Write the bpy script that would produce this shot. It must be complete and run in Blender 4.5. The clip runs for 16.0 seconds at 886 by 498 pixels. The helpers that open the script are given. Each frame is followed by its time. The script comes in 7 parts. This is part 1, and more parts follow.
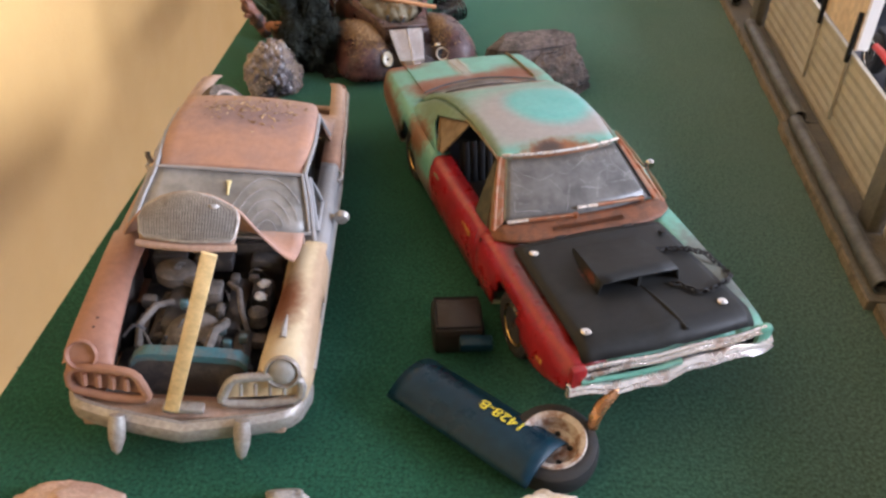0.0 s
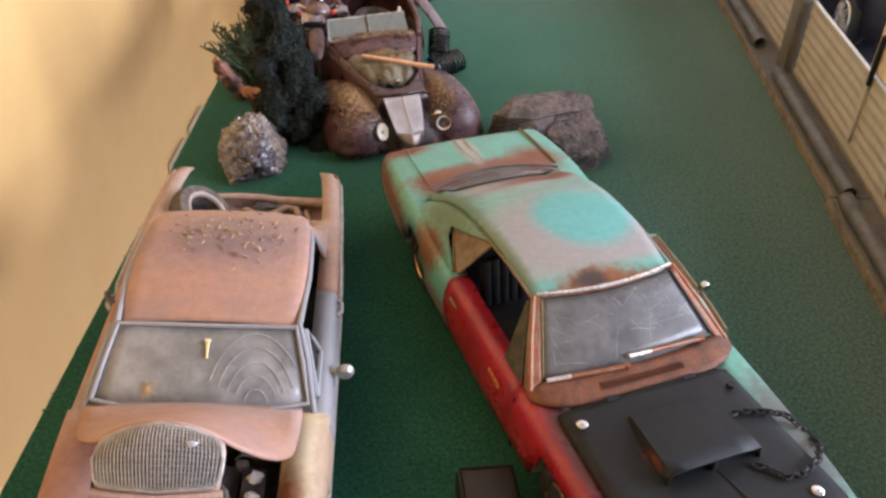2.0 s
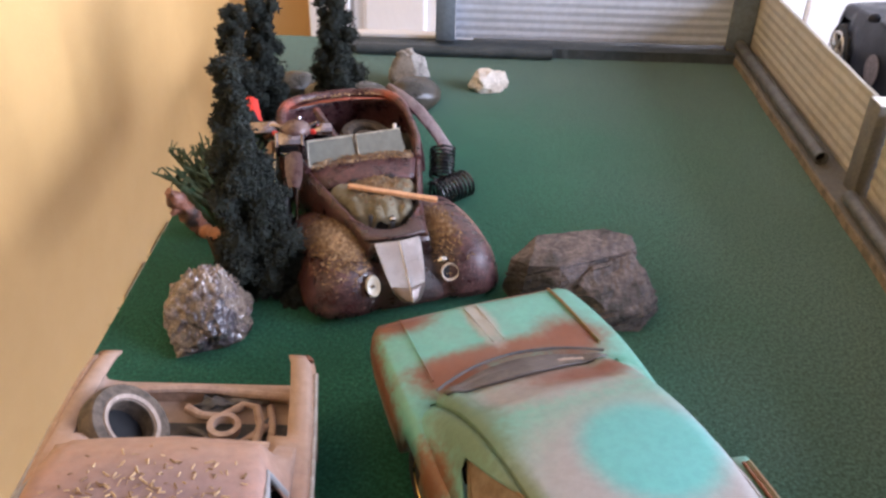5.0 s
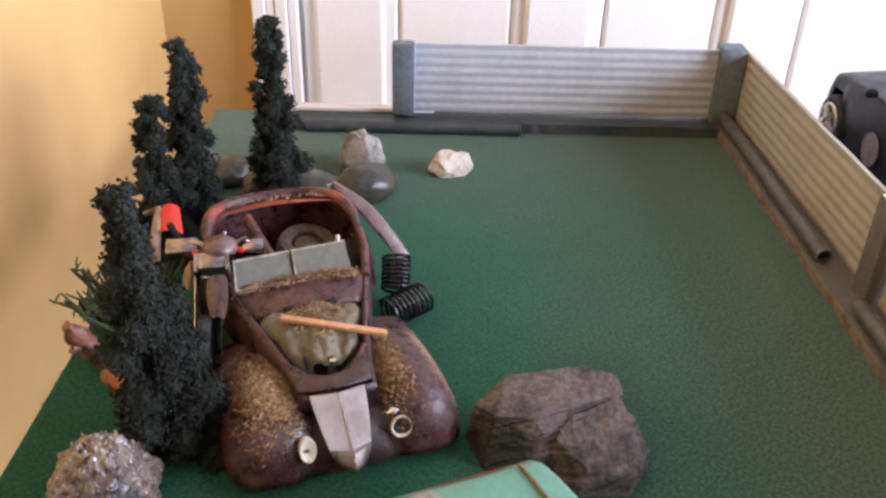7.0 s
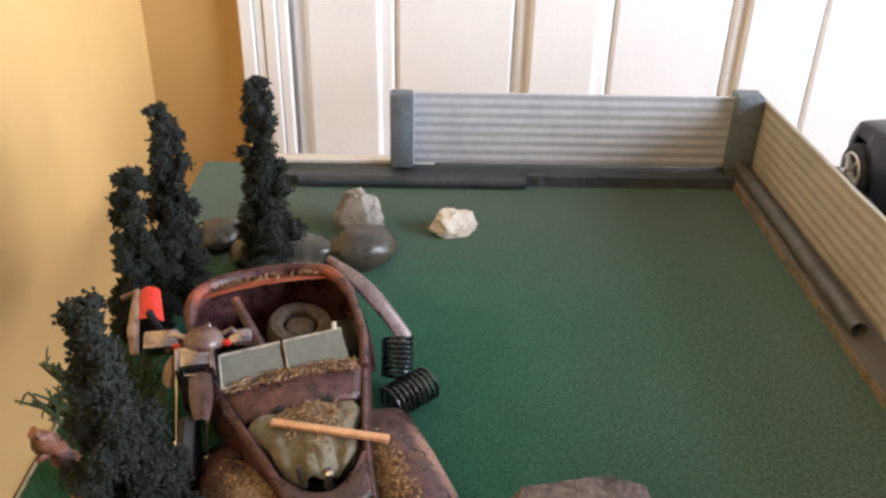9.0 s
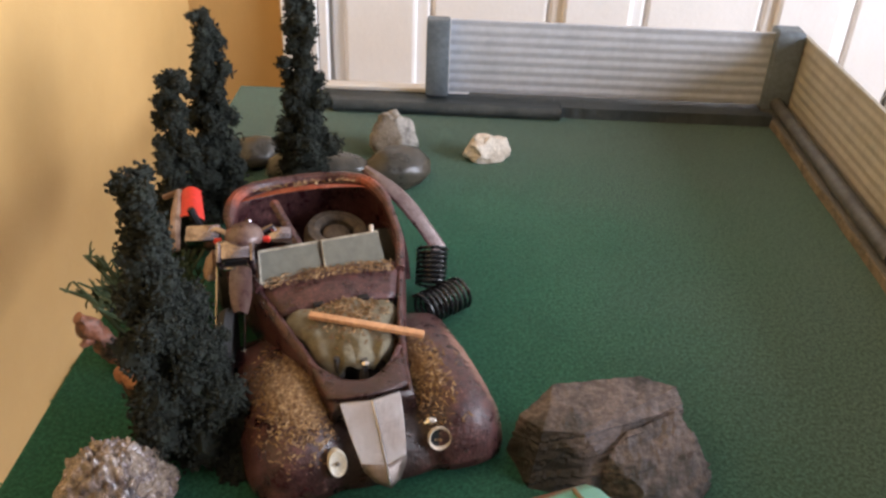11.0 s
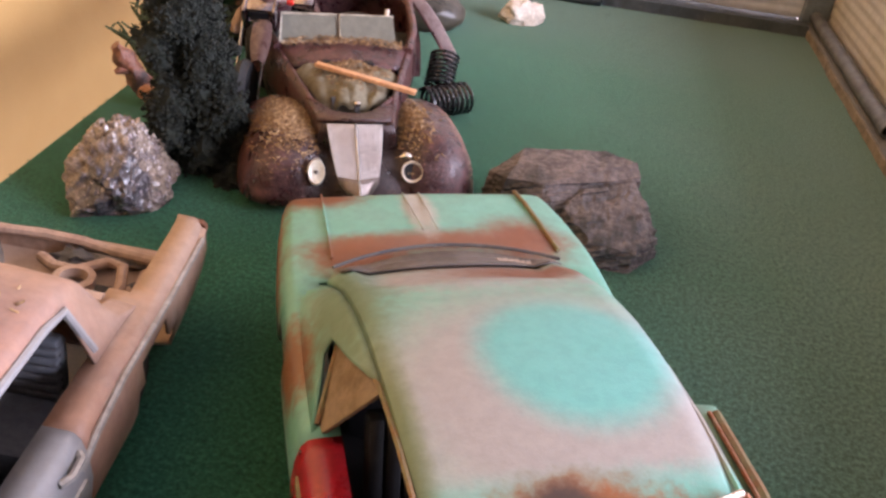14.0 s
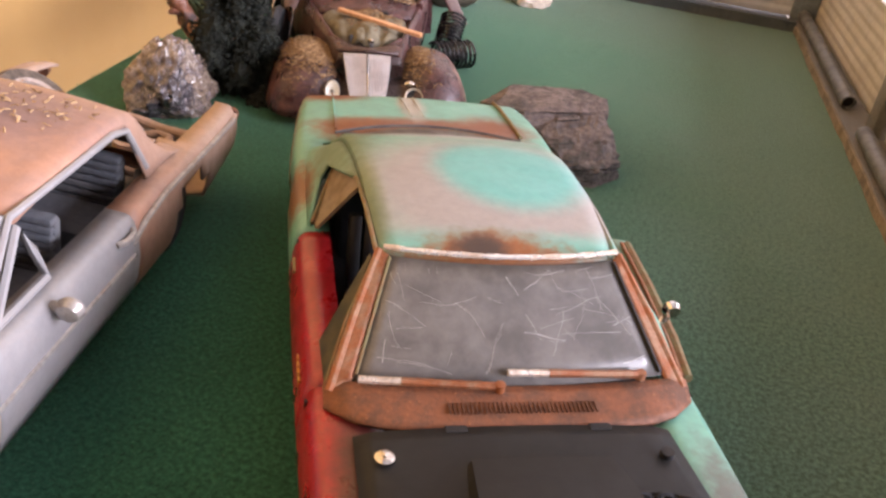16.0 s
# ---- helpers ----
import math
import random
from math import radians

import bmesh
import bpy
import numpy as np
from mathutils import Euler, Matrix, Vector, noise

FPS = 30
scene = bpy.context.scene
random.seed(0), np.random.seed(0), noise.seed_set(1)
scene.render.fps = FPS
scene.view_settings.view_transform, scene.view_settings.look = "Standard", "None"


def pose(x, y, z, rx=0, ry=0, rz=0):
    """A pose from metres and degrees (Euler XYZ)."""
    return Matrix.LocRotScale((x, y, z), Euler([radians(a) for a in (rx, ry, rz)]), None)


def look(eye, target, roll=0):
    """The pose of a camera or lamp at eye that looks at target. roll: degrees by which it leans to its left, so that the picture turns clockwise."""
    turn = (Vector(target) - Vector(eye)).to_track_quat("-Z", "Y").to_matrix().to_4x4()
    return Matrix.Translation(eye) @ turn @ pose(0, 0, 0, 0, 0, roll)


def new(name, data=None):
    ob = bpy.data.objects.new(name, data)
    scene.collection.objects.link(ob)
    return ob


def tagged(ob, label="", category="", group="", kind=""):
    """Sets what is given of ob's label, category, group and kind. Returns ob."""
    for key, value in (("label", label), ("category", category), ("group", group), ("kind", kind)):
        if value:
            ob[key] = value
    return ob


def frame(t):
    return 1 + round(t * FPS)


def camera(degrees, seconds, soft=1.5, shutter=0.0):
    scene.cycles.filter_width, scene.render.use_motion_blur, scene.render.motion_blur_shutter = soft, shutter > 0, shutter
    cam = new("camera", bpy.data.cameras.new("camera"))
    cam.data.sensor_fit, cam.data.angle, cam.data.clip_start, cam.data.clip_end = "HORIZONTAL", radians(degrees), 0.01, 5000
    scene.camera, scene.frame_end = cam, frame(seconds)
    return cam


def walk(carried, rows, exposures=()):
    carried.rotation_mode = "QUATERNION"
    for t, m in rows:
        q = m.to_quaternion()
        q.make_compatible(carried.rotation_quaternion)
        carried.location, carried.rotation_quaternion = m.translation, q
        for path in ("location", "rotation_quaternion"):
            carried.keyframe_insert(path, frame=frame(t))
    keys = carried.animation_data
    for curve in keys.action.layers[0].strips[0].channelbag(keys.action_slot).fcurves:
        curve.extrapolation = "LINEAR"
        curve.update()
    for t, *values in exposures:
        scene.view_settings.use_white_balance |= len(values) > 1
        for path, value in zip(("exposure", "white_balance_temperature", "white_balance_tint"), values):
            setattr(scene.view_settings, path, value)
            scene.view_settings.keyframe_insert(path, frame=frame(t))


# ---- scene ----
cam = camera(54.2, 16.0, soft=2.7)
METRES, EYE, TILT, LEAN, TURN = 0.5, 0.2135, -37.0, -1.5, 4.2
ROWS = [
    (0.0, 0.0, 0.0, 0.0, 0.0, 0.0, -0.0),
    (0.5, -0.0167, 0.0401, 0.026, -0.62, -0.67, 0.46),
    (1.0, -0.0214, 0.0607, 0.0565, -1.29, -1.0, 0.53),
    (1.5, -0.0214, 0.0887, 0.0803, -1.56, -1.06, 0.86),
    (2.0, -0.0274, 0.1074, 0.1058, -1.6, -1.0, 1.34),
    (2.5, -0.0264, 0.1283, 0.1139, -1.53, -0.31, 1.81),
    (3.0, -0.0385, 0.1488, 0.1248, -1.76, 0.78, 1.38),
    (5.5, -0.0226, 0.3129, 0.2064, -1.69, 4.2, 1.64),
    (6.0, -0.019, 0.3435, 0.2248, -1.89, 4.8, 1.54),
    (6.5, -0.0153, 0.3625, 0.2464, -2.41, 5.31, 2.19),
    (7.0, -0.0045, 0.3793, 0.2694, -3.34, 5.71, 2.61),
    (7.5, -0.0062, 0.3992, 0.2916, -3.99, 6.53, 3.22),
    (8.0, 0.0004, 0.4133, 0.3113, -4.2, 6.83, 3.48),
    (10.5, -0.0211, 0.4442, 0.3182, -2.22, 5.91, 1.87),
    (11.0, -0.0184, 0.43, 0.2835, -2.35, 4.49, 1.2),
    (11.5, -0.0154, 0.4084, 0.2597, -2.53, 3.82, 0.02),
    (12.0, -0.011, 0.3874, 0.2263, -2.76, 4.16, -0.68),
    (12.5, -0.022, 0.3795, 0.1861, -2.87, 5.21, -1.16),
    (13.0, -0.0116, 0.383, 0.1501, -2.28, 5.34, -2.93),
    (13.5, 0.018, 0.3893, 0.1331, -0.6, 4.59, -5.3),
    (14.0, 0.045, 0.3915, 0.126, 1.56, 4.15, -7.05),
    (14.5, 0.0601, 0.3622, 0.1126, 2.51, 4.32, -8.38),
    (15.0, 0.0733, 0.3429, 0.0854, 2.94, 5.1, -9.06),
    (15.5, 0.0873, 0.3257, 0.055, 3.29, 5.69, -9.59),
    (16.0, 0.09, 0.3061, 0.038, 3.33, 5.86, -10.08),
]
walk(cam, [(t, pose(0, 0, EYE, TILT, LEAN, TURN) @ pose(METRES * x, METRES * y, METRES * z, 90 + pitch, roll, yaw)) for t, x, y, z, yaw, pitch, roll in ROWS],
     exposures=[(0.0, 0.0, 5980, 0), (3.0, 0.05, 5930, 2), (5.5, 0.10, 5650, 3), (6.5, 0.0, 5850, 3), (8.0, 0.0, 6100, -4), (10.5, -0.25, 6600, -6), (11.5, -0.05, 6200, 3), (12.5, 0.10, 6150, 8), (14.0, 0.24, 6350, 12), (15.0, 0.31, 6600, 13), (16.0, 0.28, 6800, 10)])

# ---- world and light ----
world = bpy.data.worlds.new("sky")
scene.world = world
world.use_nodes = True
wn = world.node_tree
sky = wn.nodes.new("ShaderNodeTexSky")
sky.sky_type = "NISHITA"
sky.sun_disc = False
sky.sun_elevation = radians(35)
sky.sun_rotation = radians(70)
wn.links.new(sky.outputs[0], wn.nodes["Background"].inputs[0])
wn.nodes["Background"].inputs[1].default_value = 0.12


WIN_Y, WIN_Z = 0.05, 0.34


def area_lamp(name, m, sx, sy, power, colour):
    data = bpy.data.lights.new(name, "AREA")
    data.shape, data.size, data.size_y, data.energy, data.color = "RECTANGLE", sx, sy, power, colour
    ob = new(name, data)
    ob.matrix_world = m
    return ob


# daylight entering by a tall opening, unseen and assumed, in the east wall
area_lamp("window_light", look((1.56, WIN_Y, WIN_Z), (0.0, WIN_Y, WIN_Z)), 1.10, 1.26, 95.0, (0.99, 0.95, 1.17))


# ---- materials ----
def material(name):
    m = bpy.data.materials.new(name)
    m.use_nodes = True
    nt = m.node_tree
    b = nt.nodes["Principled BSDF"]
    return m, nt, b


def noise_node(nt, scale, detail=4.0, rough=0.6, vec=None):
    n = nt.nodes.new("ShaderNodeTexNoise")
    n.inputs["Scale"].default_value = scale
    n.inputs["Detail"].default_value = detail
    n.inputs["Roughness"].default_value = rough
    if vec is not None:
        nt.links.new(vec, n.inputs["Vector"])
    return n


def mix_colour(nt, fac, a, b):
    n = nt.nodes.new("ShaderNodeMix")
    n.data_type = "RGBA"
    for sock, v in ((n.inputs[0], fac), (n.inputs[6], a), (n.inputs[7], b)):
        if hasattr(v, "is_output"):
            nt.links.new(v, sock)
        elif sock.type == "RGBA":
            sock.default_value = (*v[:3], 1.0)
        else:
            sock.default_value = v
    return n.outputs[2]


def ramp(nt, value, lo, hi, to_lo=0.0, to_hi=1.0):
    n = nt.nodes.new("ShaderNodeMapRange")
    n.interpolation_type = "SMOOTHSTEP"
    nt.links.new(value, n.inputs[0])
    for i, v in enumerate((lo, hi, to_lo, to_hi)):
        n.inputs[i + 1].default_value = v
    return n.outputs[0]


def mathn(nt, op, a, b):
    n = nt.nodes.new("ShaderNodeMath")
    n.operation = op
    for sock, v in zip(n.inputs, (a, b)):
        if hasattr(v, "is_output"):
            nt.links.new(v, sock)
        else:
            sock.default_value = v
    return n.outputs[0]


def surface(name, base, alt=None, scale=300.0, rough=0.7, metal=0.0, grain=0.0, grain_scale=2000.0, patches=(), spots=None, coat=0.0, warp=400.0, lo=0.4, hi=0.65, vary=(0.82, 1.15), fine_scale=None, spec=0.5):
    """A paint or stuff: base mottled with alt at one scale, patches of other colours at places of the thing, fine specks, and relief.
    patches: (centre, radii, colour, edge, raggedness)."""
    m, nt, b = material(name)
    tc = nt.nodes.new("ShaderNodeTexCoord").outputs["Object"]
    alt = alt or tuple(c * 0.7 for c in base)
    n1 = noise_node(nt, scale, 5.0, 0.65, tc)
    col = mix_colour(nt, ramp(nt, n1.outputs[0], lo, hi), base, alt)
    for centre, radii, colour, edge, ragged in patches:
        sub = nt.nodes.new("ShaderNodeVectorMath")
        sub.operation = "SUBTRACT"
        nt.links.new(tc, sub.inputs[0])
        sub.inputs[1].default_value = centre
        div = nt.nodes.new("ShaderNodeVectorMath")
        div.operation = "DIVIDE"
        nt.links.new(sub.outputs[0], div.inputs[0])
        div.inputs[1].default_value = radii
        ln = nt.nodes.new("ShaderNodeVectorMath")
        ln.operation = "LENGTH"
        nt.links.new(div.outputs[0], ln.inputs[0])
        n2 = noise_node(nt, warp, 5.0, 0.6, tc)
        d = mathn(nt, "ADD", ln.outputs["Value"], mathn(nt, "MULTIPLY", mathn(nt, "SUBTRACT", n2.outputs[0], 0.5), ragged * 2))
        col = mix_colour(nt, ramp(nt, d, 1.0 - edge, 1.0 + edge, 1.0, 0.0), col, colour)
    n3 = noise_node(nt, grain_scale, 3.0, 0.7, tc)
    if spots:
        col = mix_colour(nt, ramp(nt, n3.outputs[0], spots[0], spots[0] + 0.06), col, spots[1])
    fine = noise_node(nt, fine_scale or scale * 6, 4.0, 0.7, tc)
    hsv = nt.nodes.new("ShaderNodeHueSaturation")
    nt.links.new(col, hsv.inputs["Color"])
    nt.links.new(ramp(nt, fine.outputs[0], 0.3, 0.7, *vary), hsv.inputs["Value"])
    nt.links.new(hsv.outputs[0], b.inputs["Base Color"])
    nt.links.new(ramp(nt, n1.outputs[0], 0.3, 0.7, max(rough - 0.12, 0.03), min(rough + 0.12, 1.0)), b.inputs["Roughness"])
    b.inputs["Metallic"].default_value = metal
    b.inputs["Specular IOR Level"].default_value = spec
    b.inputs["Coat Weight"].default_value = coat
    if grain:
        bump = nt.nodes.new("ShaderNodeBump")
        bump.inputs["Strength"].default_value = 1.0
        bump.inputs["Distance"].default_value = grain
        nt.links.new(n3.outputs[0], bump.inputs["Height"])
        nt.links.new(bump.outputs[0], b.inputs["Normal"])
    return m


RUST = (0.165, 0.056, 0.022)
MINT = (0.128, 0.335, 0.258)
PRIMER = (0.270, 0.252, 0.238)
# First patch puts the right side's brighter light and grey dust into the colour.
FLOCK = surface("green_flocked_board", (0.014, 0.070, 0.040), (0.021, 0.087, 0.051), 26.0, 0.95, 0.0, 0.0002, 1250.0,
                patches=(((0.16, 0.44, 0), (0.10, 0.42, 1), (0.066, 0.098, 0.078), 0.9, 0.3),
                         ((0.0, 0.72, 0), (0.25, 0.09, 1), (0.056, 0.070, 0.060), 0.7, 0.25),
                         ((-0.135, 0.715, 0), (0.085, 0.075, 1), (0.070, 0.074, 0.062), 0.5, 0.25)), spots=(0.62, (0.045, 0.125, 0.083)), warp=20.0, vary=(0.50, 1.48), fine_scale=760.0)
flock_bsdf = FLOCK.node_tree.nodes["Principled BSDF"]
flock_bsdf.inputs["Sheen Weight"].default_value = 0.42
flock_bsdf.inputs["Sheen Roughness"].default_value = 0.4
flock_bsdf.inputs["Sheen Tint"].default_value = (0.58, 0.98, 0.70, 1.0)
flock_bsdf.inputs["Specular IOR Level"].default_value = 0.15
YELLOW = surface("yellow_wall_paint", (0.53, 0.335, 0.125), (0.525, 0.330, 0.122), 9.0, 0.55, 0, 0.0002, 500.0, vary=(0.985, 1.01))
WHITE = surface("white_paint", (0.80, 0.78, 0.76), (0.79, 0.77, 0.745), 12.0, 0.4, 0, 0.0002, 300.0, vary=(0.98, 1.01))
# Unseen walls; dark paint keeps bounced fill out of the shadows.
PLAINWALL = surface("unseen_dark_wall_paint", (0.10, 0.097, 0.092), (0.094, 0.091, 0.087), 9.0, 0.7, vary=(0.98, 1.01))
DARKTABLE = surface("dark_display_top", (0.035, 0.036, 0.05), (0.05, 0.05, 0.065), 40.0, 0.5)
GREYWOOD = surface("grey_painted_wood", (0.150, 0.180, 0.205), (0.115, 0.138, 0.158), 60.0, 0.6, 0, 0.0003, 900.0)
BLACKWOOD = surface("dark_stained_wood", (0.030, 0.040, 0.045), (0.055, 0.064, 0.066), 70.0, 0.55, 0, 0.0004, 700.0, spots=(0.68, (0.35, 0.34, 0.32)))
RAWEDGE = surface("raw_wood_edge", (0.20, 0.155, 0.10), (0.11, 0.09, 0.06), 120.0, 0.8, 0, 0.0004, 900.0)
RAILTOP = surface("weathered_grey_rail", (0.105, 0.102, 0.090), (0.150, 0.138, 0.112), 90.0, 0.7, 0, 0.0003, 900.0)
PIPE = surface("grey_tube", (0.105, 0.105, 0.098), (0.075, 0.075, 0.070), 90.0, 0.5, 0.1)
SIDING = surface("corrugated_card_siding", (0.40, 0.372, 0.310), (0.355, 0.33, 0.272), 40.0, 0.75, 0, 0.00003, 900.0, vary=(0.93, 1.06))
SIDING_BACK = surface("grey_corrugated_siding", (0.51, 0.53, 0.575), (0.45, 0.47, 0.51), 40.0, 0.7, 0, 0.00003, 900.0, vary=(0.93, 1.06))
SIGNCARD = surface("tan_card", (0.62, 0.50, 0.36), (0.57, 0.45, 0.32), 40.0, 0.8)
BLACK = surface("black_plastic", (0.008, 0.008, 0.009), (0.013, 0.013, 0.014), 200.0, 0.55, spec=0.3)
RUBBER = surface("black_rubber", (0.018, 0.018, 0.019), (0.03, 0.03, 0.031), 300.0, 0.75, 0, 0.0002, 1500.0)
SPRINGBLACK = surface("oiled_black_wire", (0.008, 0.008, 0.009), (0.013, 0.013, 0.014), 200.0, 0.25)
DUSTYRUBBER = surface("dusty_rubber", (0.12, 0.092, 0.068), (0.06, 0.048, 0.038), 250.0, 0.9, 0, 0.0002, 1500.0)
CHROME = surface("chrome", (0.75, 0.74, 0.72), (0.55, 0.50, 0.45), 250.0, 0.16, 1.0)
BRIGHTMETAL = surface("worn_bright_plating", (0.82, 0.78, 0.73), (0.58, 0.46, 0.36), 180.0, 0.28, 0.6, 0.0001, 1500.0)
FOLDCHROME = surface("crumpled_chrome", (0.88, 0.84, 0.80), (0.40, 0.27, 0.20), 130.0, 0.22, 0.75, 0.00005, 900.0, lo=0.45, hi=0.70)
BIKECHROME = surface("smoky_chrome", (0.40, 0.36, 0.40), (0.20, 0.17, 0.18), 220.0, 0.14, 1.0, 0.0001, 900.0)
TANKDUST = surface("dusty_purple_brown_paint", (0.105, 0.058, 0.054), (0.17, 0.11, 0.09), 160.0, 0.35, 0.1, 0.0001, 900.0, coat=0.3)
TANPLASTIC = surface("dirty_tan_plastic", (0.30, 0.20, 0.14), (0.16, 0.09, 0.06), 200.0, 0.5)
TIPMETAL = surface("dull_brown_metal", (0.17, 0.135, 0.115), (0.24, 0.20, 0.18), 200.0, 0.42, 0.5)
GRILLEMETAL = surface("bright_ribbed_metal", (0.84, 0.81, 0.82), (0.68, 0.62, 0.61), 160.0, 0.40, 0.08)
GRILLEBACK = surface("grey_grille_backing", (0.34, 0.32, 0.32), (0.24, 0.21, 0.20), 200.0, 0.45, 0.2)
COPPER = surface("bright_copper", (0.62, 0.34, 0.18), (0.45, 0.22, 0.10), 300.0, 0.25, 0.8)
BOARDED = surface("stained_brown_board", (0.21, 0.155, 0.095), (0.15, 0.10, 0.05), 110.0, 0.6)
GOLD = surface("gold_rim", (0.60, 0.42, 0.16), (0.35, 0.22, 0.08), 250.0, 0.3, 1.0)
REDPAINT = surface("red_paint", (0.29, 0.009, 0.014), (0.235, 0.008, 0.012), 120.0, 0.34, 0, 0.00005, 1500.0,
                   patches=(((-0.028, -0.065, 0.034), (0.006, 0.03, 0.01), (0.06, 0.012, 0.012), 0.5, 0.3),), coat=0.15)
GREENPAINT = surface(
    "weathered_mint_paint", MINT, (0.150, 0.315, 0.248), 60.0, 0.50, 0, 0.00005, 1500.0, vary=(0.92, 1.05), spots=(0.74, (0.13, 0.19, 0.14)),
    patches=(((0.004, 0.004, 0.052), (0.034, 0.030, 0.03), PRIMER, 0.40, 0.12),
             ((0.0085, 0.013, 0.053), (0.0170, 0.0175, 0.03), (0.115, 0.350, 0.325), 0.26, 0.07),
             ((0.0, -0.0225, 0.0515), (0.06, 0.0090, 0.012), (0.125, 0.34, 0.290), 0.4, 0.3),
             ((-0.0255, -0.002, 0.050), (0.0035, 0.022, 0.012), (0.12, 0.17, 0.10), 0.6, 0.4),
             ((0.0, -0.0215, 0.0515), (0.030, 0.0034, 0.008), (0.20, 0.085, 0.03), 0.6, 0.8),
             ((0.0, 0.050, 0.043), (0.032, 0.012, 0.012), PRIMER, 0.5, 0.4),
             ((-0.026, 0.040, 0.040), (0.008, 0.024, 0.016), (0.11, 0.18, 0.115), 0.5, 0.5),
             ((0.015, 0.054, 0.043), (0.017, 0.007, 0.01), RUST, 0.6, 0.35),
             ((0.0, 0.0645, 0.038), (0.024, 0.0068, 0.012), (0.14, 0.105, 0.09), 0.3, 0.2),
             ((0.0, 0.0760, 0.036), (0.030, 0.0052, 0.012), (0.17, 0.070, 0.036), 0.6, 0.35),
             ((-0.020, 0.0715, 0.035), (0.011, 0.0080, 0.012), RUST, 0.5, 0.35),
             ((0.022, 0.0755, 0.035), (0.010, 0.011, 0.012), RUST, 0.6, 0.35),
             ((-0.001, 0.093, 0.031), (0.004, 0.014, 0.012), (0.33, 0.32, 0.28), 0.4, 0.4),
             ((-0.025, 0.103, 0.029), (0.012, 0.007, 0.010), RUST, 0.5, 0.45),
             ((0.015, 0.108, 0.029), (0.018, 0.004, 0.008), RUST, 0.3, 0.5),
             ((-0.036, 0.085, 0.022), (0.006, 0.03, 0.008), RUST, 0.4, 0.7),
             ((-0.035, 0.040, 0.028), (0.006, 0.012, 0.008), (0.17, 0.075, 0.03), 0.4, 0.6),
             ((-0.036, 0.02, 0.015), (0.006, 0.2, 0.006), (0.22, 0.18, 0.14), 0.5, 0.6),
             ((-0.002, -0.0180, 0.0515), (0.0125, 0.0050, 0.010), (0.21, 0.075, 0.02), 0.5, 0.7),
             ((-0.004, -0.0175, 0.0515), (0.0055, 0.0035, 0.010), (0.045, 0.026, 0.02), 0.5, 0.5),
             ((0.033, -0.078, 0.032), (0.006, 0.022, 0.010), (0.10, 0.115, 0.10), 0.45, 0.5)))
RUSTY = surface("rusty_steel", (0.17, 0.06, 0.025), (0.10, 0.045, 0.025), 200.0, 0.65, 0.1, 0.0002, 1200.0, spots=(0.66, (0.30, 0.13, 0.05)))
OLIVETRIM = surface("olive_stained_trim", (0.15, 0.13, 0.06), (0.19, 0.10, 0.045), 200.0, 0.6, 0.1)
SLOTRUST = surface("dark_rusted_slot", (0.085, 0.034, 0.018), (0.11, 0.045, 0.022), 300.0, 0.8)
REARPANE = surface("brown_filmed_rear_glass", (0.105, 0.088, 0.078), (0.070, 0.058, 0.050), 120.0, 0.42, 0, 0.00003, 1500.0, vary=(0.85, 1.12))
RUSTYTRIM = surface("rusty_trim", (0.24, 0.08, 0.03), (0.26, 0.15, 0.09), 300.0, 0.5, 0.3, 0.0001, 1500.0)
HOODBLACK = surface("matt_black_hood", (0.0085, 0.0092, 0.0095), (0.0140, 0.0150, 0.0150), 60.0, 0.60, 0, 0.00004, 2500.0, patches=(((-0.0150, -0.0745, 0.0385), (0.0011, 0.0060, 0.0026), (0.13, 0.035, 0.018), 0.4, 0.6),), spec=0.28)
STUDRED = surface("faded_red_oxide_paint", (0.345, 0.188, 0.125), (0.31, 0.185, 0.140), 60.0, 0.62, 0, 0.00006, 1500.0, vary=(0.90, 1.08),
                  patches=(((0.002, 0.026, 0.05), (0.022, 0.014, 0.02), (0.20, 0.13, 0.125), 0.6, 0.4), ((0, 0.09, 0.02), (0.06, 0.05, 0.05), (0.36, 0.25, 0.185), 0.6, 0.4),
                           ((0.0, -0.03, 0.035), (0.06, 0.012, 0.02), (0.31, 0.225, 0.19), 0.6, 0.5),
                           ((-0.029, -0.072, 0.030), (0.012, 0.034, 0.02), (0.285, 0.138, 0.092), 0.7, 0.5)))
STUDGREY = surface("dull_grey_primer", (0.245, 0.240, 0.242), (0.275, 0.262, 0.255), 60.0, 0.5, 0, 0.00003, 1500.0, vary=(0.93, 1.05))
SEATGREY = surface("blue_grey_vinyl", (0.105, 0.112, 0.125), (0.13, 0.13, 0.135), 90.0, 0.5)
STUDDUST = surface("dust_covered_paint", (0.40, 0.28, 0.21), (0.33, 0.215, 0.16), 70.0, 0.8, 0, 0.0001, 1500.0)
CREAM = surface("cream_paint", (0.58, 0.47, 0.30), (0.54, 0.43, 0.27), 60.0, 0.5, 0, 0.00005, 1500.0, vary=(0.94, 1.05),
                patches=(((0.026, -0.066, 0.033), (0.006, 0.012, 0.01), (0.20, 0.075, 0.03), 0.6, 0.4), ((0.036, -0.06, 0.03), (0.003, 0.04, 0.02), (0.35, 0.24, 0.15), 0.6, 0.4)))
DULLCHROME = surface("dull_dusty_chrome", (0.38, 0.355, 0.325), (0.31, 0.27, 0.235), 120.0, 0.45, 0.45, 0.00005, 1500.0)
ENGINEDARK = surface("greasy_engine_black", (0.042, 0.041, 0.044), (0.095, 0.085, 0.076), 200.0, 0.6)
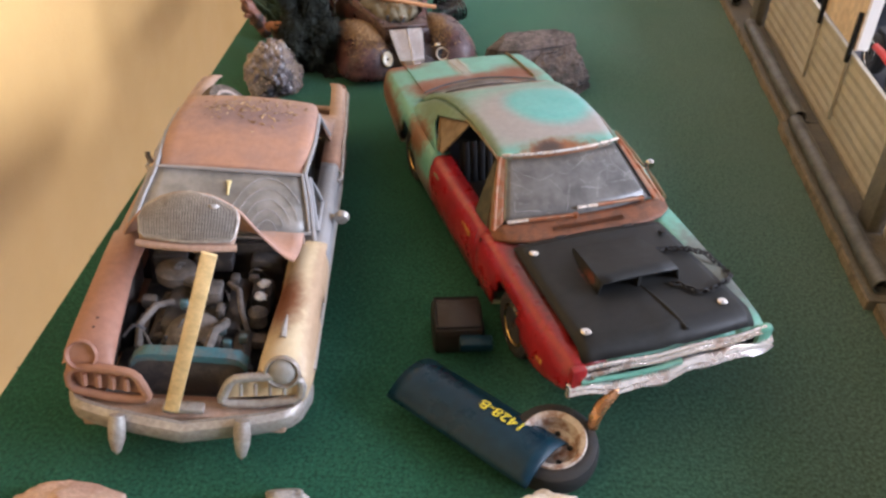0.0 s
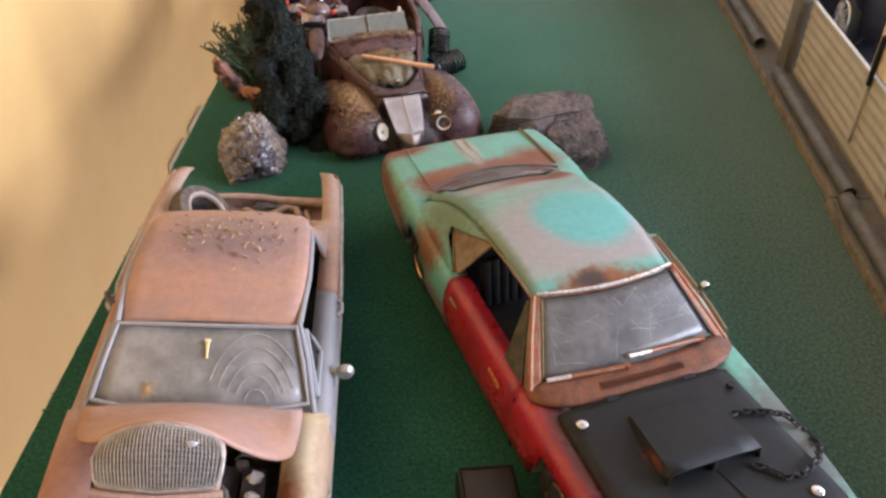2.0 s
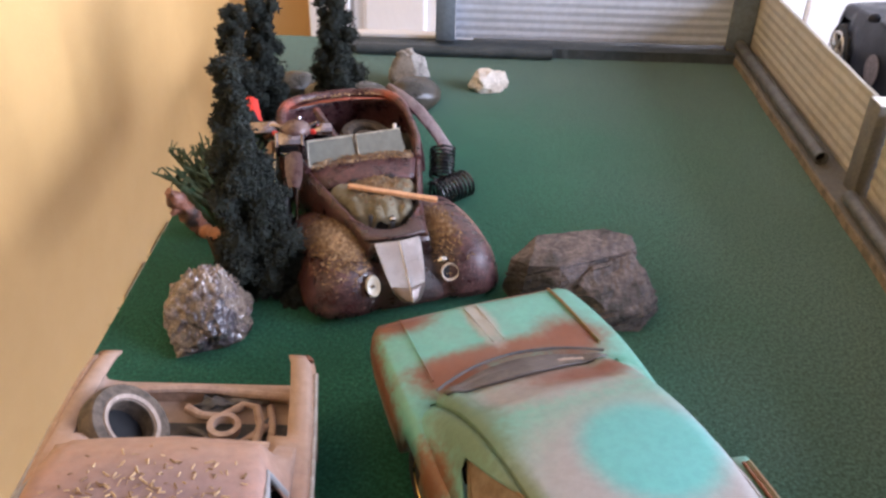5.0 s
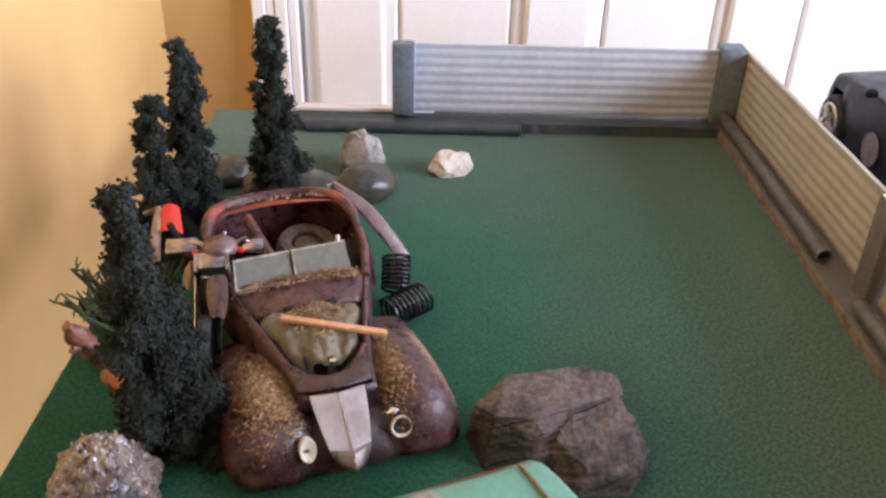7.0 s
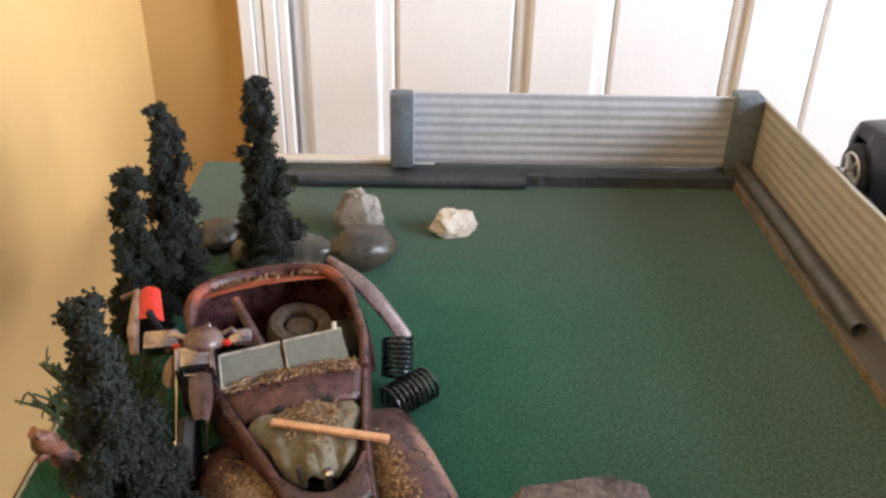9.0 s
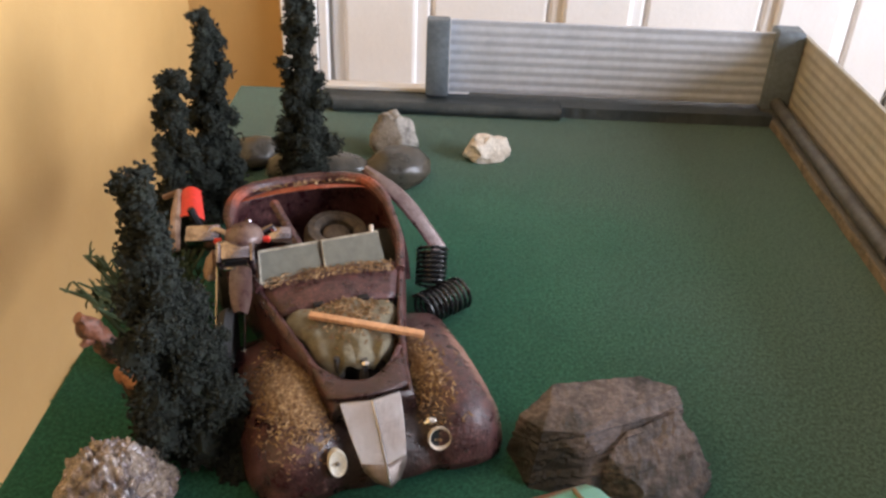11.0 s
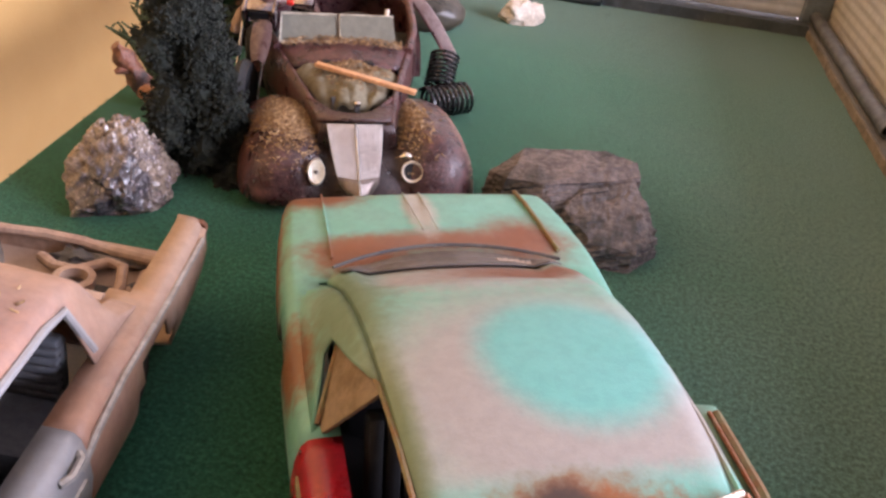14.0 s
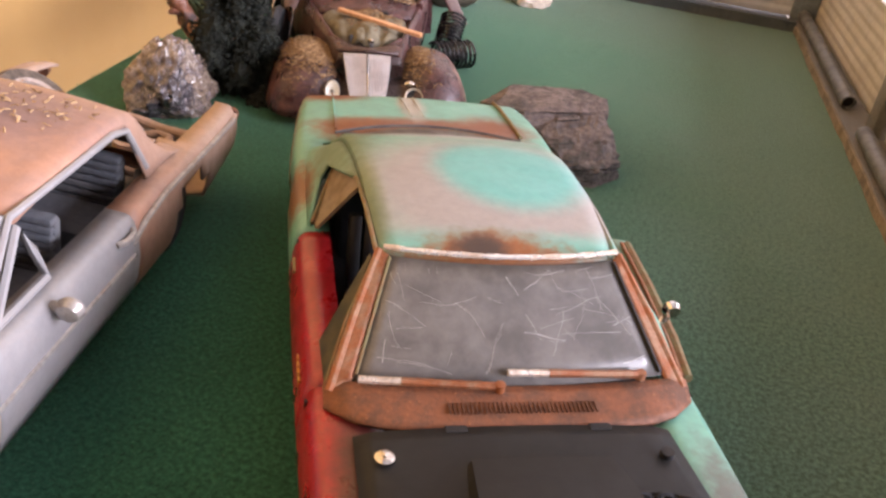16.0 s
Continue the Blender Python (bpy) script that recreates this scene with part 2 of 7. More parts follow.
ENGINEDUST = surface("dusty_engine_metal", (0.15, 0.13, 0.115), (0.09, 0.08, 0.072), 200.0, 0.8)
TEAL = surface("teal_engine_paint", (0.050, 0.14, 0.165), (0.115, 0.135, 0.135), 200.0, 0.6)
STRAW = surface("pale_wood_strip", (0.66, 0.49, 0.24), (0.60, 0.43, 0.20), 60.0, 0.6)
PEACHWOOD = surface("bare_wood_stick", (0.60, 0.33, 0.17), (0.52, 0.27, 0.13), 100.0, 0.6)
CHAFF = surface("straw_chaff", (0.23, 0.135, 0.060), (0.12, 0.065, 0.03), 800.0, 0.8)
PALECHAFF = surface("pale_straw_chaff", (0.45, 0.31, 0.16), (0.30, 0.19, 0.10), 800.0, 0.8)
# Patches: darker low round the grille, paler by one fender edge, redder rear rim.
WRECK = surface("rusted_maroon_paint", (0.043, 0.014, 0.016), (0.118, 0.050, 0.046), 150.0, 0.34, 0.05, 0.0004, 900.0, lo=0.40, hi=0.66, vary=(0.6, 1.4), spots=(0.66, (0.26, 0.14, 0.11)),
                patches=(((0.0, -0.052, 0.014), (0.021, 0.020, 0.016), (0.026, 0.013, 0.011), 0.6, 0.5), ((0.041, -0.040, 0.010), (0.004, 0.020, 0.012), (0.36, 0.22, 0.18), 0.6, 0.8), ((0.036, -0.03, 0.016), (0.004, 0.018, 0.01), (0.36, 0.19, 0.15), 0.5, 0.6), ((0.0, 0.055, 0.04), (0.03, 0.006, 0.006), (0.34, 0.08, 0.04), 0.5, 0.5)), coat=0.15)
TARP = surface("mouldy_khaki_cloth", (0.14, 0.12, 0.075), (0.19, 0.165, 0.11), 110.0, 0.85, 0, 0.0003, 900.0)
LENSWHITE = surface("milky_lens", (0.66, 0.62, 0.52), (0.58, 0.52, 0.42), 200.0, 0.3)
NAVY = surface("navy_paint", (0.004, 0.024, 0.042), (0.007, 0.030, 0.050), 60.0, 0.34, 0, 0.00004, 1500.0, spec=0.22)
YELLOWTEXT = surface("yellow_ink", (0.75, 0.68, 0.06), (0.70, 0.62, 0.05), 300.0, 0.6)
GOLDTEXT = surface("gold_lettering", (0.50, 0.30, 0.06), (0.42, 0.25, 0.05), 300.0, 0.5)
PALESIDE = surface("dusty_pale_rubber", (0.36, 0.29, 0.24), (0.28, 0.22, 0.18), 250.0, 0.8)
BONE = surface("bone_white_paint", (0.62, 0.54, 0.44), (0.54, 0.45, 0.36), 200.0, 0.6)
REDCLOTH = surface("bright_red_plastic", (0.62, 0.03, 0.02), (0.55, 0.03, 0.02), 200.0, 0.4)
FOLIAGE = surface("dark_foam_foliage", (0.0085, 0.0115, 0.0075), (0.014, 0.018, 0.011), 300.0, 1.0, 0, 0.0005, 1500.0, spots=(0.74, (0.022, 0.026, 0.015)))
NEEDLE = surface("green_needles", (0.030, 0.050, 0.018), (0.06, 0.075, 0.03), 150.0, 0.8)
BARK = surface("dark_twig", (0.045, 0.03, 0.02), (0.08, 0.055, 0.035), 300.0, 0.9)
LOG = surface("flaking_reddish_bark", (0.26, 0.105, 0.062), (0.026, 0.016, 0.013), 95.0, 0.42, 0, 0.0005, 700.0, lo=0.38, hi=0.60, spots=(0.66, (0.30, 0.13, 0.08)))
ORANGEBARK = surface("orange_brown_bark", (0.26, 0.105, 0.045), (0.17, 0.062, 0.03), 160.0, 0.6, 0, 0.0003, 900.0)
SLATE = surface("brown_slate", (0.135, 0.108, 0.104), (0.048, 0.045, 0.045), 80.0, 0.58, 0, 0.0004, 520.0, patches=(((-0.026, -0.010, 0.007), (0.018, 0.0130, 0.0110), (0.020, 0.017, 0.015), 0.22, 0.3),), warp=90.0, spots=(0.70, (0.20, 0.165, 0.155)), vary=(0.6, 1.35))
QUARTZ = surface("sparkling_quartz", (0.27, 0.205, 0.155), (0.135, 0.100, 0.090), 170.0, 0.20, 0.0, 0.0008, 400.0, patches=(((0.0020, -0.0140, 0.0105), (0.0150, 0.0120, 0.0125), (0.070, 0.060, 0.068), 0.25, 0.8),), warp=230.0, spots=(0.60, (0.42, 0.35, 0.36)), lo=0.42, hi=0.60, vary=(0.55, 1.4), coat=0.7)
PEBBLE = surface("smooth_grey_pebble", (0.038, 0.034, 0.026), (0.070, 0.057, 0.040), 70.0, 0.34, 0, 0.0001, 500.0)
GRANITE = surface("pitted_grey_stone", (0.34, 0.31, 0.27), (0.13, 0.115, 0.10), 90.0, 0.8, 0, 0.0008, 450.0, spots=(0.66, (0.12, 0.11, 0.10)))
CHALK = surface("white_stone", (0.66, 0.60, 0.52), (0.50, 0.43, 0.35), 110.0, 0.75, 0, 0.0006, 400.0)
PINKSTONE = surface("pink_tan_stone", (0.52, 0.36, 0.28), (0.42, 0.27, 0.21), 110.0, 0.75, 0, 0.0006, 400.0)
TOYSILVER = surface("silver_toy_plating", (0.62, 0.60, 0.56), (0.50, 0.48, 0.45), 120.0, 0.25, 0.6)
TOYBLACK = surface("glossy_black_toy_paint", (0.014, 0.015, 0.022), (0.018, 0.019, 0.028), 60.0, 0.40, 0, 0, 500, spec=0.25)


def glass(name, tint, rough=0.1, cover=0.35, dust=(0.5, 0.48, 0.45), scale=250.0, swing=(0.6, 1.5)):
    """Clear sheet under an uneven film of dust."""
    m, nt, b = material(name)
    tc = nt.nodes.new("ShaderNodeTexCoord").outputs["Object"]
    n = noise_node(nt, scale, 5.0, 0.65, tc)
    b.inputs["Base Color"].default_value = (*dust, 1)
    b.inputs["Roughness"].default_value = 0.35
    clear = nt.nodes.new("ShaderNodeBsdfTransparent")
    clear.inputs[0].default_value = (*tint, 1)
    gloss = nt.nodes.new("ShaderNodeBsdfGlossy")
    gloss.inputs["Roughness"].default_value = rough
    gloss.inputs["Color"].default_value = (0.9, 0.9, 0.9, 1)
    fres = nt.nodes.new("ShaderNodeFresnel")
    fres.inputs[0].default_value = 1.5
    mix1 = nt.nodes.new("ShaderNodeMixShader")
    nt.links.new(fres.outputs[0], mix1.inputs[0])
    nt.links.new(clear.outputs[0], mix1.inputs[1])
    nt.links.new(gloss.outputs[0], mix1.inputs[2])
    mix2 = nt.nodes.new("ShaderNodeMixShader")
    nt.links.new(ramp(nt, n.outputs[0], 0.3, 0.75, cover * swing[0], min(cover * swing[1], 1.0)), mix2.inputs[0])
    nt.links.new(mix1.outputs[0], mix2.inputs[1])
    nt.links.new(b.outputs[0], mix2.inputs[2])
    nt.links.new(mix2.outputs[0], nt.nodes["Material Output"].inputs[0])
    return m


CRAZED = glass("crazed_dusty_glass", (0.45, 0.46, 0.45), 0.25, 0.64, (0.172, 0.166, 0.160), 110.0, (0.72, 1.35))
DUSTGLASS = glass("grey_dusty_glass", (0.5, 0.5, 0.5), 0.26, 0.72, (0.31, 0.30, 0.28), 60.0)
OLDFRAME = surface("stained_pale_frame", (0.40, 0.36, 0.28), (0.22, 0.19, 0.14), 180.0, 0.5)
OLDGLASS = glass("mildewed_glass", (0.45, 0.45, 0.40), 0.38, 0.72, (0.19, 0.185, 0.145), 320.0, (0.9, 1.2))
VENTGLASS = surface("stained_vent_glass", (0.040, 0.040, 0.024), (0.085, 0.075, 0.045), 260.0, 0.5, spec=0.2)
SMOKE = glass("smoked_glass", (0.04, 0.04, 0.05), 0.05, 0.03)
WHITEHAIR = surface("pale_scratch", (0.45, 0.45, 0.46), (0.28, 0.28, 0.29), 300.0, 0.4)


# ---- mesh helpers ----
def finish(bm, mat, smooth=True, name="mesh"):
    me = bpy.data.meshes.new(name)
    bmesh.ops.recalc_face_normals(bm, faces=bm.faces)
    bm.to_mesh(me)
    bm.free()
    if smooth:
        me.shade_smooth()
        me.set_sharp_from_angle(angle=radians(38))
    me.materials.append(mat)
    return me


def part(name, bm, mat, parent, label="", m=None, smooth=True):
    ob = new(name, finish(bm, mat, smooth, name))
    ob.parent = parent
    if m is not None:
        ob.matrix_basis = m
    if label:
        tagged(ob, label)
    return ob


def solo(name, bm, mat, m, label, category, group="", kind="", smooth=True):
    ob = new(name, finish(bm, mat, smooth, name))
    ob.matrix_basis = m
    return tagged(ob, label, category, group, kind)


def thing(name, m, label, category, group="", kind=""):
    ob = new(name)
    ob.empty_display_size = 0.01
    ob.matrix_basis = m
    return tagged(ob, label, category, group, kind)


def add_box(bm, c, s, bevel=0.0, m=None):
    r = bmesh.ops.create_cube(bm, size=1.0)
    vs = r["verts"]
    t = Matrix.Translation(c) @ Matrix.Diagonal((*s, 1))
    bmesh.ops.transform(bm, matrix=t if m is None else m @ t, verts=vs)
    if bevel:
        es = list({e for v in vs for e in v.link_edges})
        bmesh.ops.bevel(bm, geom=es, offset=bevel, segments=2, affect="EDGES", profile=0.5)
    return bm


def box(c, s, bevel=0.0, m=None):
    return add_box(bmesh.new(), c, s, bevel, m)


def add_rings(bm, rings, closed=True, caps=(True, True), keep=None):
    rows = [[bm.verts.new(p) for p in ring] for ring in rings]
    n = len(rings[0])
    for i in range(len(rows) - 1):
        for j in range(n if closed else n - 1):
            k = (j + 1) % n
            q = (rows[i][j], rows[i][k], rows[i + 1][k], rows[i + 1][j])
            if keep is None or keep(sum((v.co for v in q), Vector()) / 4, i, j):
                bm.faces.new(q)
    if closed and caps[0]:
        bm.faces.new(rows[0])
    if closed and caps[1]:
        bm.faces.new(rows[-1][::-1])
    return bm


def rings_mesh(rings, closed=True, caps=(True, True), keep=None):
    return add_rings(bmesh.new(), rings, closed, caps, keep)


def add_tube(bm, pts, r, seg=8, caps=True):
    pts = [Vector(p) for p in pts]
    rs = r if isinstance(r, (list, tuple)) else [r] * len(pts)
    rings = []
    side = None
    for i, p in enumerate(pts):
        d = (pts[min(i + 1, len(pts) - 1)] - pts[max(i - 1, 0)]).normalized()
        if side is None:
            side = d.orthogonal().normalized()
        side = (side - d * side.dot(d)).normalized()
        up = d.cross(side)
        rings.append([p + (side * math.cos(a) + up * math.sin(a)) * rs[i] for a in [2 * math.pi * k / seg for k in range(seg)]])
    return add_rings(bm, rings, True, (caps, caps))


def tube(pts, r, seg=8, caps=True):
    return add_tube(bmesh.new(), pts, r, seg, caps)


def add_lathe(bm, profile, seg=24, m=None):
    """profile: (radius, height) from one end to the other, turned about z."""
    rings = [[Vector((max(r, 1e-5) * math.cos(a), max(r, 1e-5) * math.sin(a), z)) for a in [2 * math.pi * k / seg for k in range(seg)]] for r, z in profile]
    if m is not None:
        rings = [[m @ p for p in ring] for ring in rings]
    return add_rings(bm, rings, True, (True, True))


def lathe(profile, seg=24, m=None):
    return add_lathe(bmesh.new(), profile, seg, m)


def spline(keys, x):
    """Smooth value at x through (x, a, b, ...) rows."""
    keys = sorted(keys)
    if x <= keys[0][0]:
        return keys[0][1:]
    if x >= keys[-1][0]:
        return keys[-1][1:]
    i = max(k for k in range(len(keys)) if keys[k][0] <= x)
    i = min(i, len(keys) - 2)
    a, b = keys[i], keys[i + 1]
    p, q = keys[max(i - 1, 0)], keys[min(i + 2, len(keys) - 1)]
    h = b[0] - a[0]
    t = (x - a[0]) / h
    out = []
    for c in range(1, len(a)):
        def slope(u, v, w):
            l, r = (v[c] - u[c]) / max(v[0] - u[0], 1e-9), (w[c] - v[c]) / max(w[0] - v[0], 1e-9)
            return 0.0 if l * r <= 0 else 2 * l * r / (l + r)
        ma = slope(p, a, b) if p is not a else (b[c] - a[c]) / h
        mb = slope(a, b, q) if q is not b else (b[c] - a[c]) / h
        out.append((2 * t**3 - 3 * t * t + 1) * a[c] + (t**3 - 2 * t * t + t) * h * ma + (-2 * t**3 + 3 * t * t) * b[c] + (t**3 - t * t) * h * mb)
    return tuple(out)


def lin(a, b, n):
    return [a + (b - a) * k / (n - 1) for k in range(n)]


def stone(seed, s, rough=0.25, freq=2.0, sub=4, planes=0, flat=0.35):
    """A stone as a lump of half sizes s: noise on a ball, cut by some planes."""
    bm = bmesh.new()
    bmesh.ops.create_icosphere(bm, subdivisions=sub, radius=1.0)
    rnd = random.Random(seed)
    off = Vector((rnd.uniform(-50, 50), rnd.uniform(-50, 50), rnd.uniform(-50, 50)))
    cuts = []
    for _ in range(planes):
        n = Vector((rnd.gauss(0, 1), rnd.gauss(0, 1), rnd.gauss(0, 0.8))).normalized()
        cuts.append((n, rnd.uniform(0.55, 0.85)))
    for v in bm.verts:
        d = v.co.normalized()
        r = 1 + rough * noise.noise(d * freq + off) + rough * 0.45 * noise.noise(d * freq * 2.7 + off) + rough * 0.22 * noise.noise(d * freq * 6.5 + off)
        p = d * r
        for n, c in cuts:
            over = p.dot(n) - c
            if over > 0:
                p -= n * over * 0.92
        p.z = max(p.z, -flat)
        v.co = Vector((p.x * s[0], p.y * s[1], (p.z + flat) * s[2]))
    return bm
# ---- the room ----
def wall(name, lo, hi, mat, label):
    c = [(a + b) / 2 for a, b in zip(lo, hi)]
    s = [b - a for a, b in zip(lo, hi)]
    return solo(name, box(c, s), mat, Matrix(), label, "wall", kind="structure", smooth=False)


FLOOR_Z, TOP_Z, EAST, SOUTH, WEST, NORTH = -0.76, 1.64, 1.60, -1.70, -0.215, 0.85
wall("wall_west", (WEST - 0.1, SOUTH, FLOOR_Z), (WEST, NORTH + 0.1, TOP_Z), YELLOW, "smooth yellow painted room wall beside the board")
wall("wall_north", (WEST, NORTH, FLOOR_Z), (-0.149, NORTH + 0.1, TOP_Z), YELLOW, "narrow yellow wall strip between corner and door casing")
wall("wall_north_rest", (0.78, NORTH, FLOOR_Z), (EAST, NORTH + 0.1, TOP_Z), WHITE, "white room wall past the white doors")
wall("wall_south", (WEST - 0.1, SOUTH - 0.1, FLOOR_Z), (EAST + 0.1, SOUTH, TOP_Z), PLAINWALL, "plain unseen room wall behind the table end, kept dark")
# Opening is unseen; it reaches low so light passes under the table.
WY0, WY1, WZ0, WZ1 = WIN_Y - 0.58, WIN_Y + 0.58, WIN_Z - 0.68, WIN_Z + 0.68
wall("wall_east_high", (EAST, SOUTH, WZ1), (EAST + 0.1, NORTH + 0.1, TOP_Z), PLAINWALL, "plain unseen wall over the assumed opening")
wall("wall_east_low", (EAST, SOUTH, FLOOR_Z), (EAST + 0.1, NORTH + 0.1, WZ0), PLAINWALL, "plain unseen wall under the assumed opening")
wall("wall_east_near", (EAST, SOUTH, WZ0), (EAST + 0.1, WY0, WZ1), PLAINWALL, "plain unseen wall on one side of the assumed opening")
wall("wall_east_far", (EAST, WY1, WZ0), (EAST + 0.1, NORTH + 0.1, WZ1), PLAINWALL, "plain unseen wall on the other side of the assumed opening")
# Unseen floor, made pale to bounce light up onto the yellow wall.
solo("floor", box((0.69, -0.42, FLOOR_Z - 0.05), (2.1, 2.76, 0.1)), surface("pale_bounce_floor", (0.50, 0.38, 0.25), (0.44, 0.32, 0.20), 6.0, 0.5), Matrix(), "pale wooden room floor, unseen, toned to bounce light up the wall", "floor", kind="structure", smooth=False)
# Unseen ceiling, a mid grey chosen for the fill and reflections it gives.
solo("ceiling", box((0.69, -0.42, TOP_Z + 0.05), (2.1, 2.76, 0.1)), surface("grey_unseen_ceiling", (0.28, 0.275, 0.265), (0.27, 0.265, 0.255), 9.0, 0.8, vary=(0.98, 1.01)), Matrix(), "plain grey unseen ceiling, toned to set the bounced light", "ceiling", kind="structure", smooth=False)

# white panelled doors with their casing
door = thing("door_1", pose(0, NORTH, 0), "white panelled folding closet door in a white casing", "door", kind="structure")
cas = bmesh.new()
for x0, w, d in ((-0.149, 0.010, 0.0125), (-0.139, 0.006, 0.0105), (-0.133, 0.009, 0.0115), (-0.124, 0.007, 0.0090)):
    add_box(cas, (x0 + w / 2, -d / 2, (FLOOR_Z + TOP_Z) / 2), (w - 0.0004, d, TOP_Z - FLOOR_Z), 0.0012)
part("casing", cas, WHITE, door, smooth=False)
edges = [-0.117, -0.046, 0.035, 0.102, 0.182, 0.245, 0.33, 0.41, 0.49, 0.57, 0.65, 0.78]
for k in range(len(edges) - 1):
    a, b = edges[k], edges[k + 1]
    leaf = box(((a + b) / 2, 0.012, (FLOOR_Z + TOP_Z) / 2), (b - a - 0.0020, 0.018, TOP_Z - FLOOR_Z), 0.002)
    if k % 2 == 0:
        add_box(leaf, ((a + b) / 2, 0.002, 0.35), ((b - a) * 0.72, 0.006, 1.1), 0.003)
    part("door_panel", leaf, WHITE, door, smooth=False)
part("backing", box((0.33, 0.012, 0.44), (0.92, 0.012, 2.4)), WHITE, door, smooth=False)

# white outlet plates low on the west wall
for z, y in ((-0.123, 0.626), (-0.123, 0.578)):
    pl = thing("wall_outlet", pose(WEST + 0.003, y, z - 0.006), "white plastic outlet plate on the yellow wall", "outlet", "outlets low on the wall")
    part("plate", box((0, 0, 0), (0.006, 0.0365, 0.070), 0.002), WHITE, pl)
    part("socket", box((0.0035, 0, 0.012), (0.002, 0.020, 0.022), 0.0008), WHITE, pl)

# ---- table and board ----
table = thing("table", pose(0, 0, 0), "long dark topped display table under the diorama board", "table")
part("tabletop", box((0.315, 0.38, -0.024), (0.69, 0.78, 0.018), 0.003), DARKTABLE, table)
for x, y in ((0.01, 0.03), (0.62, 0.03), (0.01, 0.73), (0.62, 0.73)):
    part("leg", box((x, y, (FLOOR_Z - 0.033) / 2), (0.05, 0.05, -FLOOR_Z - 0.034), 0.003), DARKTABLE, table)

BX0, BX1, BY0, BY1 = -0.1545, 0.181, 0.015, 0.738
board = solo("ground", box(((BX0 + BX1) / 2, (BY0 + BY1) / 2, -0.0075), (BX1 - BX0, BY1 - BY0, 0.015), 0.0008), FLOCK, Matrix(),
             "diorama board covered in worn dark green flocking, lit side painted lighter", "ground", kind="structure", smooth=False)

# tiny tufts of the flocking catch the light
rnd = random.Random(5)
fb = bmesh.new()
vs, fs = [], []
for _ in range(16000):
    x, y = rnd.uniform(BX0, 0.148), rnd.uniform(0.14, 0.70)
    r, a = rnd.uniform(0.0003, 0.0008), rnd.uniform(0, 6.28)
    i = len(vs)
    for k in range(3):
        vs.append((x + r * math.cos(a + 2.1 * k), y + r * math.sin(a + 2.1 * k), 0.0001))
    vs.append((x + rnd.uniform(-r, r) * 0.6, y + rnd.uniform(-r, r) * 0.6, rnd.uniform(0.0001, 0.00022)))
    fs += [(i, i + 1, i + 3), (i + 1, i + 2, i + 3), (i + 2, i, i + 3)]
me = bpy.data.meshes.new("flock_tufts")
me.from_pydata(vs, [], fs)
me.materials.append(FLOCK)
tagged(new("flock_tufts", me), "tiny raised tufts of green flocking on the board", "flocking", kind="stuff")


# dark display board butted to the diorama board
solo("display_board", box((0.42, 0.38, -0.0076), (0.472, 0.73, 0.0148), 0.001), DARKTABLE, Matrix(), "dark display board butted against the diorama board", "display board", smooth=False)

# ---- rails, tubes and fence along the edges ----
def rail(name, x0, x1, y0, y1, h, top, edge, label):
    ob = thing(name, pose((x0 + x1) / 2, (y0 + y1) / 2, 0), label, "kerb rail", "rails along the board edge")
    sx, sy = x1 - x0, y1 - y0
    bm = bmesh.new()
    long_y = sy > sx
    n = 60
    # a strip whose free edge is slightly ragged
    rings = []
    for k in range(n + 1):
        t = -0.5 + k / n
        w = 0.0006 * noise.noise(Vector((k * 0.35, y0 * 40, x0 * 30)))
        if long_y:
            rings.append([Vector((-sx / 2 + w, t * sy, 0)), Vector((sx / 2, t * sy, 0)), Vector((sx / 2, t * sy, h)), Vector((-sx / 2 + w + 0.0006, t * sy, h))])
        else:
            rings.append([Vector((t * sx, -sy / 2 + w, 0)), Vector((t * sx, sy / 2, 0)), Vector((t * sx, sy / 2, h)), Vector((t * sx, -sy / 2 + w + 0.0006, h))])
    add_rings(bm, rings)
    part("strip", bm, top, ob, smooth=False)
    if edge is not None:
        rings = []
        for k in range(n + 1):
            t = -0.5 + k / n
            w = 0.0006 * noise.noise(Vector((k * 0.35, y0 * 40, x0 * 30)))
            rings.append([Vector((-sx / 2 + w - 0.0006, t * sy, 0)), Vector((-sx / 2 + w - 0.0001, t * sy, 0)), Vector((-sx / 2 + w + 0.0004, t * sy, h * 0.93)), Vector((-sx / 2 + w - 0.0004, t * sy, h * 0.9))])
        part("cut_edge", rings_mesh(rings), edge, ob, "raw brown cut edge", smooth=False)
    return ob


RX = 0.1512
rail("rail", RX, 0.181, 0.405, 0.738, 0.0045, RAILTOP, RAWEDGE, "weathered grey wooden kerb strip with a raw edge")
rail("rail", RX - 0.003, 0.181, 0.262, 0.4035, 0.0045, RAILTOP, RAWEDGE, "weathered grey wooden kerb strip set slightly forward")
rail("rail", RX, 0.181, 0.03, 0.261, 0.0045, RAILTOP, RAWEDGE, "weathered grey wooden kerb strip with a raw edge")
rail("rail", -0.103, 0.0318, 0.7090, 0.7168, 0.0050, BLACKWOOD, None, "dark stained kerb strip along the back of the board")
rail("rail", 0.0328, RX - 0.0002, 0.7095, 0.7168, 0.0062, BLACKWOOD, None, "dark stained kerb strip along the back of the board")
solo("rail_ledge", box((0.0230, 0.7272, 0.0018), (0.252, 0.0205, 0.0036), 0.0006), BLACKWOOD, Matrix(), "dark ledge behind the back kerb strip", "ledge")
solo("white_strip", box((-0.065, 0.7335, 0.0048), (0.092, 0.008, 0.0024), 0.0004), WHITE, Matrix(), "thin white plastic strip on the back ledge", "strip")


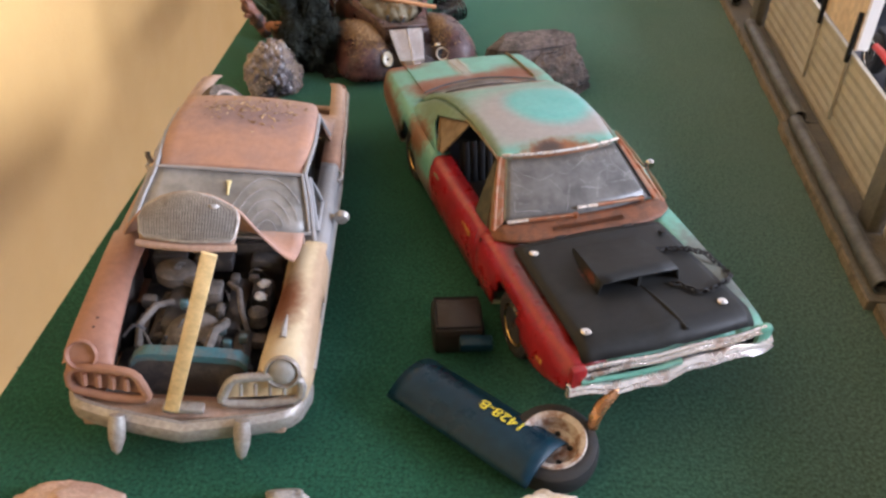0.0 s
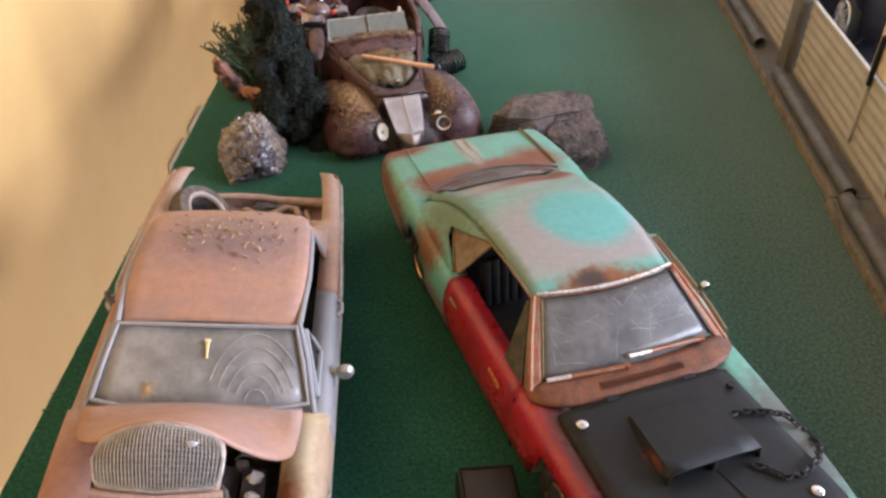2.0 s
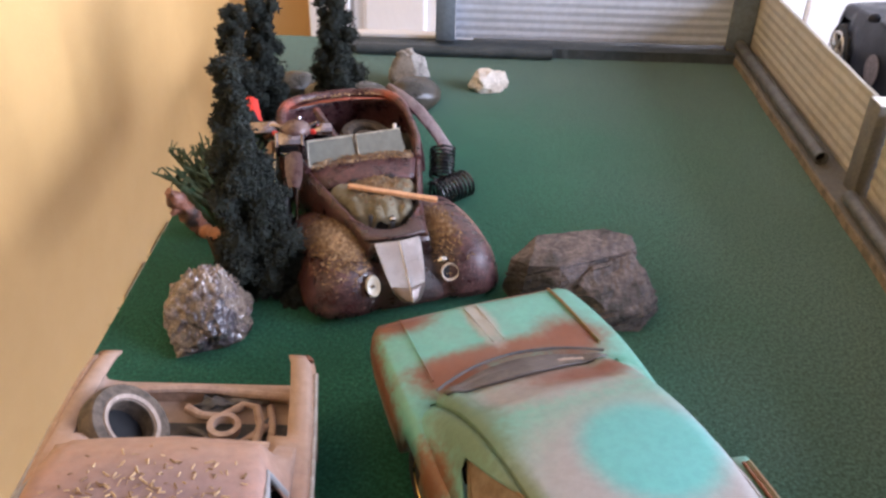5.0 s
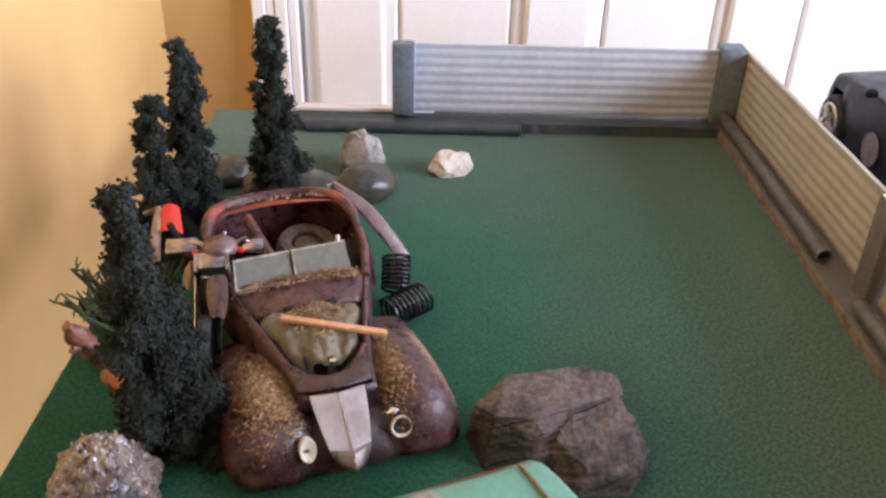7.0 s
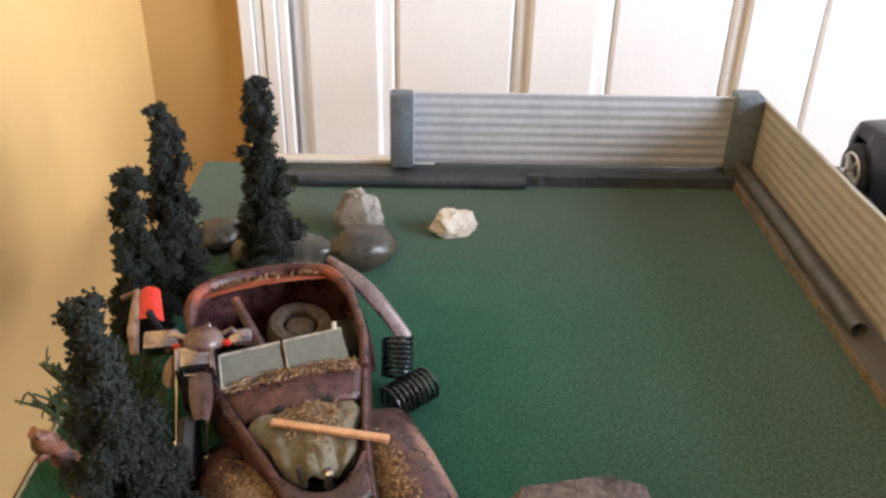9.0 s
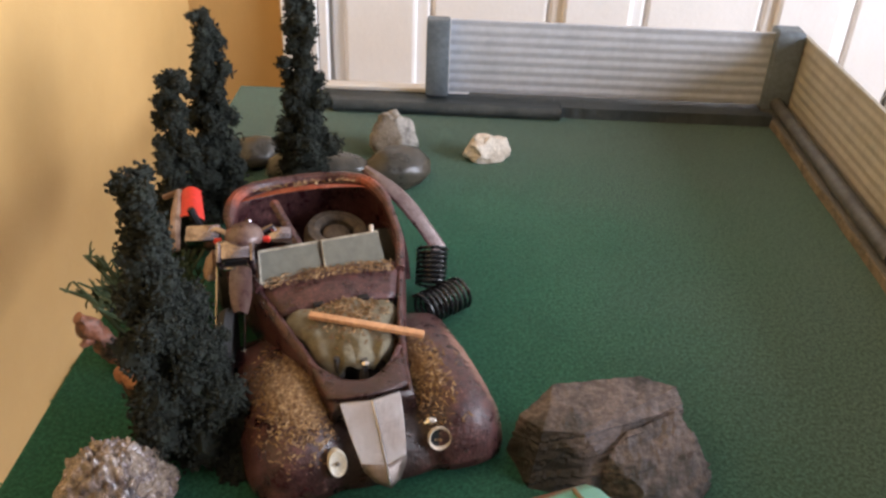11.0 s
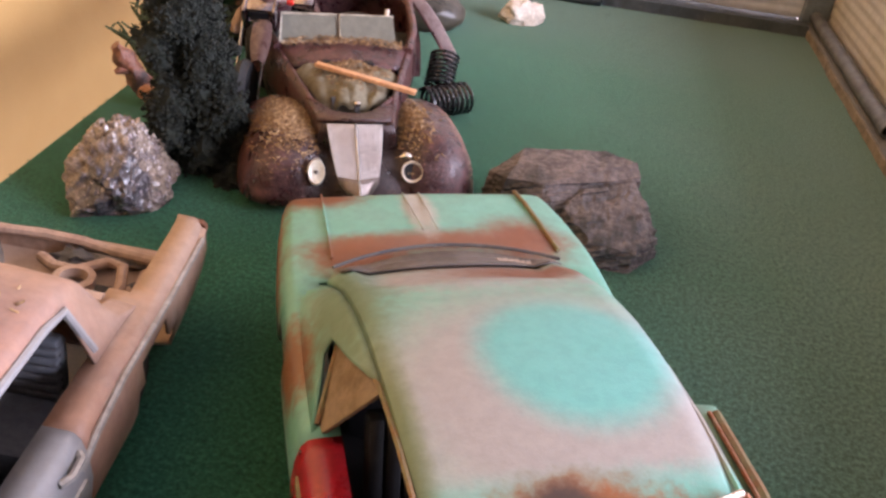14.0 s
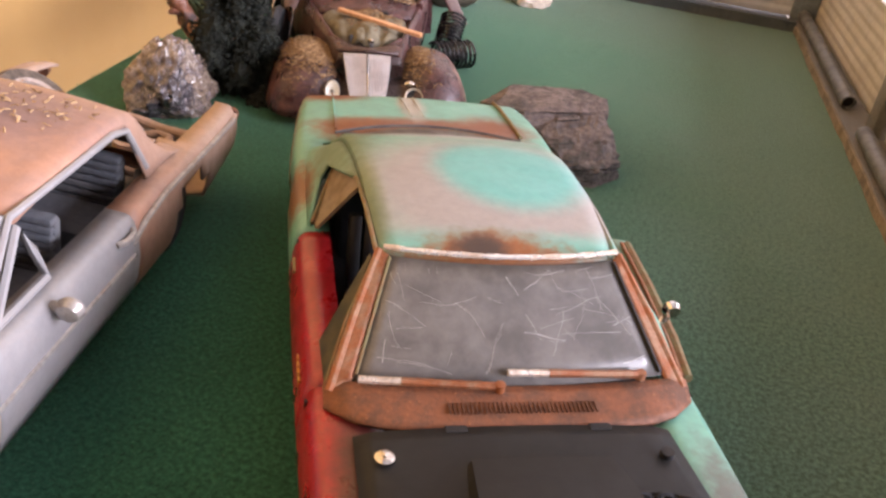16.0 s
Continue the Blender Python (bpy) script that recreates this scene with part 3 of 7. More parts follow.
def tube_rail(y0, y1, x):
    ob = thing("tube", pose(x, (y0 + y1) / 2, 0.0046 + 0.0036), "grey painted hollow tube lying on the kerb strip", "tube", "tubes on the kerb")
    L = y1 - y0
    bm = bmesh.new()
    seg = 20
    prof = [(0.0036, -L / 2), (0.0036, L / 2), (0.0029, L / 2), (0.0029, -L / 2)]
    m = Matrix.Rotation(radians(-90), 4, "X")
    rings = [[m @ Vector((r * math.cos(2 * math.pi * k / seg), r * math.sin(2 * math.pi * k / seg), z)) for k in range(seg)] for r, z in prof]
    add_rings(bm, rings + [rings[0]], True, (False, False))
    part("wall", bm, PIPE, ob)
    # Black plug stands in for the shade inside the tube.
    part("bore", lathe([(0.0, -L / 2 + 0.004), (0.00285, -L / 2 + 0.004), (0.00285, L / 2 - 0.004), (0.0, L / 2 - 0.004)], 16, m), BLACK, ob, "black plug painted as the shade of the hollow")


tube_rail(0.561, 0.727, 0.1565)
tube_rail(0.402, 0.522, 0.1565)
tube_rail(0.266, 0.398, 0.1535)
tube_rail(0.12, 0.252, 0.1555)
# the dark half-round strip before the back fence, its open end beside the trees
back_tube = thing("tube", pose(-0.0305, 0.7072, 0.0036), "dark painted hollow tube lying before the back fence", "tube", "tubes on the kerb")
back_seg = [2 * math.pi * k / 20 for k in range(20)]
part("wall", rings_mesh([[Vector((x, r * math.cos(a), r * math.sin(a))) for a in back_seg] for r, x in ((0.0036, -0.0645), (0.0036, 0.0625), (0.0029, 0.0625), (0.0029, -0.0645), (0.0036, -0.0645))], True, (False, False)), BLACKWOOD, back_tube)
# Again a solid black plug paints the shaded hollow.
part("bore", rings_mesh([[Vector((x, 0.0028 * math.cos(a), 0.0028 * math.sin(a))) for a in back_seg] for x in (-0.060, 0.060)]), BLACK, back_tube, "black plug painted as the shade of the hollow")


def corrugated(fence, length, height, mat, m, label, pitch=0.0056, depth=0.00055, thick=0.0016):
    """A panel of horizontal ribs: length along x, height along z, face to -y."""
    bm = bmesh.new()
    prof = []
    n = int(height / pitch * 8)
    for k in range(n + 1):
        z = height * k / n
        ph = (z / pitch) % 1.0
        prof.append((-depth * (0.5 - 0.5 * math.cos(2 * math.pi * ph)) ** 0.7, z))
    ring = [(y, z) for y, z in prof] + [(thick, height), (thick, 0)]
    steps = 24
    rings = []
    for i in range(steps + 1):
        x = -length / 2 + length * i / steps
        w = 0.0004 * noise.noise(Vector((i * 0.3, length * 31, 0)))
        rings.append([Vector((x, y + w, z)) for y, z in ring])
    add_rings(bm, rings)
    return part("fence_panel", bm, mat, fence, label, m)


def fence_post(fence, x, y, z, sx, sy, h, label, mat=GREYWOOD):
    ob = part("fence_post", box((0, 0, h / 2), (sx, sy, h), 0.0007), mat, fence, label, pose(x, y, z))
    part("cut_top", box((0, 0, h + 0.0002), (sx * 0.86, sy * 0.86, 0.0004)), WHITE if mat is RAILTOP else mat, ob, smooth=False)


back_fence = thing("fence", pose(0, 0, 0), "low grey corrugated fence along the board back", "fence", "fences round the board")
corrugated(back_fence, 0.180, 0.0424, SIDING_BACK, pose(0.0590, 0.7292, 0.0052), "grey corrugated panel")
fence_post(back_fence, -0.0378, 0.7255, 0.0052, 0.0130, 0.0090, 0.0435, "blue-grey painted square end post")
fence_post(back_fence, 0.1562, 0.7300, 0.0046, 0.0150, 0.0130, 0.0450, "blue-grey painted square corner post")
side_fence = thing("fence", pose(0, 0, 0), "low tan corrugated fence with grey posts along the board side", "fence", "fences round the board")
for y0, y1, x, turn in ((0.5425, 0.7295, 0.1660, -89.0), (0.3205, 0.5285, 0.1680, -90.0), (0.100, 0.3065, 0.1680, -90.0)):
    corrugated(side_fence, y1 - y0, 0.0430, SIDING, pose(x, (y0 + y1) / 2, 0.0046, 0, 0, turn), "tan corrugated panel")
for y in (0.5355, 0.3135, 0.093):
    fence_post(side_fence, 0.1655, y, 0.0046, 0.0085, 0.0125, 0.0455, "grey weathered square post", RAILTOP)

# card sign on two stakes
sign = thing("sign_board", pose(0.1705, 0.4175, 0.0), "tan card sign with white cut edges on two dark stakes", "sign")
part("card", box((-0.0026, 0, 0.0680), (0.0010, 0.055, 0.0360)), SIGNCARD, sign, smooth=False)
part("foam_core", box((0.0006, 0, 0.0680), (0.0050, 0.0546, 0.0356)), WHITE, sign, "white foam core", smooth=False)
for dy in (0.0215, -0.0255):
    st = part("stake", box((-0.0045, dy, 0.0555), (0.0020, 0.0024, 0.0240), 0.0004), BLACK, sign, "dark wooden stake")
    part("stake_foot", box((-0.0042, dy, 0.0285), (0.0014, 0.0016, 0.030), 0.0003), SIDING, st, "tan lower part glued to the fence")


# ---- stones ----
def put_stone(name, seed, s, at, mat, label, rough=0.25, freq=2.0, planes=0, flat=0.35, turn=0.0, sub=4):
    ob = solo(name, stone(seed, s, rough, freq, sub, planes, flat), mat, pose(at[0], at[1], 0, 0, 0, turn), label, "stone", "stones on the board")
    return ob


quartz = put_stone("quartz_stone", 3, (0.0182, 0.0160, 0.0186), (-0.1172, 0.4148), QUARTZ, "rough sparkling grey and tan quartz lump", 0.42, 2.3, 9, 0.5, 20, 6)
# drawn in to a blunt point above a wide foot, its skin broken into small crystal faces
for v in quartz.data.vertices:
    h = min(1.0, max(0.0, v.co.z / 0.027))
    k = 1.16 - 0.66 * h ** 1.25
    q = v.co + 0.0025 * noise.noise_vector(v.co * 160)
    chip = 0.0016 * (noise.voronoi(q * 150)[0][1] - noise.voronoi(q * 150)[0][0]) + 0.0012 * (noise.cell(q * 260) - 0.5) + 0.0004 * (noise.cell(v.co * 640 + Vector((3, 1, 2))) - 0.5)
    d = v.co.normalized() * (chip if v.co.z > 0.0008 else 0.0)
    v.co = Vector((v.co.x * k + 0.0020 * h, v.co.y * k + 0.0030 * h, v.co.z)) + d
put_stone("pebble", 11, (0.0172, 0.0125, 0.0105), (-0.0540, 0.6260), PEBBLE, "smooth dark olive-grey pebble", 0.12, 1.1, 0, 0.6, 30)
put_stone("granite_stone", 14, (0.0130, 0.0100, 0.0150), (-0.0570, 0.6560), GRANITE, "pitted grey pointed stone", 0.30, 1.6, 4, 0.5, -20)
put_stone("white_stone", 17, (0.0115, 0.0085, 0.0078), (-0.0095, 0.6560), CHALK, "flat chalky white stone", 0.28, 1.7, 5, 0.5, 8)
put_stone("pebble", 21, (0.0130, 0.0110, 0.0080), (-0.1240, 0.6400), PEBBLE, "rounded brownish pebble beside the trees", 0.12, 1.2, 0, 0.6, 50)
put_stone("pebble", 23, (0.0240, 0.0130, 0.0110), (-0.0900, 0.6200), PEBBLE, "wide flat brownish pebble behind the wreck", 0.12, 1.1, 0, 0.6, 0)
put_stone("tan_stone", 31, (0.0185, 0.0095, 0.0058), (-0.1110, 0.1440), PINKSTONE, "pinkish tan rough stone at the board front", 0.3, 2.0, 3, 0.4, 0)
put_stone("granite_stone", 33, (0.0066, 0.0066, 0.0070), (-0.0515, 0.1520), GRANITE, "small speckled grey stone at the board front", 0.3, 2.0, 3, 0.4, 0)
put_stone("white_stone", 35, (0.0130, 0.0090, 0.0085), (0.0250, 0.1510), CHALK, "small pale stone at the board front", 0.3, 2.0, 3, 0.4, 0)

# a broken block of slate: flat faces stepped into thin slanting layers, split by a crack
def slate_block(corners, seed, ledge):
    bm = bmesh.new()
    for p in corners:
        bm.verts.new(p)
    bmesh.ops.convex_hull(bm, input=bm.verts)
    bmesh.ops.triangulate(bm, faces=bm.faces)
    bmesh.ops.subdivide_edges(bm, edges=bm.edges, cuts=6, use_grid_fill=True)
    bmesh.ops.triangulate(bm, faces=bm.faces)
    bmesh.ops.subdivide_edges(bm, edges=bm.edges, cuts=2, use_grid_fill=True)
    bm.normal_update()
    for v in bm.verts:
        p, n = v.co.copy(), v.normal.copy()
        w = p.z - 0.30 * p.x + 0.42 * p.y + 0.0012 * noise.noise(p * 90 + Vector((seed, 0, 0)))
        step, fine = math.floor(w / 0.0026), math.floor(w / 0.0009)
        along = noise.noise(Vector((p.x * 70, p.y * 70, step * 3.7 + seed)))
        out = ledge * (0.9 * along + 0.5 * (noise.cell(Vector((step + 0.5, seed, 0.5))) - 0.5) + 0.35 * (noise.cell(Vector((fine + 0.5, seed, 7.5))) - 0.5))
        flat = 1.0 - min(1.0, abs(n.z) ** 2)
        side = Vector((n.x, n.y, 0.15 * n.z))
        v.co = p + side * out * (0.25 + 0.75 * flat) + n * ledge * (0.30 * noise.noise(p * 230) + 0.22 * noise.noise(p * 700) + 0.45 * noise.noise(p * 75 + Vector((seed, 3, 1))))
        v.co.z = max(v.co.z, 0.0)
    return bm


slate = thing("slate_rock", pose(0.0230, 0.4470, 0, 0, 0, -4) @ Matrix.Diagonal((1.0, 1.0, 1.07, 1)), "cracked reddish brown slate rock with a dark end", "stone", "stones on the board")
part("upper_slab", slate_block([(-0.0300, 0.0020, 0), (-0.0230, -0.0130, 0), (-0.0060, -0.0150, 0), (-0.0210, 0.0160, 0), (0.0160, 0.0170, 0), (0.0240, 0.0060, 0), (-0.0270, 0.0030, 0.0130), (-0.0200, -0.0060, 0.0160), (-0.0170, 0.0110, 0.0195), (-0.0080, -0.0070, 0.0172), (0.0090, 0.0150, 0.0218), (0.0205, 0.0120, 0.0215), (0.0222, 0.0060, 0.0180), (-0.0020, -0.0100, 0.0100)], 3.0, 0.0009), SLATE, slate, smooth=False)
part("split_slab", slate_block([(-0.0030, -0.0120, 0), (0.0080, -0.0215, 0), (0.0240, -0.0205, 0), (0.0318, -0.0060, 0), (0.0260, 0.0060, 0), (-0.0010, -0.0100, 0.0125), (0.0040, -0.0035, 0.0168), (0.0205, 0.0052, 0.0188), (0.0245, 0.0010, 0.0150), (0.0302, -0.0050, 0.0085), (0.0245, -0.0175, 0.0058), (0.0095, -0.0185, 0.0078)], 8.0, 0.0016), SLATE, slate, "purplish slab split from the block", smooth=False)


# ---- trees, bush and wood ----
def pine(seed, at, height, radius, lean=(0.0, 0.0), clumps=13000, gap=0.14, power=0.62, tier=0.0052):
    rnd = random.Random(seed)
    ob = thing("model_tree", pose(at[0], at[1], 0), "slender dark green foam model conifer", "tree", "model trees")
    lx, ly = lean
    part("trunk", tube([(lx * t, ly * t, height * t * 0.97) for t in lin(0, 1, 8)], [0.0016 - 0.0012 * t for t in lin(0, 1, 8)], 7), BARK, ob, "dark twig trunk")
    base = bmesh.new()
    bmesh.ops.create_icosphere(base, subdivisions=1, radius=1.0)
    bv = [v.co.copy() for v in base.verts]
    bf = [[v.index for v in f.verts] for f in base.faces]
    base.free()
    vs, fs = [], []
    # lobes of foam round the trunk, each covered in small clumps
    lobes = []
    count = max(9, int(height / tier))
    for k in range(count):
        t = (k + rnd.uniform(-0.25, 0.25)) / count
        t = min(max(t, 0.0), 0.97)
        z = height * (gap + (1 - gap) * t)
        env = radius * (1.0 - t) ** power + 0.0052
        env *= rnd.uniform(0.72, 1.22)
        turn = rnd.uniform(0, 6.28)
        lobes.append((Vector((lx * z / height, ly * z / height, z)), max(0.0030, env * 0.52)))
        n = 3
        for q in range(n):
            a = turn + 6.283 * q / n + rnd.uniform(-0.5, 0.5)
            rl = max(0.0024, env * rnd.uniform(0.36, 0.56))
            ro = max(0.0, env * rnd.uniform(0.75, 1.12) - rl)
            lobes.append((Vector((lx * z / height + ro * math.cos(a), ly * z / height + ro * math.sin(a), z + rnd.uniform(-0.3, 0.3) * rl)), rl))
    total = sum(r * r for _, r in lobes)
    for c0, rl in lobes:
        i = len(vs)
        for p in bv:
            q = p * rl * (0.72 + 0.35 * noise.noise(p * 1.7 + c0 * 500))
            vs.append((c0.x + q.x, c0.y + q.y, max(c0.z + q.z, 0.0004)))
        fs += [[i + j for j in f] for f in bf]
        for _ in range(int(clumps * rl * rl / total) + 4):
            d = Vector((rnd.gauss(0, 1), rnd.gauss(0, 1), rnd.gauss(0, 1))).normalized()
            c = c0 + d * rl * rnd.uniform(0.55, 1.0) * (0.85 + 0.5 * noise.noise(d * 2.5 + c0 * 900))
            c.z = max(c.z, 0.0008)
            s = rnd.uniform(0.0003, 0.0007)
            o = Vector((rnd.uniform(-9, 9), rnd.uniform(-9, 9), rnd.uniform(-9, 9)))
            i = len(vs)
            for p in bv:
                q = p * (1 + 1.4 * noise.noise(p * 2.2 + o))
                vs.append((c.x + q.x * s, c.y + q.y * s, c.z + q.z * s * 0.85))
            fs += [[i + j for j in f] for f in bf]
    me = bpy.data.meshes.new("crown")
    me.from_pydata(vs, [], fs)
    me.materials.append(FOLIAGE)
    cr = new("crown", me)
    cr.parent = ob
    return ob


pine(1, (-0.0935, 0.6010), 0.0985, 0.0108, (0.001, 0.003), 16000, 0.15)
pine(2, (-0.1270, 0.5830), 0.0940, 0.0106, (0.0, 0.003), 15000, 0.08)
pine(3, (-0.1370, 0.5580), 0.0810, 0.0092, (0.004, 0.001), 14000, 0.06)
pine(4, (-0.1030, 0.4470), 0.1000, 0.0140, (-0.003, -0.006), 26000, 0.03, 0.80, 0.0048)
pine(6, (-0.0945, 0.4470), 0.0480, 0.0110, (-0.002, 0.001), 13000, 0.0, 0.50, 0.0052)

bush = thing("needle_bush", pose(-0.1275, 0.4960, 0), "tuft of wiry green needles like a clipped fir sprig", "bush")
rnd = random.Random(8)
for k in range(120):
    a = rnd.uniform(0.30, 1.05) * math.pi + rnd.uniform(-0.5, 0.5)
    l = rnd.uniform(0.022, 0.044)
    up = rnd.uniform(0.8, 1.9)
    d = Vector((math.cos(a) * 0.8, math.sin(a) * 0.5, up)).normalized()
    s = Vector((rnd.uniform(-0.006, 0.006), rnd.uniform(-0.008, 0.008), 0.0))
    bend = Vector((rnd.uniform(-0.3, 0.3), rnd.uniform(-0.3, 0.3), -0.3)) * l * 0.5
    pts = [s + d * l * t + bend * t * t for t in lin(0, 1, 5)]
    bm = tube(pts, [0.0009, 0.0008, 0.0007, 0.0006, 0.0004], 5)
    for _ in range(5):
        t = rnd.uniform(0.3, 0.95)
        p = s + d * l * t + bend * t * t
        e = Vector((rnd.gauss(0, 1), rnd.gauss(0, 1), rnd.gauss(0.3, 0.7))).normalized() * rnd.uniform(0.003, 0.006)
        add_tube(bm, [p, p + (d * 0.004 + e) * 0.6, p + d * 0.003 + e], [0.0004, 0.0004, 0.0002], 4)
    part("needle_twig", bm, NEEDLE, bush)

fallen = thing("fallen_log", pose(0, 0, 0), "reddish brown broken branch lying against the bush", "log")
pts = [Vector((-0.1458, 0.4760, 0.0250)), Vector((-0.1432, 0.4778, 0.0200)), Vector((-0.1405, 0.4790, 0.0140)), Vector((-0.1375, 0.4805, 0.0075)), Vector((-0.1348, 0.4818, 0.0020))]
bark = [spline([(k, p.x, p.y, p.z, r) for k, (p, r) in enumerate(zip(pts, (0.0024, 0.0034, 0.0037, 0.0036, 0.0032)))], t) for t in lin(0, 4, 34)]
bm = tube([b[:3] for b in bark], [b[3] for b in bark], 18)
for v in bm.verts:
    v.co += Vector((1, 1, 1)) * 0.0012 * noise.noise(v.co * 260) + Vector((0.7, -0.3, 0.6)) * 0.0006 * noise.noise(v.co * 420)
part("trunk", bm, LOG, fallen)
part("broken_stub", tube([(-0.1420, 0.4775, 0.0160), (-0.1440, 0.4735, 0.0165), (-0.1450, 0.4725, 0.0160)], [0.0018, 0.0014, 0.0008], 7), LOG, fallen)
stub = thing("log_stub", pose(0, 0, 0), "short sawn branch piece standing beside the bush", "log")
bm = tube([Vector((-0.1278, 0.4605, 0.0160)).lerp(Vector((-0.1113, 0.4440, 0.0240)), t) for t in lin(0, 1, 12)], [0.0026 + 0.0003 * math.sin(k * 1.7) for k in range(12)], 14)
for v in bm.verts:
    v.co += Vector((0.6, 0.6, 1)) * 0.0005 * noise.noise(v.co * 420)
part("trunk", bm, ORANGEBARK, stub, "orange brown sawn branch")
part("leg", tube([(-0.1235, 0.4560, 0.0180), (-0.1215, 0.4555, 0.0090), (-0.1200, 0.4550, 0.0)], [0.0026, 0.0025, 0.0024], 8), BARK, stub)
# ---- wheels ----
def wheel(parent, at, r, w, rim_mat, tyre_mat=RUBBER, axis="X", name="wheel", white=None, spokes=5, m=None):
    """Tyre and dished rim; the outer face looks to +axis."""
    turn = Matrix.Rotation(radians(90), 4, "Y") if axis == "X" else Matrix()
    mm = Matrix.Translation(at) @ turn if m is None else m
    h = w / 2
    prof = [(r * 0.62, -h * 0.8), (r * 0.80, -h), (r * 0.94, -h * 0.86), (r, -h * 0.5)]
    for k in (-0.3, -0.1, 0.1, 0.3):
        prof += [(r, h * (k - 0.06)), (r * 0.975, h * (k - 0.03)), (r * 0.975, h * (k + 0.03)), (r, h * (k + 0.06))]
    prof += [(r, h * 0.5), (r * 0.94, h * 0.86), (r * 0.80, h), (r * 0.62, h * 0.8)]
    ob = part(name, lathe(prof, 28, mm), tyre_mat, parent, "black rubber tyre" if tyre_mat is RUBBER else "dusty worn tyre")
    part("rim", lathe([(r * 0.63, -h * 0.7), (r * 0.63, h * 0.82), (r * 0.58, h * 0.9), (r * 0.52, h * 0.45), (r * 0.30, h * 0.35), (r * 0.22, h * 0.75), (r * 0.10, h * 0.8), (0.0, h * 0.8)], 28, mm), rim_mat, ob, "dished rim")
    if white is not None:
        part("whitewall", lathe([(r * 0.64, h * 0.90), (r * 0.84, h * 1.04), (r * 0.86, h * 0.98), (r * 0.66, h * 0.82)], 28, mm), white, ob, "pale sidewall ring")
    return ob


def body_ring(w, zb, zs, crown, tuck=0.9, n_top=7):
    """Closed cross-section, left to right: bottom, side, shoulder, top."""
    half = [(w * 0.80, zb), (w * 0.95, zb + 0.0012), (w * 0.985, zb + 0.25 * (zs - zb)), (w, zb + 0.52 * (zs - zb)), (w * 0.985, zb + 0.76 * (zs - zb)), (w * 0.955, zs - 0.0016), (w * 0.925, zs - 0.0003)]
    xs = [w * 0.90 * (1 - k / n_top) for k in range(n_top)]
    half += [(x, zs + crown * (1 - (x / (w * 0.9)) ** 2)) for x in xs]
    pts = half + [(0.0, zs + crown)] + [(-x, z) for x, z in reversed(half)]
    return pts


def shell(keys, y0, y1, n, split, tuck=0.9, widen=1.0):
    """Lofted body along y; split(c, i, j) names the piece that each face belongs to (None: open)."""
    ys = lin(y0, y1, n)
    rings = []
    for y in ys:
        w, zb, zs, crown = spline(keys, y)
        rings.append([Vector((x, y, z)) for x, z in body_ring(w * widen, zb, zs, crown, tuck)])
    pieces = {}
    m = len(rings[0])
    for i in range(n - 1):
        for j in range(m):
            k = (j + 1) % m
            q = [rings[i][j], rings[i][k], rings[i + 1][k], rings[i + 1][j]]
            c = (q[0] + q[1] + q[2] + q[3]) / 4
            name = split(c, i, j)
            if name:
                pieces.setdefault(name, []).append(q)
    out = {}
    for name, quads in pieces.items():
        bm = bmesh.new()
        for q in quads:
            bm.faces.new([bm.verts.new(p) for p in q])
        bmesh.ops.remove_doubles(bm, verts=bm.verts, dist=1e-6)
        out[name] = bm
    return out, rings


def cap(ring):
    bm = bmesh.new()
    bm.faces.new([bm.verts.new(p) for p in ring])
    return bm


def thicken(ob, t):
    mod = ob.modifiers.new("thickness", "SOLIDIFY")
    mod.thickness, mod.offset = t, -1.0
    return ob


def chaff(parent, name, seed, n, place, mat, size=(0.0006, 0.0022)):
    """Loose chopped straw scattered over a surface: place(rnd) gives point and slope."""
    rnd = random.Random(seed)
    vs, fs = [], []
    for _ in range(n):
        p = place(rnd)
        if p is None:
            continue
        a = rnd.uniform(0, 6.28)
        l, w = rnd.uniform(*size), rnd.uniform(0.00015, 0.00032)
        d = Vector((math.cos(a), math.sin(a), rnd.uniform(-0.35, 0.35))).normalized()
        s = d.cross(Vector((0, 0, 1))).normalized() * w
        u = Vector((0, 0, w * 0.9))
        i = len(vs)
        e = d * l / 2
        vs += [p - e - s, p - e + s, p + e + s, p + e - s, p - e + u, p + e + u]
        fs += [(i, i + 1, i + 2, i + 3), (i, i + 4, i + 5, i + 3), (i + 1, i + 2, i + 5, i + 4), (i, i + 1, i + 4), (i + 3, i + 5, i + 2)]
    me = bpy.data.meshes.new(name)
    me.from_pydata(vs, [], fs)
    me.materials.append(mat)
    ob = new(name, me)
    ob.parent = parent
    return ob


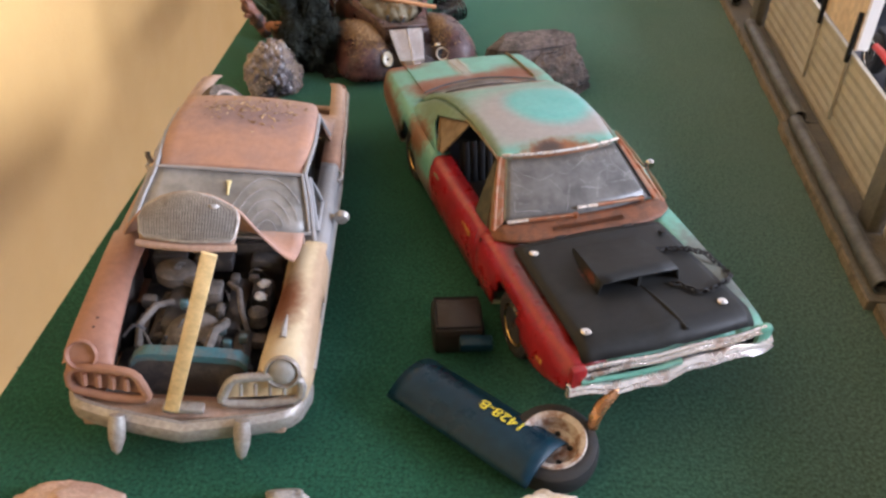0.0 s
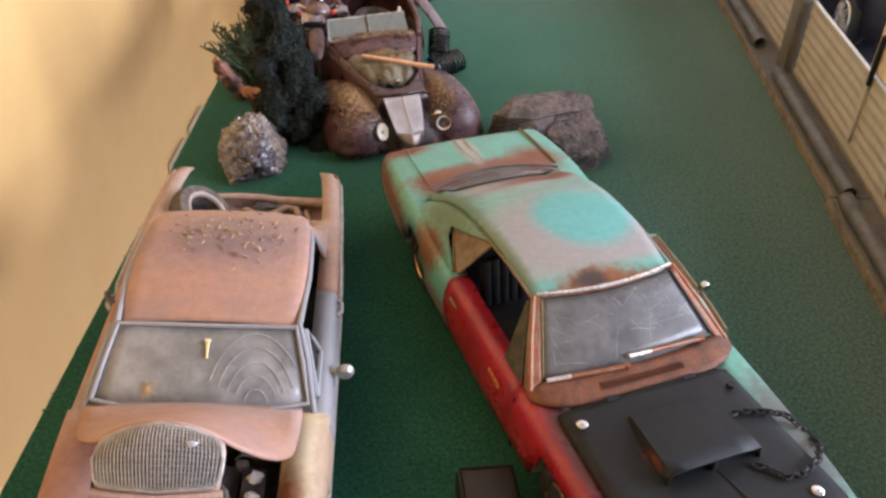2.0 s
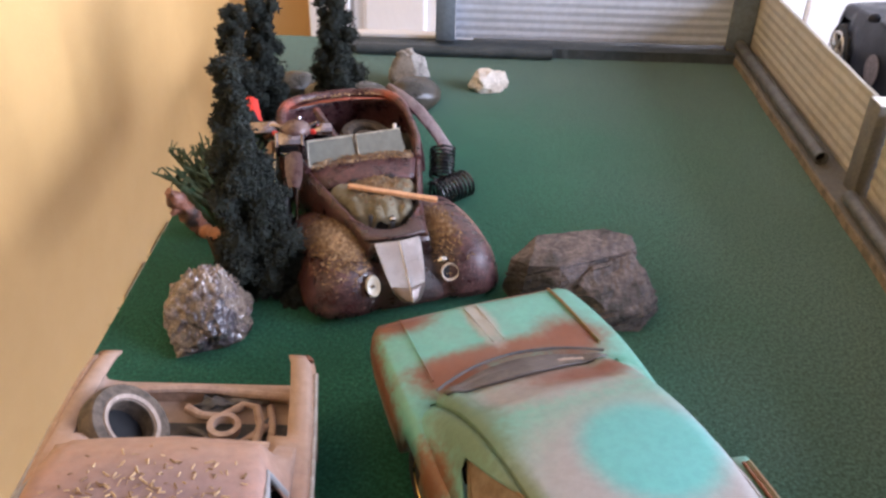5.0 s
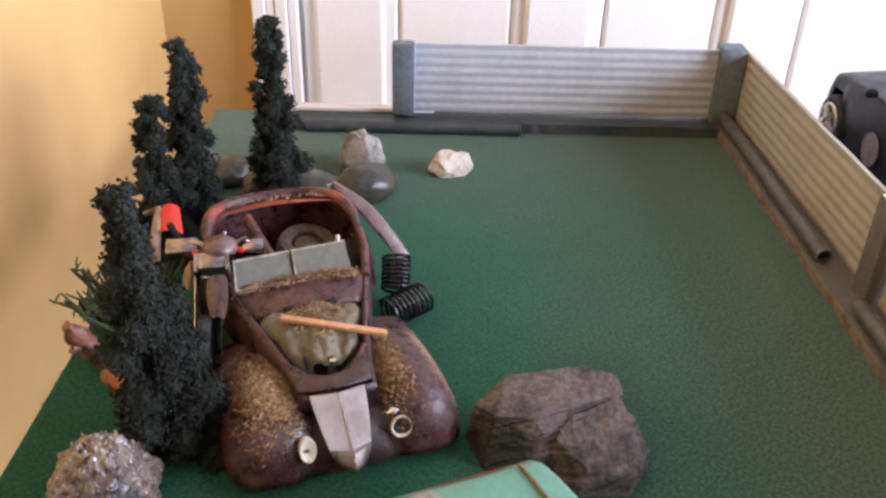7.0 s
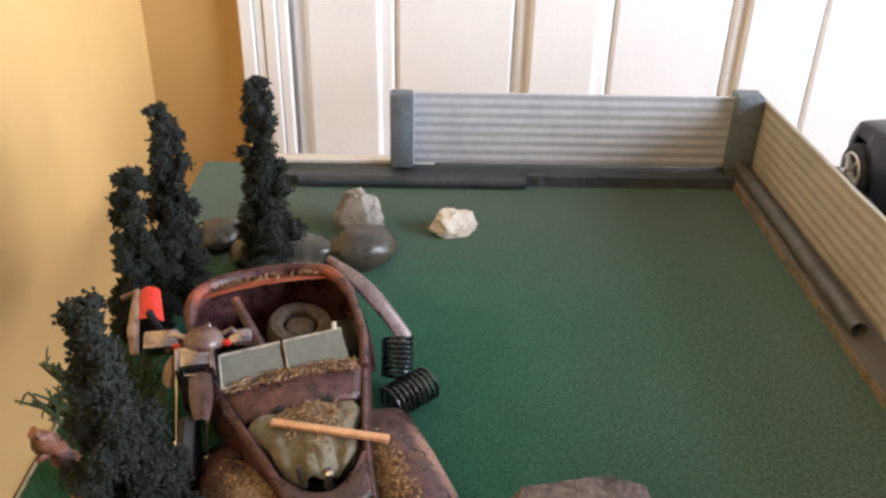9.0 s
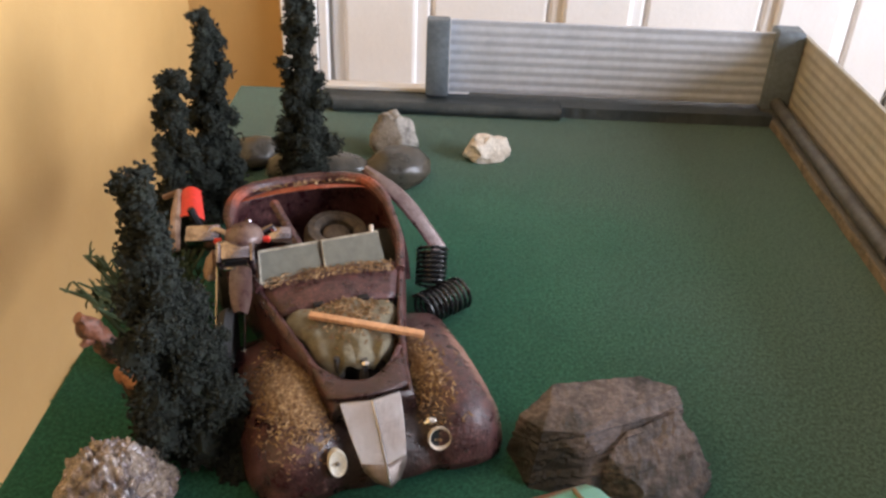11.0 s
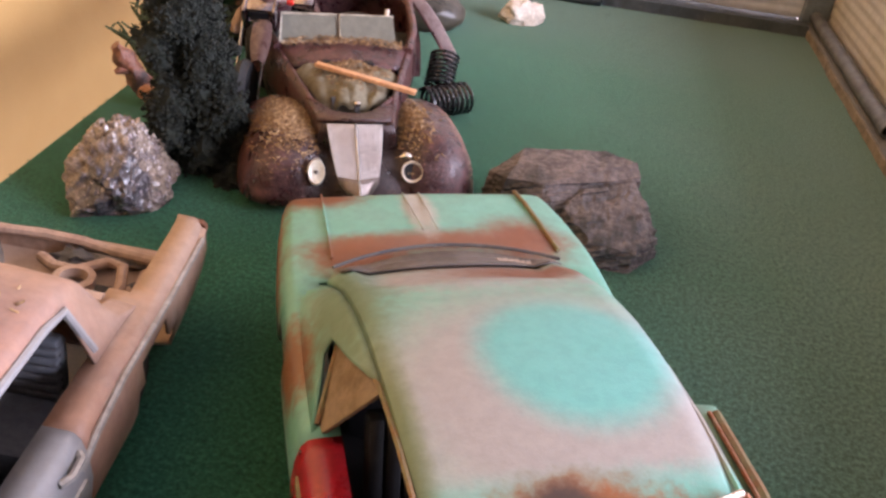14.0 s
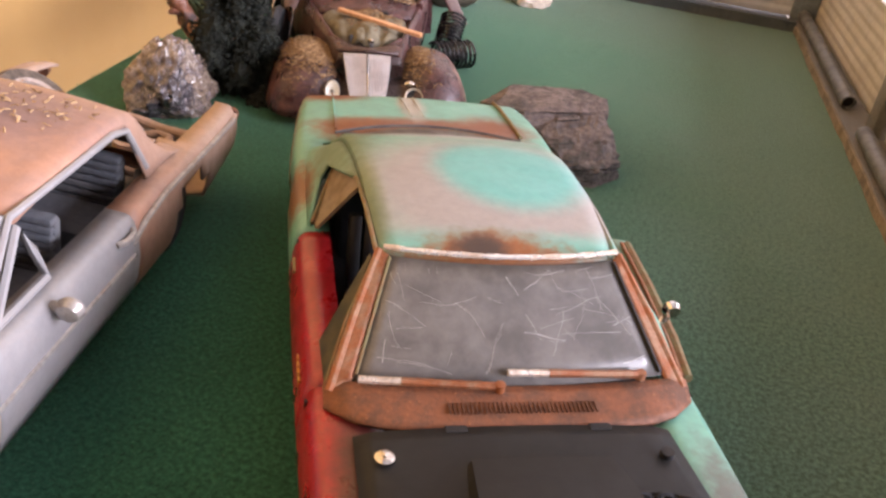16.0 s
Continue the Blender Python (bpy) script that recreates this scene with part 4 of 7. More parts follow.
# ==== mint fastback with one red side ====
def mint_car():
    car = thing("muscle_car", pose(0.0201, 0.2998, 0, 0, 0, 22.5), "wrecked mint green fastback model car with one red door", "model car", "model car wrecks")
    keys = [(-0.1085, 0.0335, 0.0205, 0.0295, 0.0006), (-0.104, 0.0352, 0.0175, 0.0315, 0.0008), (-0.085, 0.0368, 0.0110, 0.0322, 0.0010), (-0.045, 0.0376, 0.0085, 0.0328, 0.0012), (0.0, 0.0380, 0.0085, 0.0322, 0.0008),
            (0.035, 0.0380, 0.0090, 0.0325, 0.0008), (0.068, 0.0372, 0.0095, 0.0342, 0.0012), (0.092, 0.0355, 0.0105, 0.0325, 0.0014), (0.1030, 0.0342, 0.0115, 0.0312, 0.0012), (0.1065, 0.0330, 0.0130, 0.0296, 0.0008)]

    def split(c, i, j):
        for wy in (-0.066, 0.053):
            if abs(c.x) > 0.029 and (c.y - wy) ** 2 + (c.z - 0.0120) ** 2 < 0.0150 ** 2:
                return None
        if c.z > 0.0315 and -0.0405 < c.y < 0.062 and abs(c.x) < 0.0320:
            return None
        if c.z > 0.029 and -0.103 < c.y < -0.047 and abs(c.x) < 0.0265:
            return None
        if c.x < -0.024 and c.z > 0.011:
            if c.y < -0.0385:
                return "front_fender"
            if c.y < 0.0165:
                return "door"
        if c.x > 0.024 and c.z > 0.011 and c.y < -0.0385:
            return "green_fender"
        if c.x > 0.024 and c.z > 0.011 and -0.0385 < c.y < 0.0165:
            return "green_door"
        return "body"

    pieces, rings = shell(keys, -0.1085, 0.1065, 64, split, widen=1.035)
    body = part("body", pieces["body"], GREENPAINT, car, "mint paint worn to primer and rust")
    part("front_fender", pieces["front_fender"], REDPAINT, car, "red replacement fender")
    rd = part("door", pieces["door"], REDPAINT, car, "red replacement door")
    part("front_fender", pieces["green_fender"], GREENPAINT, car, "mint fender fading to bare grey")
    gd = part("door", pieces["green_door"], GREENPAINT, car)
    for p in car.children:
        thicken(p, 0.0007)
    # Flat black sheet stands for the shade inside the empty grille opening.
    part("nose_panel", cap([v * 1.0 for v in rings[0]]), BLACK, body, "black sheet painted as the shade of the empty grille opening")
    tail = cap(rings[-1])
    part("tail_panel", tail, GREENPAINT, body)
    # gaps at the door ends
    for x, d in ((-1, rd), (1, gd)):
        for y in (-0.0385, 0.0165):
            part("shut_line", box((x * 0.0371, y, 0.0200), (0.0016, 0.0007, 0.0215)), BLACK, d, smooth=False)
    part("door_handle", box((-0.0384, 0.0105, 0.0275), (0.0012, 0.0060, 0.0012), 0.0004), OLIVETRIM, rd, "tarnished door handle")
    for k in range(4):
        part("lettering", box((-0.03855, -0.0285 + 0.0022 * k, 0.0262), (0.0003, 0.0014, 0.0024)), GOLDTEXT, rd, "gold mark on the door", smooth=False)
        part("lettering", box((-0.03755, -0.0935 + 0.0024 * k, 0.0215), (0.0003, 0.0015, 0.0020)), GOLDTEXT, rd, "gold mark on the fender", smooth=False)

    part("window_ledge", tube([(0.0352, 0.0150, 0.0326), (0.0362, -0.0050, 0.0332), (0.0368, -0.0250, 0.0336), (0.0368, -0.0370, 0.0336)], [0.0011, 0.0013, 0.0013, 0.0010], 8), OLIVETRIM, gd, "olive stained rusty window ledge")
    part("ledge_channel", tube([(0.0338, 0.0150, 0.0330), (0.0348, -0.0050, 0.0338), (0.0354, -0.0250, 0.0342), (0.0354, -0.0370, 0.0340)], 0.0005, 6), RUSTYTRIM, gd, "rusty inner channel")
    # the far door hangs slightly open
    hinge = Matrix.Translation((0.0385, -0.0385, 0))
    gd.matrix_basis = hinge @ Matrix.Rotation(radians(-8.5), 4, "Z") @ hinge.inverted()
    # floor pan and interior
    part("interior", box((0, 0.005, 0.0110), (0.064, 0.095, 0.004)), BLACK, car, "black interior tub")
    part("firewall", box((0, -0.0430, 0.0200), (0.066, 0.0016, 0.022)), BLACK, car)
    part("dashboard", box((0, -0.0355, 0.0285), (0.062, 0.008, 0.005), 0.0015), BLACK, car)
    for x in (-0.0165, 0.0165):
        seat = part("seat", box((x, 0.0035, 0.0185), (0.020, 0.019, 0.007), 0.002), BLACK, car, "black bucket seat")
        tilt = Matrix.Translation((0, 0.015, 0.029)) @ Matrix.Rotation(radians(-12), 4, "X") @ Matrix.Translation((0, -0.015, -0.029))
        bk = part("backrest", box((x, 0.0162, 0.0285), (0.0195, 0.0030, 0.0190), 0.001, tilt), BLACK, seat, "ribbed black backrest")
        for k in range(6):
            part("rib", box((x + (k - 2.5) * 0.0033, 0.0140, 0.0290), (0.0030, 0.0040, 0.0195), 0.0011, tilt), BLACK, bk)
    part("rear_seat", box((0, 0.0420, 0.0200), (0.054, 0.016, 0.014), 0.003), BLACK, car)
    part("steering_wheel", tube([(-0.0165 + 0.0068 * math.cos(a), -0.0225 + 0.0030 * math.sin(a), 0.0305 + 0.0055 * math.sin(a)) for a in lin(0, 2 * math.pi, 20)], 0.0006, 6), BLACK, car)
    part("engine_bay_floor", box((0, -0.075, 0.020), (0.054, 0.056, 0.004)), BLACK, car)

    # roof with broad sail panels and sunken rear window
    top = [(-0.0190, 0.0512, 0.0240), (-0.009, 0.0526, 0.0248), (0.006, 0.0534, 0.0254), (0.020, 0.0525, 0.0258), (0.035, 0.0495, 0.0262), (0.050, 0.0446, 0.0268), (0.060, 0.0398, 0.0274), (0.0680, 0.0358, 0.0282), (0.0780, 0.0318, 0.0290)]
    def roof_half(y):
        z, w = spline(top, y)
        w0, _, zs, _ = spline(keys, y)
        sink = 0.0021 * max(0.0, min(1.0, (y - 0.044) / 0.006)) * max(0.0, min(1.0, (0.0680 - y) / 0.003))
        half = []
        for k in range(7):
            t = k / 6
            x = (w0 * 0.945) + (w - w0 * 0.945) * (t ** 0.9)
            half.append((x, (zs - 0.0008) + (z - 0.0030 - zs + 0.0008) * math.sin(t * math.pi / 2 * 0.92) / math.sin(math.pi / 2 * 0.92)))
        half += [(w * 0.985, z - 0.0018), (w * 0.93, z - 0.0009)]
        for k in range(1, 8):
            x = w * 0.93 * (1 - k / 8)
            d = sink * max(0.0, min(1.0, (0.0222 - x) / 0.0016))
            half.append((x, z - 0.0009 + 0.0009 * (1 - (x / (w * 0.93)) ** 2) - d))
        return half + [(0.0, z - sink)]

    def roof_point(x, y, z):
        bow = 0.0085 * max(0.0, (y - 0.036) / 0.032) ** 1.5
        sag = max(0.0, -y / 0.0190) ** 2 * max(0.0, 1 - (x / 0.0245) ** 2)
        return Vector((x, y - 0.0034 * sag - 0.0045 * max(0.0, (y - 0.036) / 0.032) + bow * max(0.0, 1 - (x / 0.0275) ** 2), z - 0.0008 * sag))

    # quarter window slopes back under the sail panel
    def sail_start(k):
        for y in lin(-0.0190, 0.0560, 300):
            z = roof_half(y)[k][1]
            if y > (0.0370 - (z - 0.0405) * 2.6 if z > 0.0405 else 0.0370 - (0.0405 - z) * 2.2):
                return y
        return 0.0560

    rings = []
    for y in lin(-0.0190, 0.0780, 54):
        half = roof_half(y)[6:]
        rings.append([roof_point(-x, y, z) for x, z in half] + [roof_point(x, y, z) for x, z in reversed(half[:-1])])
    rm = rings_mesh(rings, False, (False, False))
    starts = [sail_start(k) for k in range(7)]
    for s in (-1, 1):
        grid = []
        for k in range(7):
            row = []
            for y in lin(starts[k], 0.0780, 30):
                x, z = roof_half(y)[k]
                row.append(roof_point(s * x, y, z))
            grid.append(row)
        add_rings(rm, grid, False)
    roof = part("roof", rm, GREENPAINT, car, "mint roof with a worn primer patch and rust")
    thicken(roof, 0.0008)
    part("rear_window_gap", tube([(x, 0.0645 + 0.0082 * (1 - (x / 0.0275) ** 2), 0.0362) for x in lin(-0.0265, 0.0265, 17)], 0.00045, 6), ENGINEDARK, roof, "dark gap below the rear window")
    # rear pane filmed with brown dirt, sunk between the sail panels
    def on_pane(x, q):
        y = 0.0663 - (0.0022 + 0.0062 * (1 - (x / 0.0262) ** 2)) * q
        half = roof_half(y)[8:]
        i = next(k for k in range(len(half) - 1) if half[k + 1][0] <= abs(x) or k == len(half) - 2)
        (xa, za), (xb, zb) = half[i], half[i + 1]
        t = (xa - abs(x)) / (xa - xb)
        return roof_point(x, y, za + (zb - za) * t) + Vector((0, 0, 0.0009))
    pane = part("rear_window", rings_mesh([[on_pane(x, q) for x in lin(-0.0252, 0.0252, 25)] for q in lin(0, 1, 7)], False), REARPANE, roof, "rear window filmed with brown dirt")
    thicken(pane, 0.0004)
    for k in range(6):
        part("sticker_mark", box((0, 0, 0), (0.0011, 0.0012 + 0.0003 * (k % 2), 0.0002)), PALESIDE, pane, "pale illegible mark", Matrix.Translation(on_pane(0.0120 + 0.0014 * k, 0.50) + Vector((0, 0, 0.0002))), smooth=False)
    # quarter panes and sills
    for s in (-1, 1):
        bm = bmesh.new()
        a = [Vector((s * 0.0250, 0.0110, 0.0490)), Vector((s * 0.0290, 0.0375, 0.0405)), Vector((s * 0.0340, 0.0215, 0.0325)), Vector((s * 0.0338, 0.0185, 0.0328))]
        vsq = [bm.verts.new(p) for p in a] + [bm.verts.new(p + Vector((-s * 0.0008, 0, -0.0003))) for p in a]
        bm.faces.new(vsq[:4])
        bm.faces.new(vsq[7:3:-1])
        for k in range(4):
            bm.faces.new((vsq[k], vsq[(k + 1) % 4], vsq[4 + (k + 1) % 4], vsq[4 + k]))
        part("quarter_window", bm, BOARDED if s < 0 else SMOKE, car, "brown boarded quarter window" if s < 0 else "")
        part("drip_rail", tube([(s * 0.0345, -0.0390, 0.0340), (s * 0.0305, -0.0300, 0.0425), (s * 0.0246, -0.0190, 0.0500), (s * 0.0252, -0.003, 0.0508), (s * 0.0257, 0.0100, 0.0502), (s * 0.0266, 0.0250, 0.0458), (s * 0.0285, 0.0365, 0.0408), (s * 0.0345, 0.0205, 0.0330)], 0.00055, 6), OLIVETRIM if s < 0 else GREENPAINT, car, "olive stained window trim" if s < 0 else "")
        part("vent_pane", rings_mesh([[Vector((s * 0.0345, -0.0360, 0.0330)), Vector((s * 0.0348, -0.0240, 0.0330))], [Vector((s * 0.0256, -0.0190, 0.0495)), Vector((s * 0.0258, -0.0180, 0.0495))]], False), VENTGLASS, car)
        part("windshield_post", tube([(s * 0.0338, -0.0405, 0.0345), (s * 0.0290, -0.0290, 0.0435), (s * 0.0242, -0.0190, 0.0510)], [0.0011, 0.0009, 0.0008], 8), RUSTYTRIM, car, "rusty windshield post")

    # windshield, crazed
    def on_ws(u, v):
        wx = 0.0302 - 0.0072 * v
        bow = 1 - u * u
        return Vector((u * wx, -0.0388 + 0.0185 * v - 0.0034 * bow, 0.0364 + 0.0140 * v + 0.0005 * bow)) + nrm * 0.0003

    nrm = Vector((0, -0.57, 0.82))
    ws = part("windshield", rings_mesh([[on_ws(u, v) for u in lin(-1, 1, 17)] for v in lin(0, 1, 6)], False), CRAZED, car, "cracked dusty windshield")
    thicken(ws, 0.0004)
    # rust eaten surround between the glass and the posts
    for s in (-1, 1):
        side = part("windshield_surround", rings_mesh([[on_ws(s * 0.985, v).lerp(Vector((s * (0.0340 - 0.0096 * v), -0.0412 + 0.0222 * v, 0.0346 + 0.0166 * v)), q) + nrm * 0.0003 for q in lin(0, 1, 4)] for v in lin(-0.04, 1.0, 12)], False), RUSTYTRIM, car, "rusty surround beside the glass")
        thicken(side, 0.0008)
        part("seal", tube([on_ws(s * 0.97, v) + nrm * 0.0003 for v in lin(0.02, 0.98, 8)], 0.00045 if s > 0 else 0.0003, 6), BLACK if s > 0 else OLIVETRIM, side, "perished dark seal" if s > 0 else "")
    rnd = random.Random(4)
    for k in range(46):
        if k < 16:
            u, v = rnd.uniform(0.05, 0.90), rnd.uniform(0.30, 0.80)
        elif k < 28:
            u, v = rnd.uniform(-0.9, 0.9), rnd.choice((rnd.uniform(0.86, 0.94), rnd.uniform(0.08, 0.16)))
        elif k < 36:
            u, v = rnd.uniform(-0.92, -0.75), rnd.uniform(0.1, 0.9)
        else:
            u, v = rnd.uniform(-0.8, 0.6), rnd.uniform(0.15, 0.92)
        a = rnd.choice((rnd.uniform(-0.5, 0.5), rnd.uniform(1.0, 2.2)))
        pts = []
        for _ in range(rnd.randint(3, 8)):
            if abs(u) > 0.95 or not 0.05 < v < 0.97:
                break
            pts.append(on_ws(u, v))
            a += rnd.uniform(-0.22, 0.22)
            u += 0.06 * math.cos(a)
            v += 0.06 * math.sin(a)
        if len(pts) < 2:
            continue
        wide = rnd.choice((0.000025, 0.00003, 0.00004, 0.00006))
        part("crack", tube(pts, [wide * rnd.uniform(0.5, 1.3) for _ in pts], 4), WHITEHAIR, ws, "pale crack in the glass")
    part("top_trim", tube([on_ws(u, 1.03) + Vector((0, 0.0004, 0.0008)) for u in lin(-1.03, 1.03, 21)], [0.00055 + 0.0001 * math.sin(k * 2.3) for k in range(21)], 7), BRIGHTMETAL, car, "bright sagging trim stained with rust")
    # cowl and wipers
    rings = []
    for v in lin(0, 1, 6):
        row = []
        for u in lin(-1, 1, 15):
            y0 = -0.0515 + 0.0015 * u * u + 0.0065 * u ** 6
            y1 = -0.0392 - 0.0034 * (1 - u * u)
            row.append(Vector((u * 0.0350, y0 + (y1 - y0) * v, 0.0344 + 0.0022 * v + 0.0007 * (1 - u * u) - 0.0010 * u ** 8)))
        rings.append(row)
    cowl = part("cowl", rings_mesh(rings, False), RUSTY, car, "rust covered cowl")
    thicken(cowl, 0.0010)
    for k in range(34):
        part("vent_slot", box((-0.0135 + 0.00082 * k, -0.0472, 0.0363), (0.00022, 0.0026, 0.0005)), SLOTRUST, cowl, "", smooth=False)
    for a, b in (((-0.0290, -0.0410, 0.0378), (-0.0040, -0.0440, 0.0384)), ((-0.0020, -0.0412, 0.0392), (0.0240, -0.0412, 0.0386))):
        a, b = Vector(a), Vector(b)
        wp = part("wiper", tube([a, a.lerp(b, 0.36)], 0.0007, 6), BRIGHTMETAL, car, "bright wiper blade")
        part("wiper_arm", tube([a.lerp(b, 0.30), a.lerp(b, 0.6), b], [0.0008, 0.0007, 0.0008], 6), RUSTYTRIM, wp, "rusty orange wiper arm")
        part("wiper_pivot", lathe([(0.0, -0.001), (0.0010, -0.001), (0.0010, 0.0006), (0.0, 0.0008)], 10, Matrix.Translation(b)), RUSTYTRIM, wp)

    # black hood, resting loose on the fenders
    rings = []
    for v in lin(0, 1, 22):
        y = -0.1085 + (0.0575) * v
        row = []
        for u in lin(-1, 1, 19):
            x = -0.0020 * v + u * (0.0305 - 0.0019 * v)
            z = 0.0350 + 0.0010 * (1 - u * u)
            z += 0.0009 * max(0.0, 1 - abs(x) / 0.0011) * (1 if v < 0.5 else 0)
            z -= 0.0040 * max(0.0, (0.12 - v) / 0.12) ** 2
            z -= 0.0008 * max(0.0, abs(u) - 0.93) / 0.07
            row.append(Vector((x, y + 0.0022 * u * u * (1 - v) - 0.0004, z)))
        rings.append(row)
    hood = part("hood", rings_mesh(rings, False), HOODBLACK, car, "matt black hood lying loose")
    thicken(hood, 0.0009)
    # scoop with two mouths
    sc = bmesh.new()
    prof = [(-0.0600, 0.0012, 0.0130), (-0.0680, 0.0030, 0.0140), (-0.0780, 0.0044, 0.0148), (-0.0840, 0.0046, 0.0150)]
    rings = []
    for y, h, w in prof:
        rings.append([Vector((x, y, z)) for x, z in ((-w, 0.0352), (-w * 0.93, 0.0356 + h), (-w * 0.5, 0.0359 + h), (0, 0.0360 + h), (w * 0.5, 0.0359 + h), (w * 0.93, 0.0356 + h), (w, 0.0352))])
    add_rings(sc, rings, True, (True, False))
    scoop = part("scoop", sc, HOODBLACK, hood, "raised black air scoop")
    thicken(scoop, 0.0006)
    part("scoop_divider", box((0, -0.0825, 0.0378), (0.0012, 0.003, 0.0040)), HOODBLACK, hood, smooth=False)
    part("scoop_mouth", box((0, -0.0790, 0.0375), (0.0265, 0.001, 0.0038)), BLACK, hood, smooth=False)
    for x, y in ((-0.0260, -0.0580), (-0.0262, -0.0990), (0.0222, -0.0985)):
        pin = part("hood_pin", lathe([(0.0, 0.0), (0.0016, 0.0), (0.0017, 0.0004), (0.0012, 0.0007), (0.0, 0.0006)], 14, Matrix.Translation((x, y, 0.0357))), CHROME, hood, "bright hood pin washer")
        part("pin_shaft", lathe([(0.0004, 0.0), (0.0004, 0.0005), (0.0, 0.0006)], 8, Matrix.Translation((x, y, 0.0362))), CHROME, pin)
    part("hood_pin", lathe([(0.0, 0.0), (0.0013, 0.0), (0.0012, 0.0009), (0.0, 0.0010)], 12, Matrix.Translation((0.0228, -0.0590, 0.0357))), BLACK, hood, "dark hood pin socket")
    for x in (-0.0130, 0.0130):
        part("hinge_notch", box((x, -0.0518, 0.0357), (0.0040, 0.0016, 0.0006), 0.0002), BLACK, hood, smooth=False)
    # chain over the hood edge
    chain_pts = [Vector(p) for p in ((0.0120, -0.0690, 0.0372), (0.0190, -0.0690, 0.0366), (0.0260, -0.0715, 0.0366), (0.0320, -0.0735, 0.0350), (0.0360, -0.0790, 0.0315), (0.0345, -0.0850, 0.0340), (0.0285, -0.0905, 0.0366), (0.0215, -0.0930, 0.0366), (0.0165, -0.0925, 0.0366), (0.0130, -0.0875, 0.0366), (0.0100, -0.0860, 0.0366))]
    # links at even steps
    d, links, carry = 0.0020, [], 0.0
    for a, b in zip(chain_pts, chain_pts[1:]):
        L = (b - a).length
        s = carry
        while s < L:
            links.append((a.lerp(b, s / L), (b - a).normalized()))
            s += d
        carry = s - L
    for k, (p, dr) in enumerate(links):
        side = dr.cross(Vector((0, 0, 1))).normalized()
        if k % 2:
            side = dr.cross(side)
        part("chain_link", tube([p + dr * 0.0015 * math.cos(a) + side * 0.0009 * math.sin(a) for a in lin(0, 2 * math.pi, 9)], 0.00036, 5, False), BLACK, hood)

    # bent chrome bumper, grille bar and hanging pipe
    rings = []
    for u in lin(-1, 1, 25):
        x = u * 0.0355
        wob = 0.0007 * math.sin(u * 5.0) + 0.0004 * math.sin(u * 13)
        y = -0.1105 + 0.0022 * u ** 4 + wob * 0.6
        z = 0.0240 + 0.0016 * u + wob
        dent = 0.0006 * math.sin(u * 17 + 1) * (1 - u * u)
        rings.append([Vector((x, y - 0.0006, z - 0.0030)), Vector((x, y - 0.0020 + dent, z - 0.0022)), Vector((x, y - 0.0030, z - 0.0006)), Vector((x, y - 0.0018 - dent, z + 0.0002)), Vector((x, y - 0.0026, z + 0.0012)), Vector((x, y - 0.0012, z + 0.0022)), Vector((x, y, z + 0.0022)), Vector((x, y, z - 0.0026))])
    part("bumper", rings_mesh(rings), FOLDCHROME, car, "bent chrome bumper with worn plating")
    part("grille_bar", tube([(u * 0.0325, -0.1102 + 0.001 * u * u, 0.0290 + 0.0006 * u + 0.0004 * math.sin(u * 9)) for u in lin(-1, 1, 21)], 0.0009, 8), FOLDCHROME, car, "chrome grille bar")
    part("grille_strip", tube([(u * 0.0335, -0.1112 + 0.0012 * u * u, 0.0272 + 0.0012 * u + 0.0006 * math.sin(u * 5.0)) for u in lin(-0.95, 0.05, 15)], 0.0009, 8), GREENPAINT, car, "mint painted strip above the bumper")
    part("hood_crease", tube([(0.0008, -0.0835, 0.0359), (0.0022, -0.0900, 0.0360), (0.0038, -0.0980, 0.0360), (0.0050, -0.1060, 0.0352)], [0.0004, 0.0006, 0.0007, 0.0006], 8), HOODBLACK, hood)
    part("grille_bar", tube([(u * 0.0330, -0.1098 + 0.001 * u * u, 0.0308 + 0.0004 * math.sin(u * 7)) for u in lin(-1, 1, 21)], 0.0008, 8), FOLDCHROME, car, "chrome lip below the hood")
    for s, mat in ((-1, REDPAINT), (1, GREENPAINT)):
        part("fender_end", box((s * 0.0325, -0.1086, 0.0262), (0.0050, 0.0030, 0.0108), 0.0008), mat, car, "squared fender end")
    part("headlight", lathe([(0.0, 0.0), (0.0024, 0.0), (0.0026, 0.0010), (0.0016, 0.0018), (0.0, 0.0020)], 14, Matrix.Translation((-0.0290, -0.1090, 0.0262)) @ Matrix.Rotation(radians(90), 4, "X")), CHROME, car, "dull headlight")
    part("hanging_bracket", tube([(-0.0195, -0.1110, 0.0215), (-0.0225, -0.1130, 0.0210), (-0.0262, -0.1145, 0.0190), (-0.0285, -0.1155, 0.0155), (-0.0290, -0.1160, 0.0120)], [0.0016, 0.0019, 0.0021, 0.0020, 0.0015], 9), COPPER, car, "broken copper coloured bracket hanging off the bumper")
    # side mirror and rear bumper, lamps
    mir = part("side_mirror", tube([(0.0375, -0.0200, 0.0320), (0.0385, -0.0190, 0.0345), (0.0392, -0.0190, 0.0365)], [0.0012, 0.0009, 0.0010], 8), CHROME, car, "chrome door mirror")
    part("mirror_head", lathe([(0.0, -0.0014), (0.0016, -0.0012), (0.0021, 0.0), (0.0019, 0.0006), (0.0, 0.0008)], 14, Matrix.Translation((0.0393, -0.0195, 0.0380)) @ Matrix.Rotation(radians(-80), 4, "X")), CHROME, mir)
    part("rear_bumper", tube([(u * 0.0345, 0.1085 - 0.0040 * u * u, 0.0165) for u in lin(-1, 1, 13)], 0.0020, 8), CHROME, car)
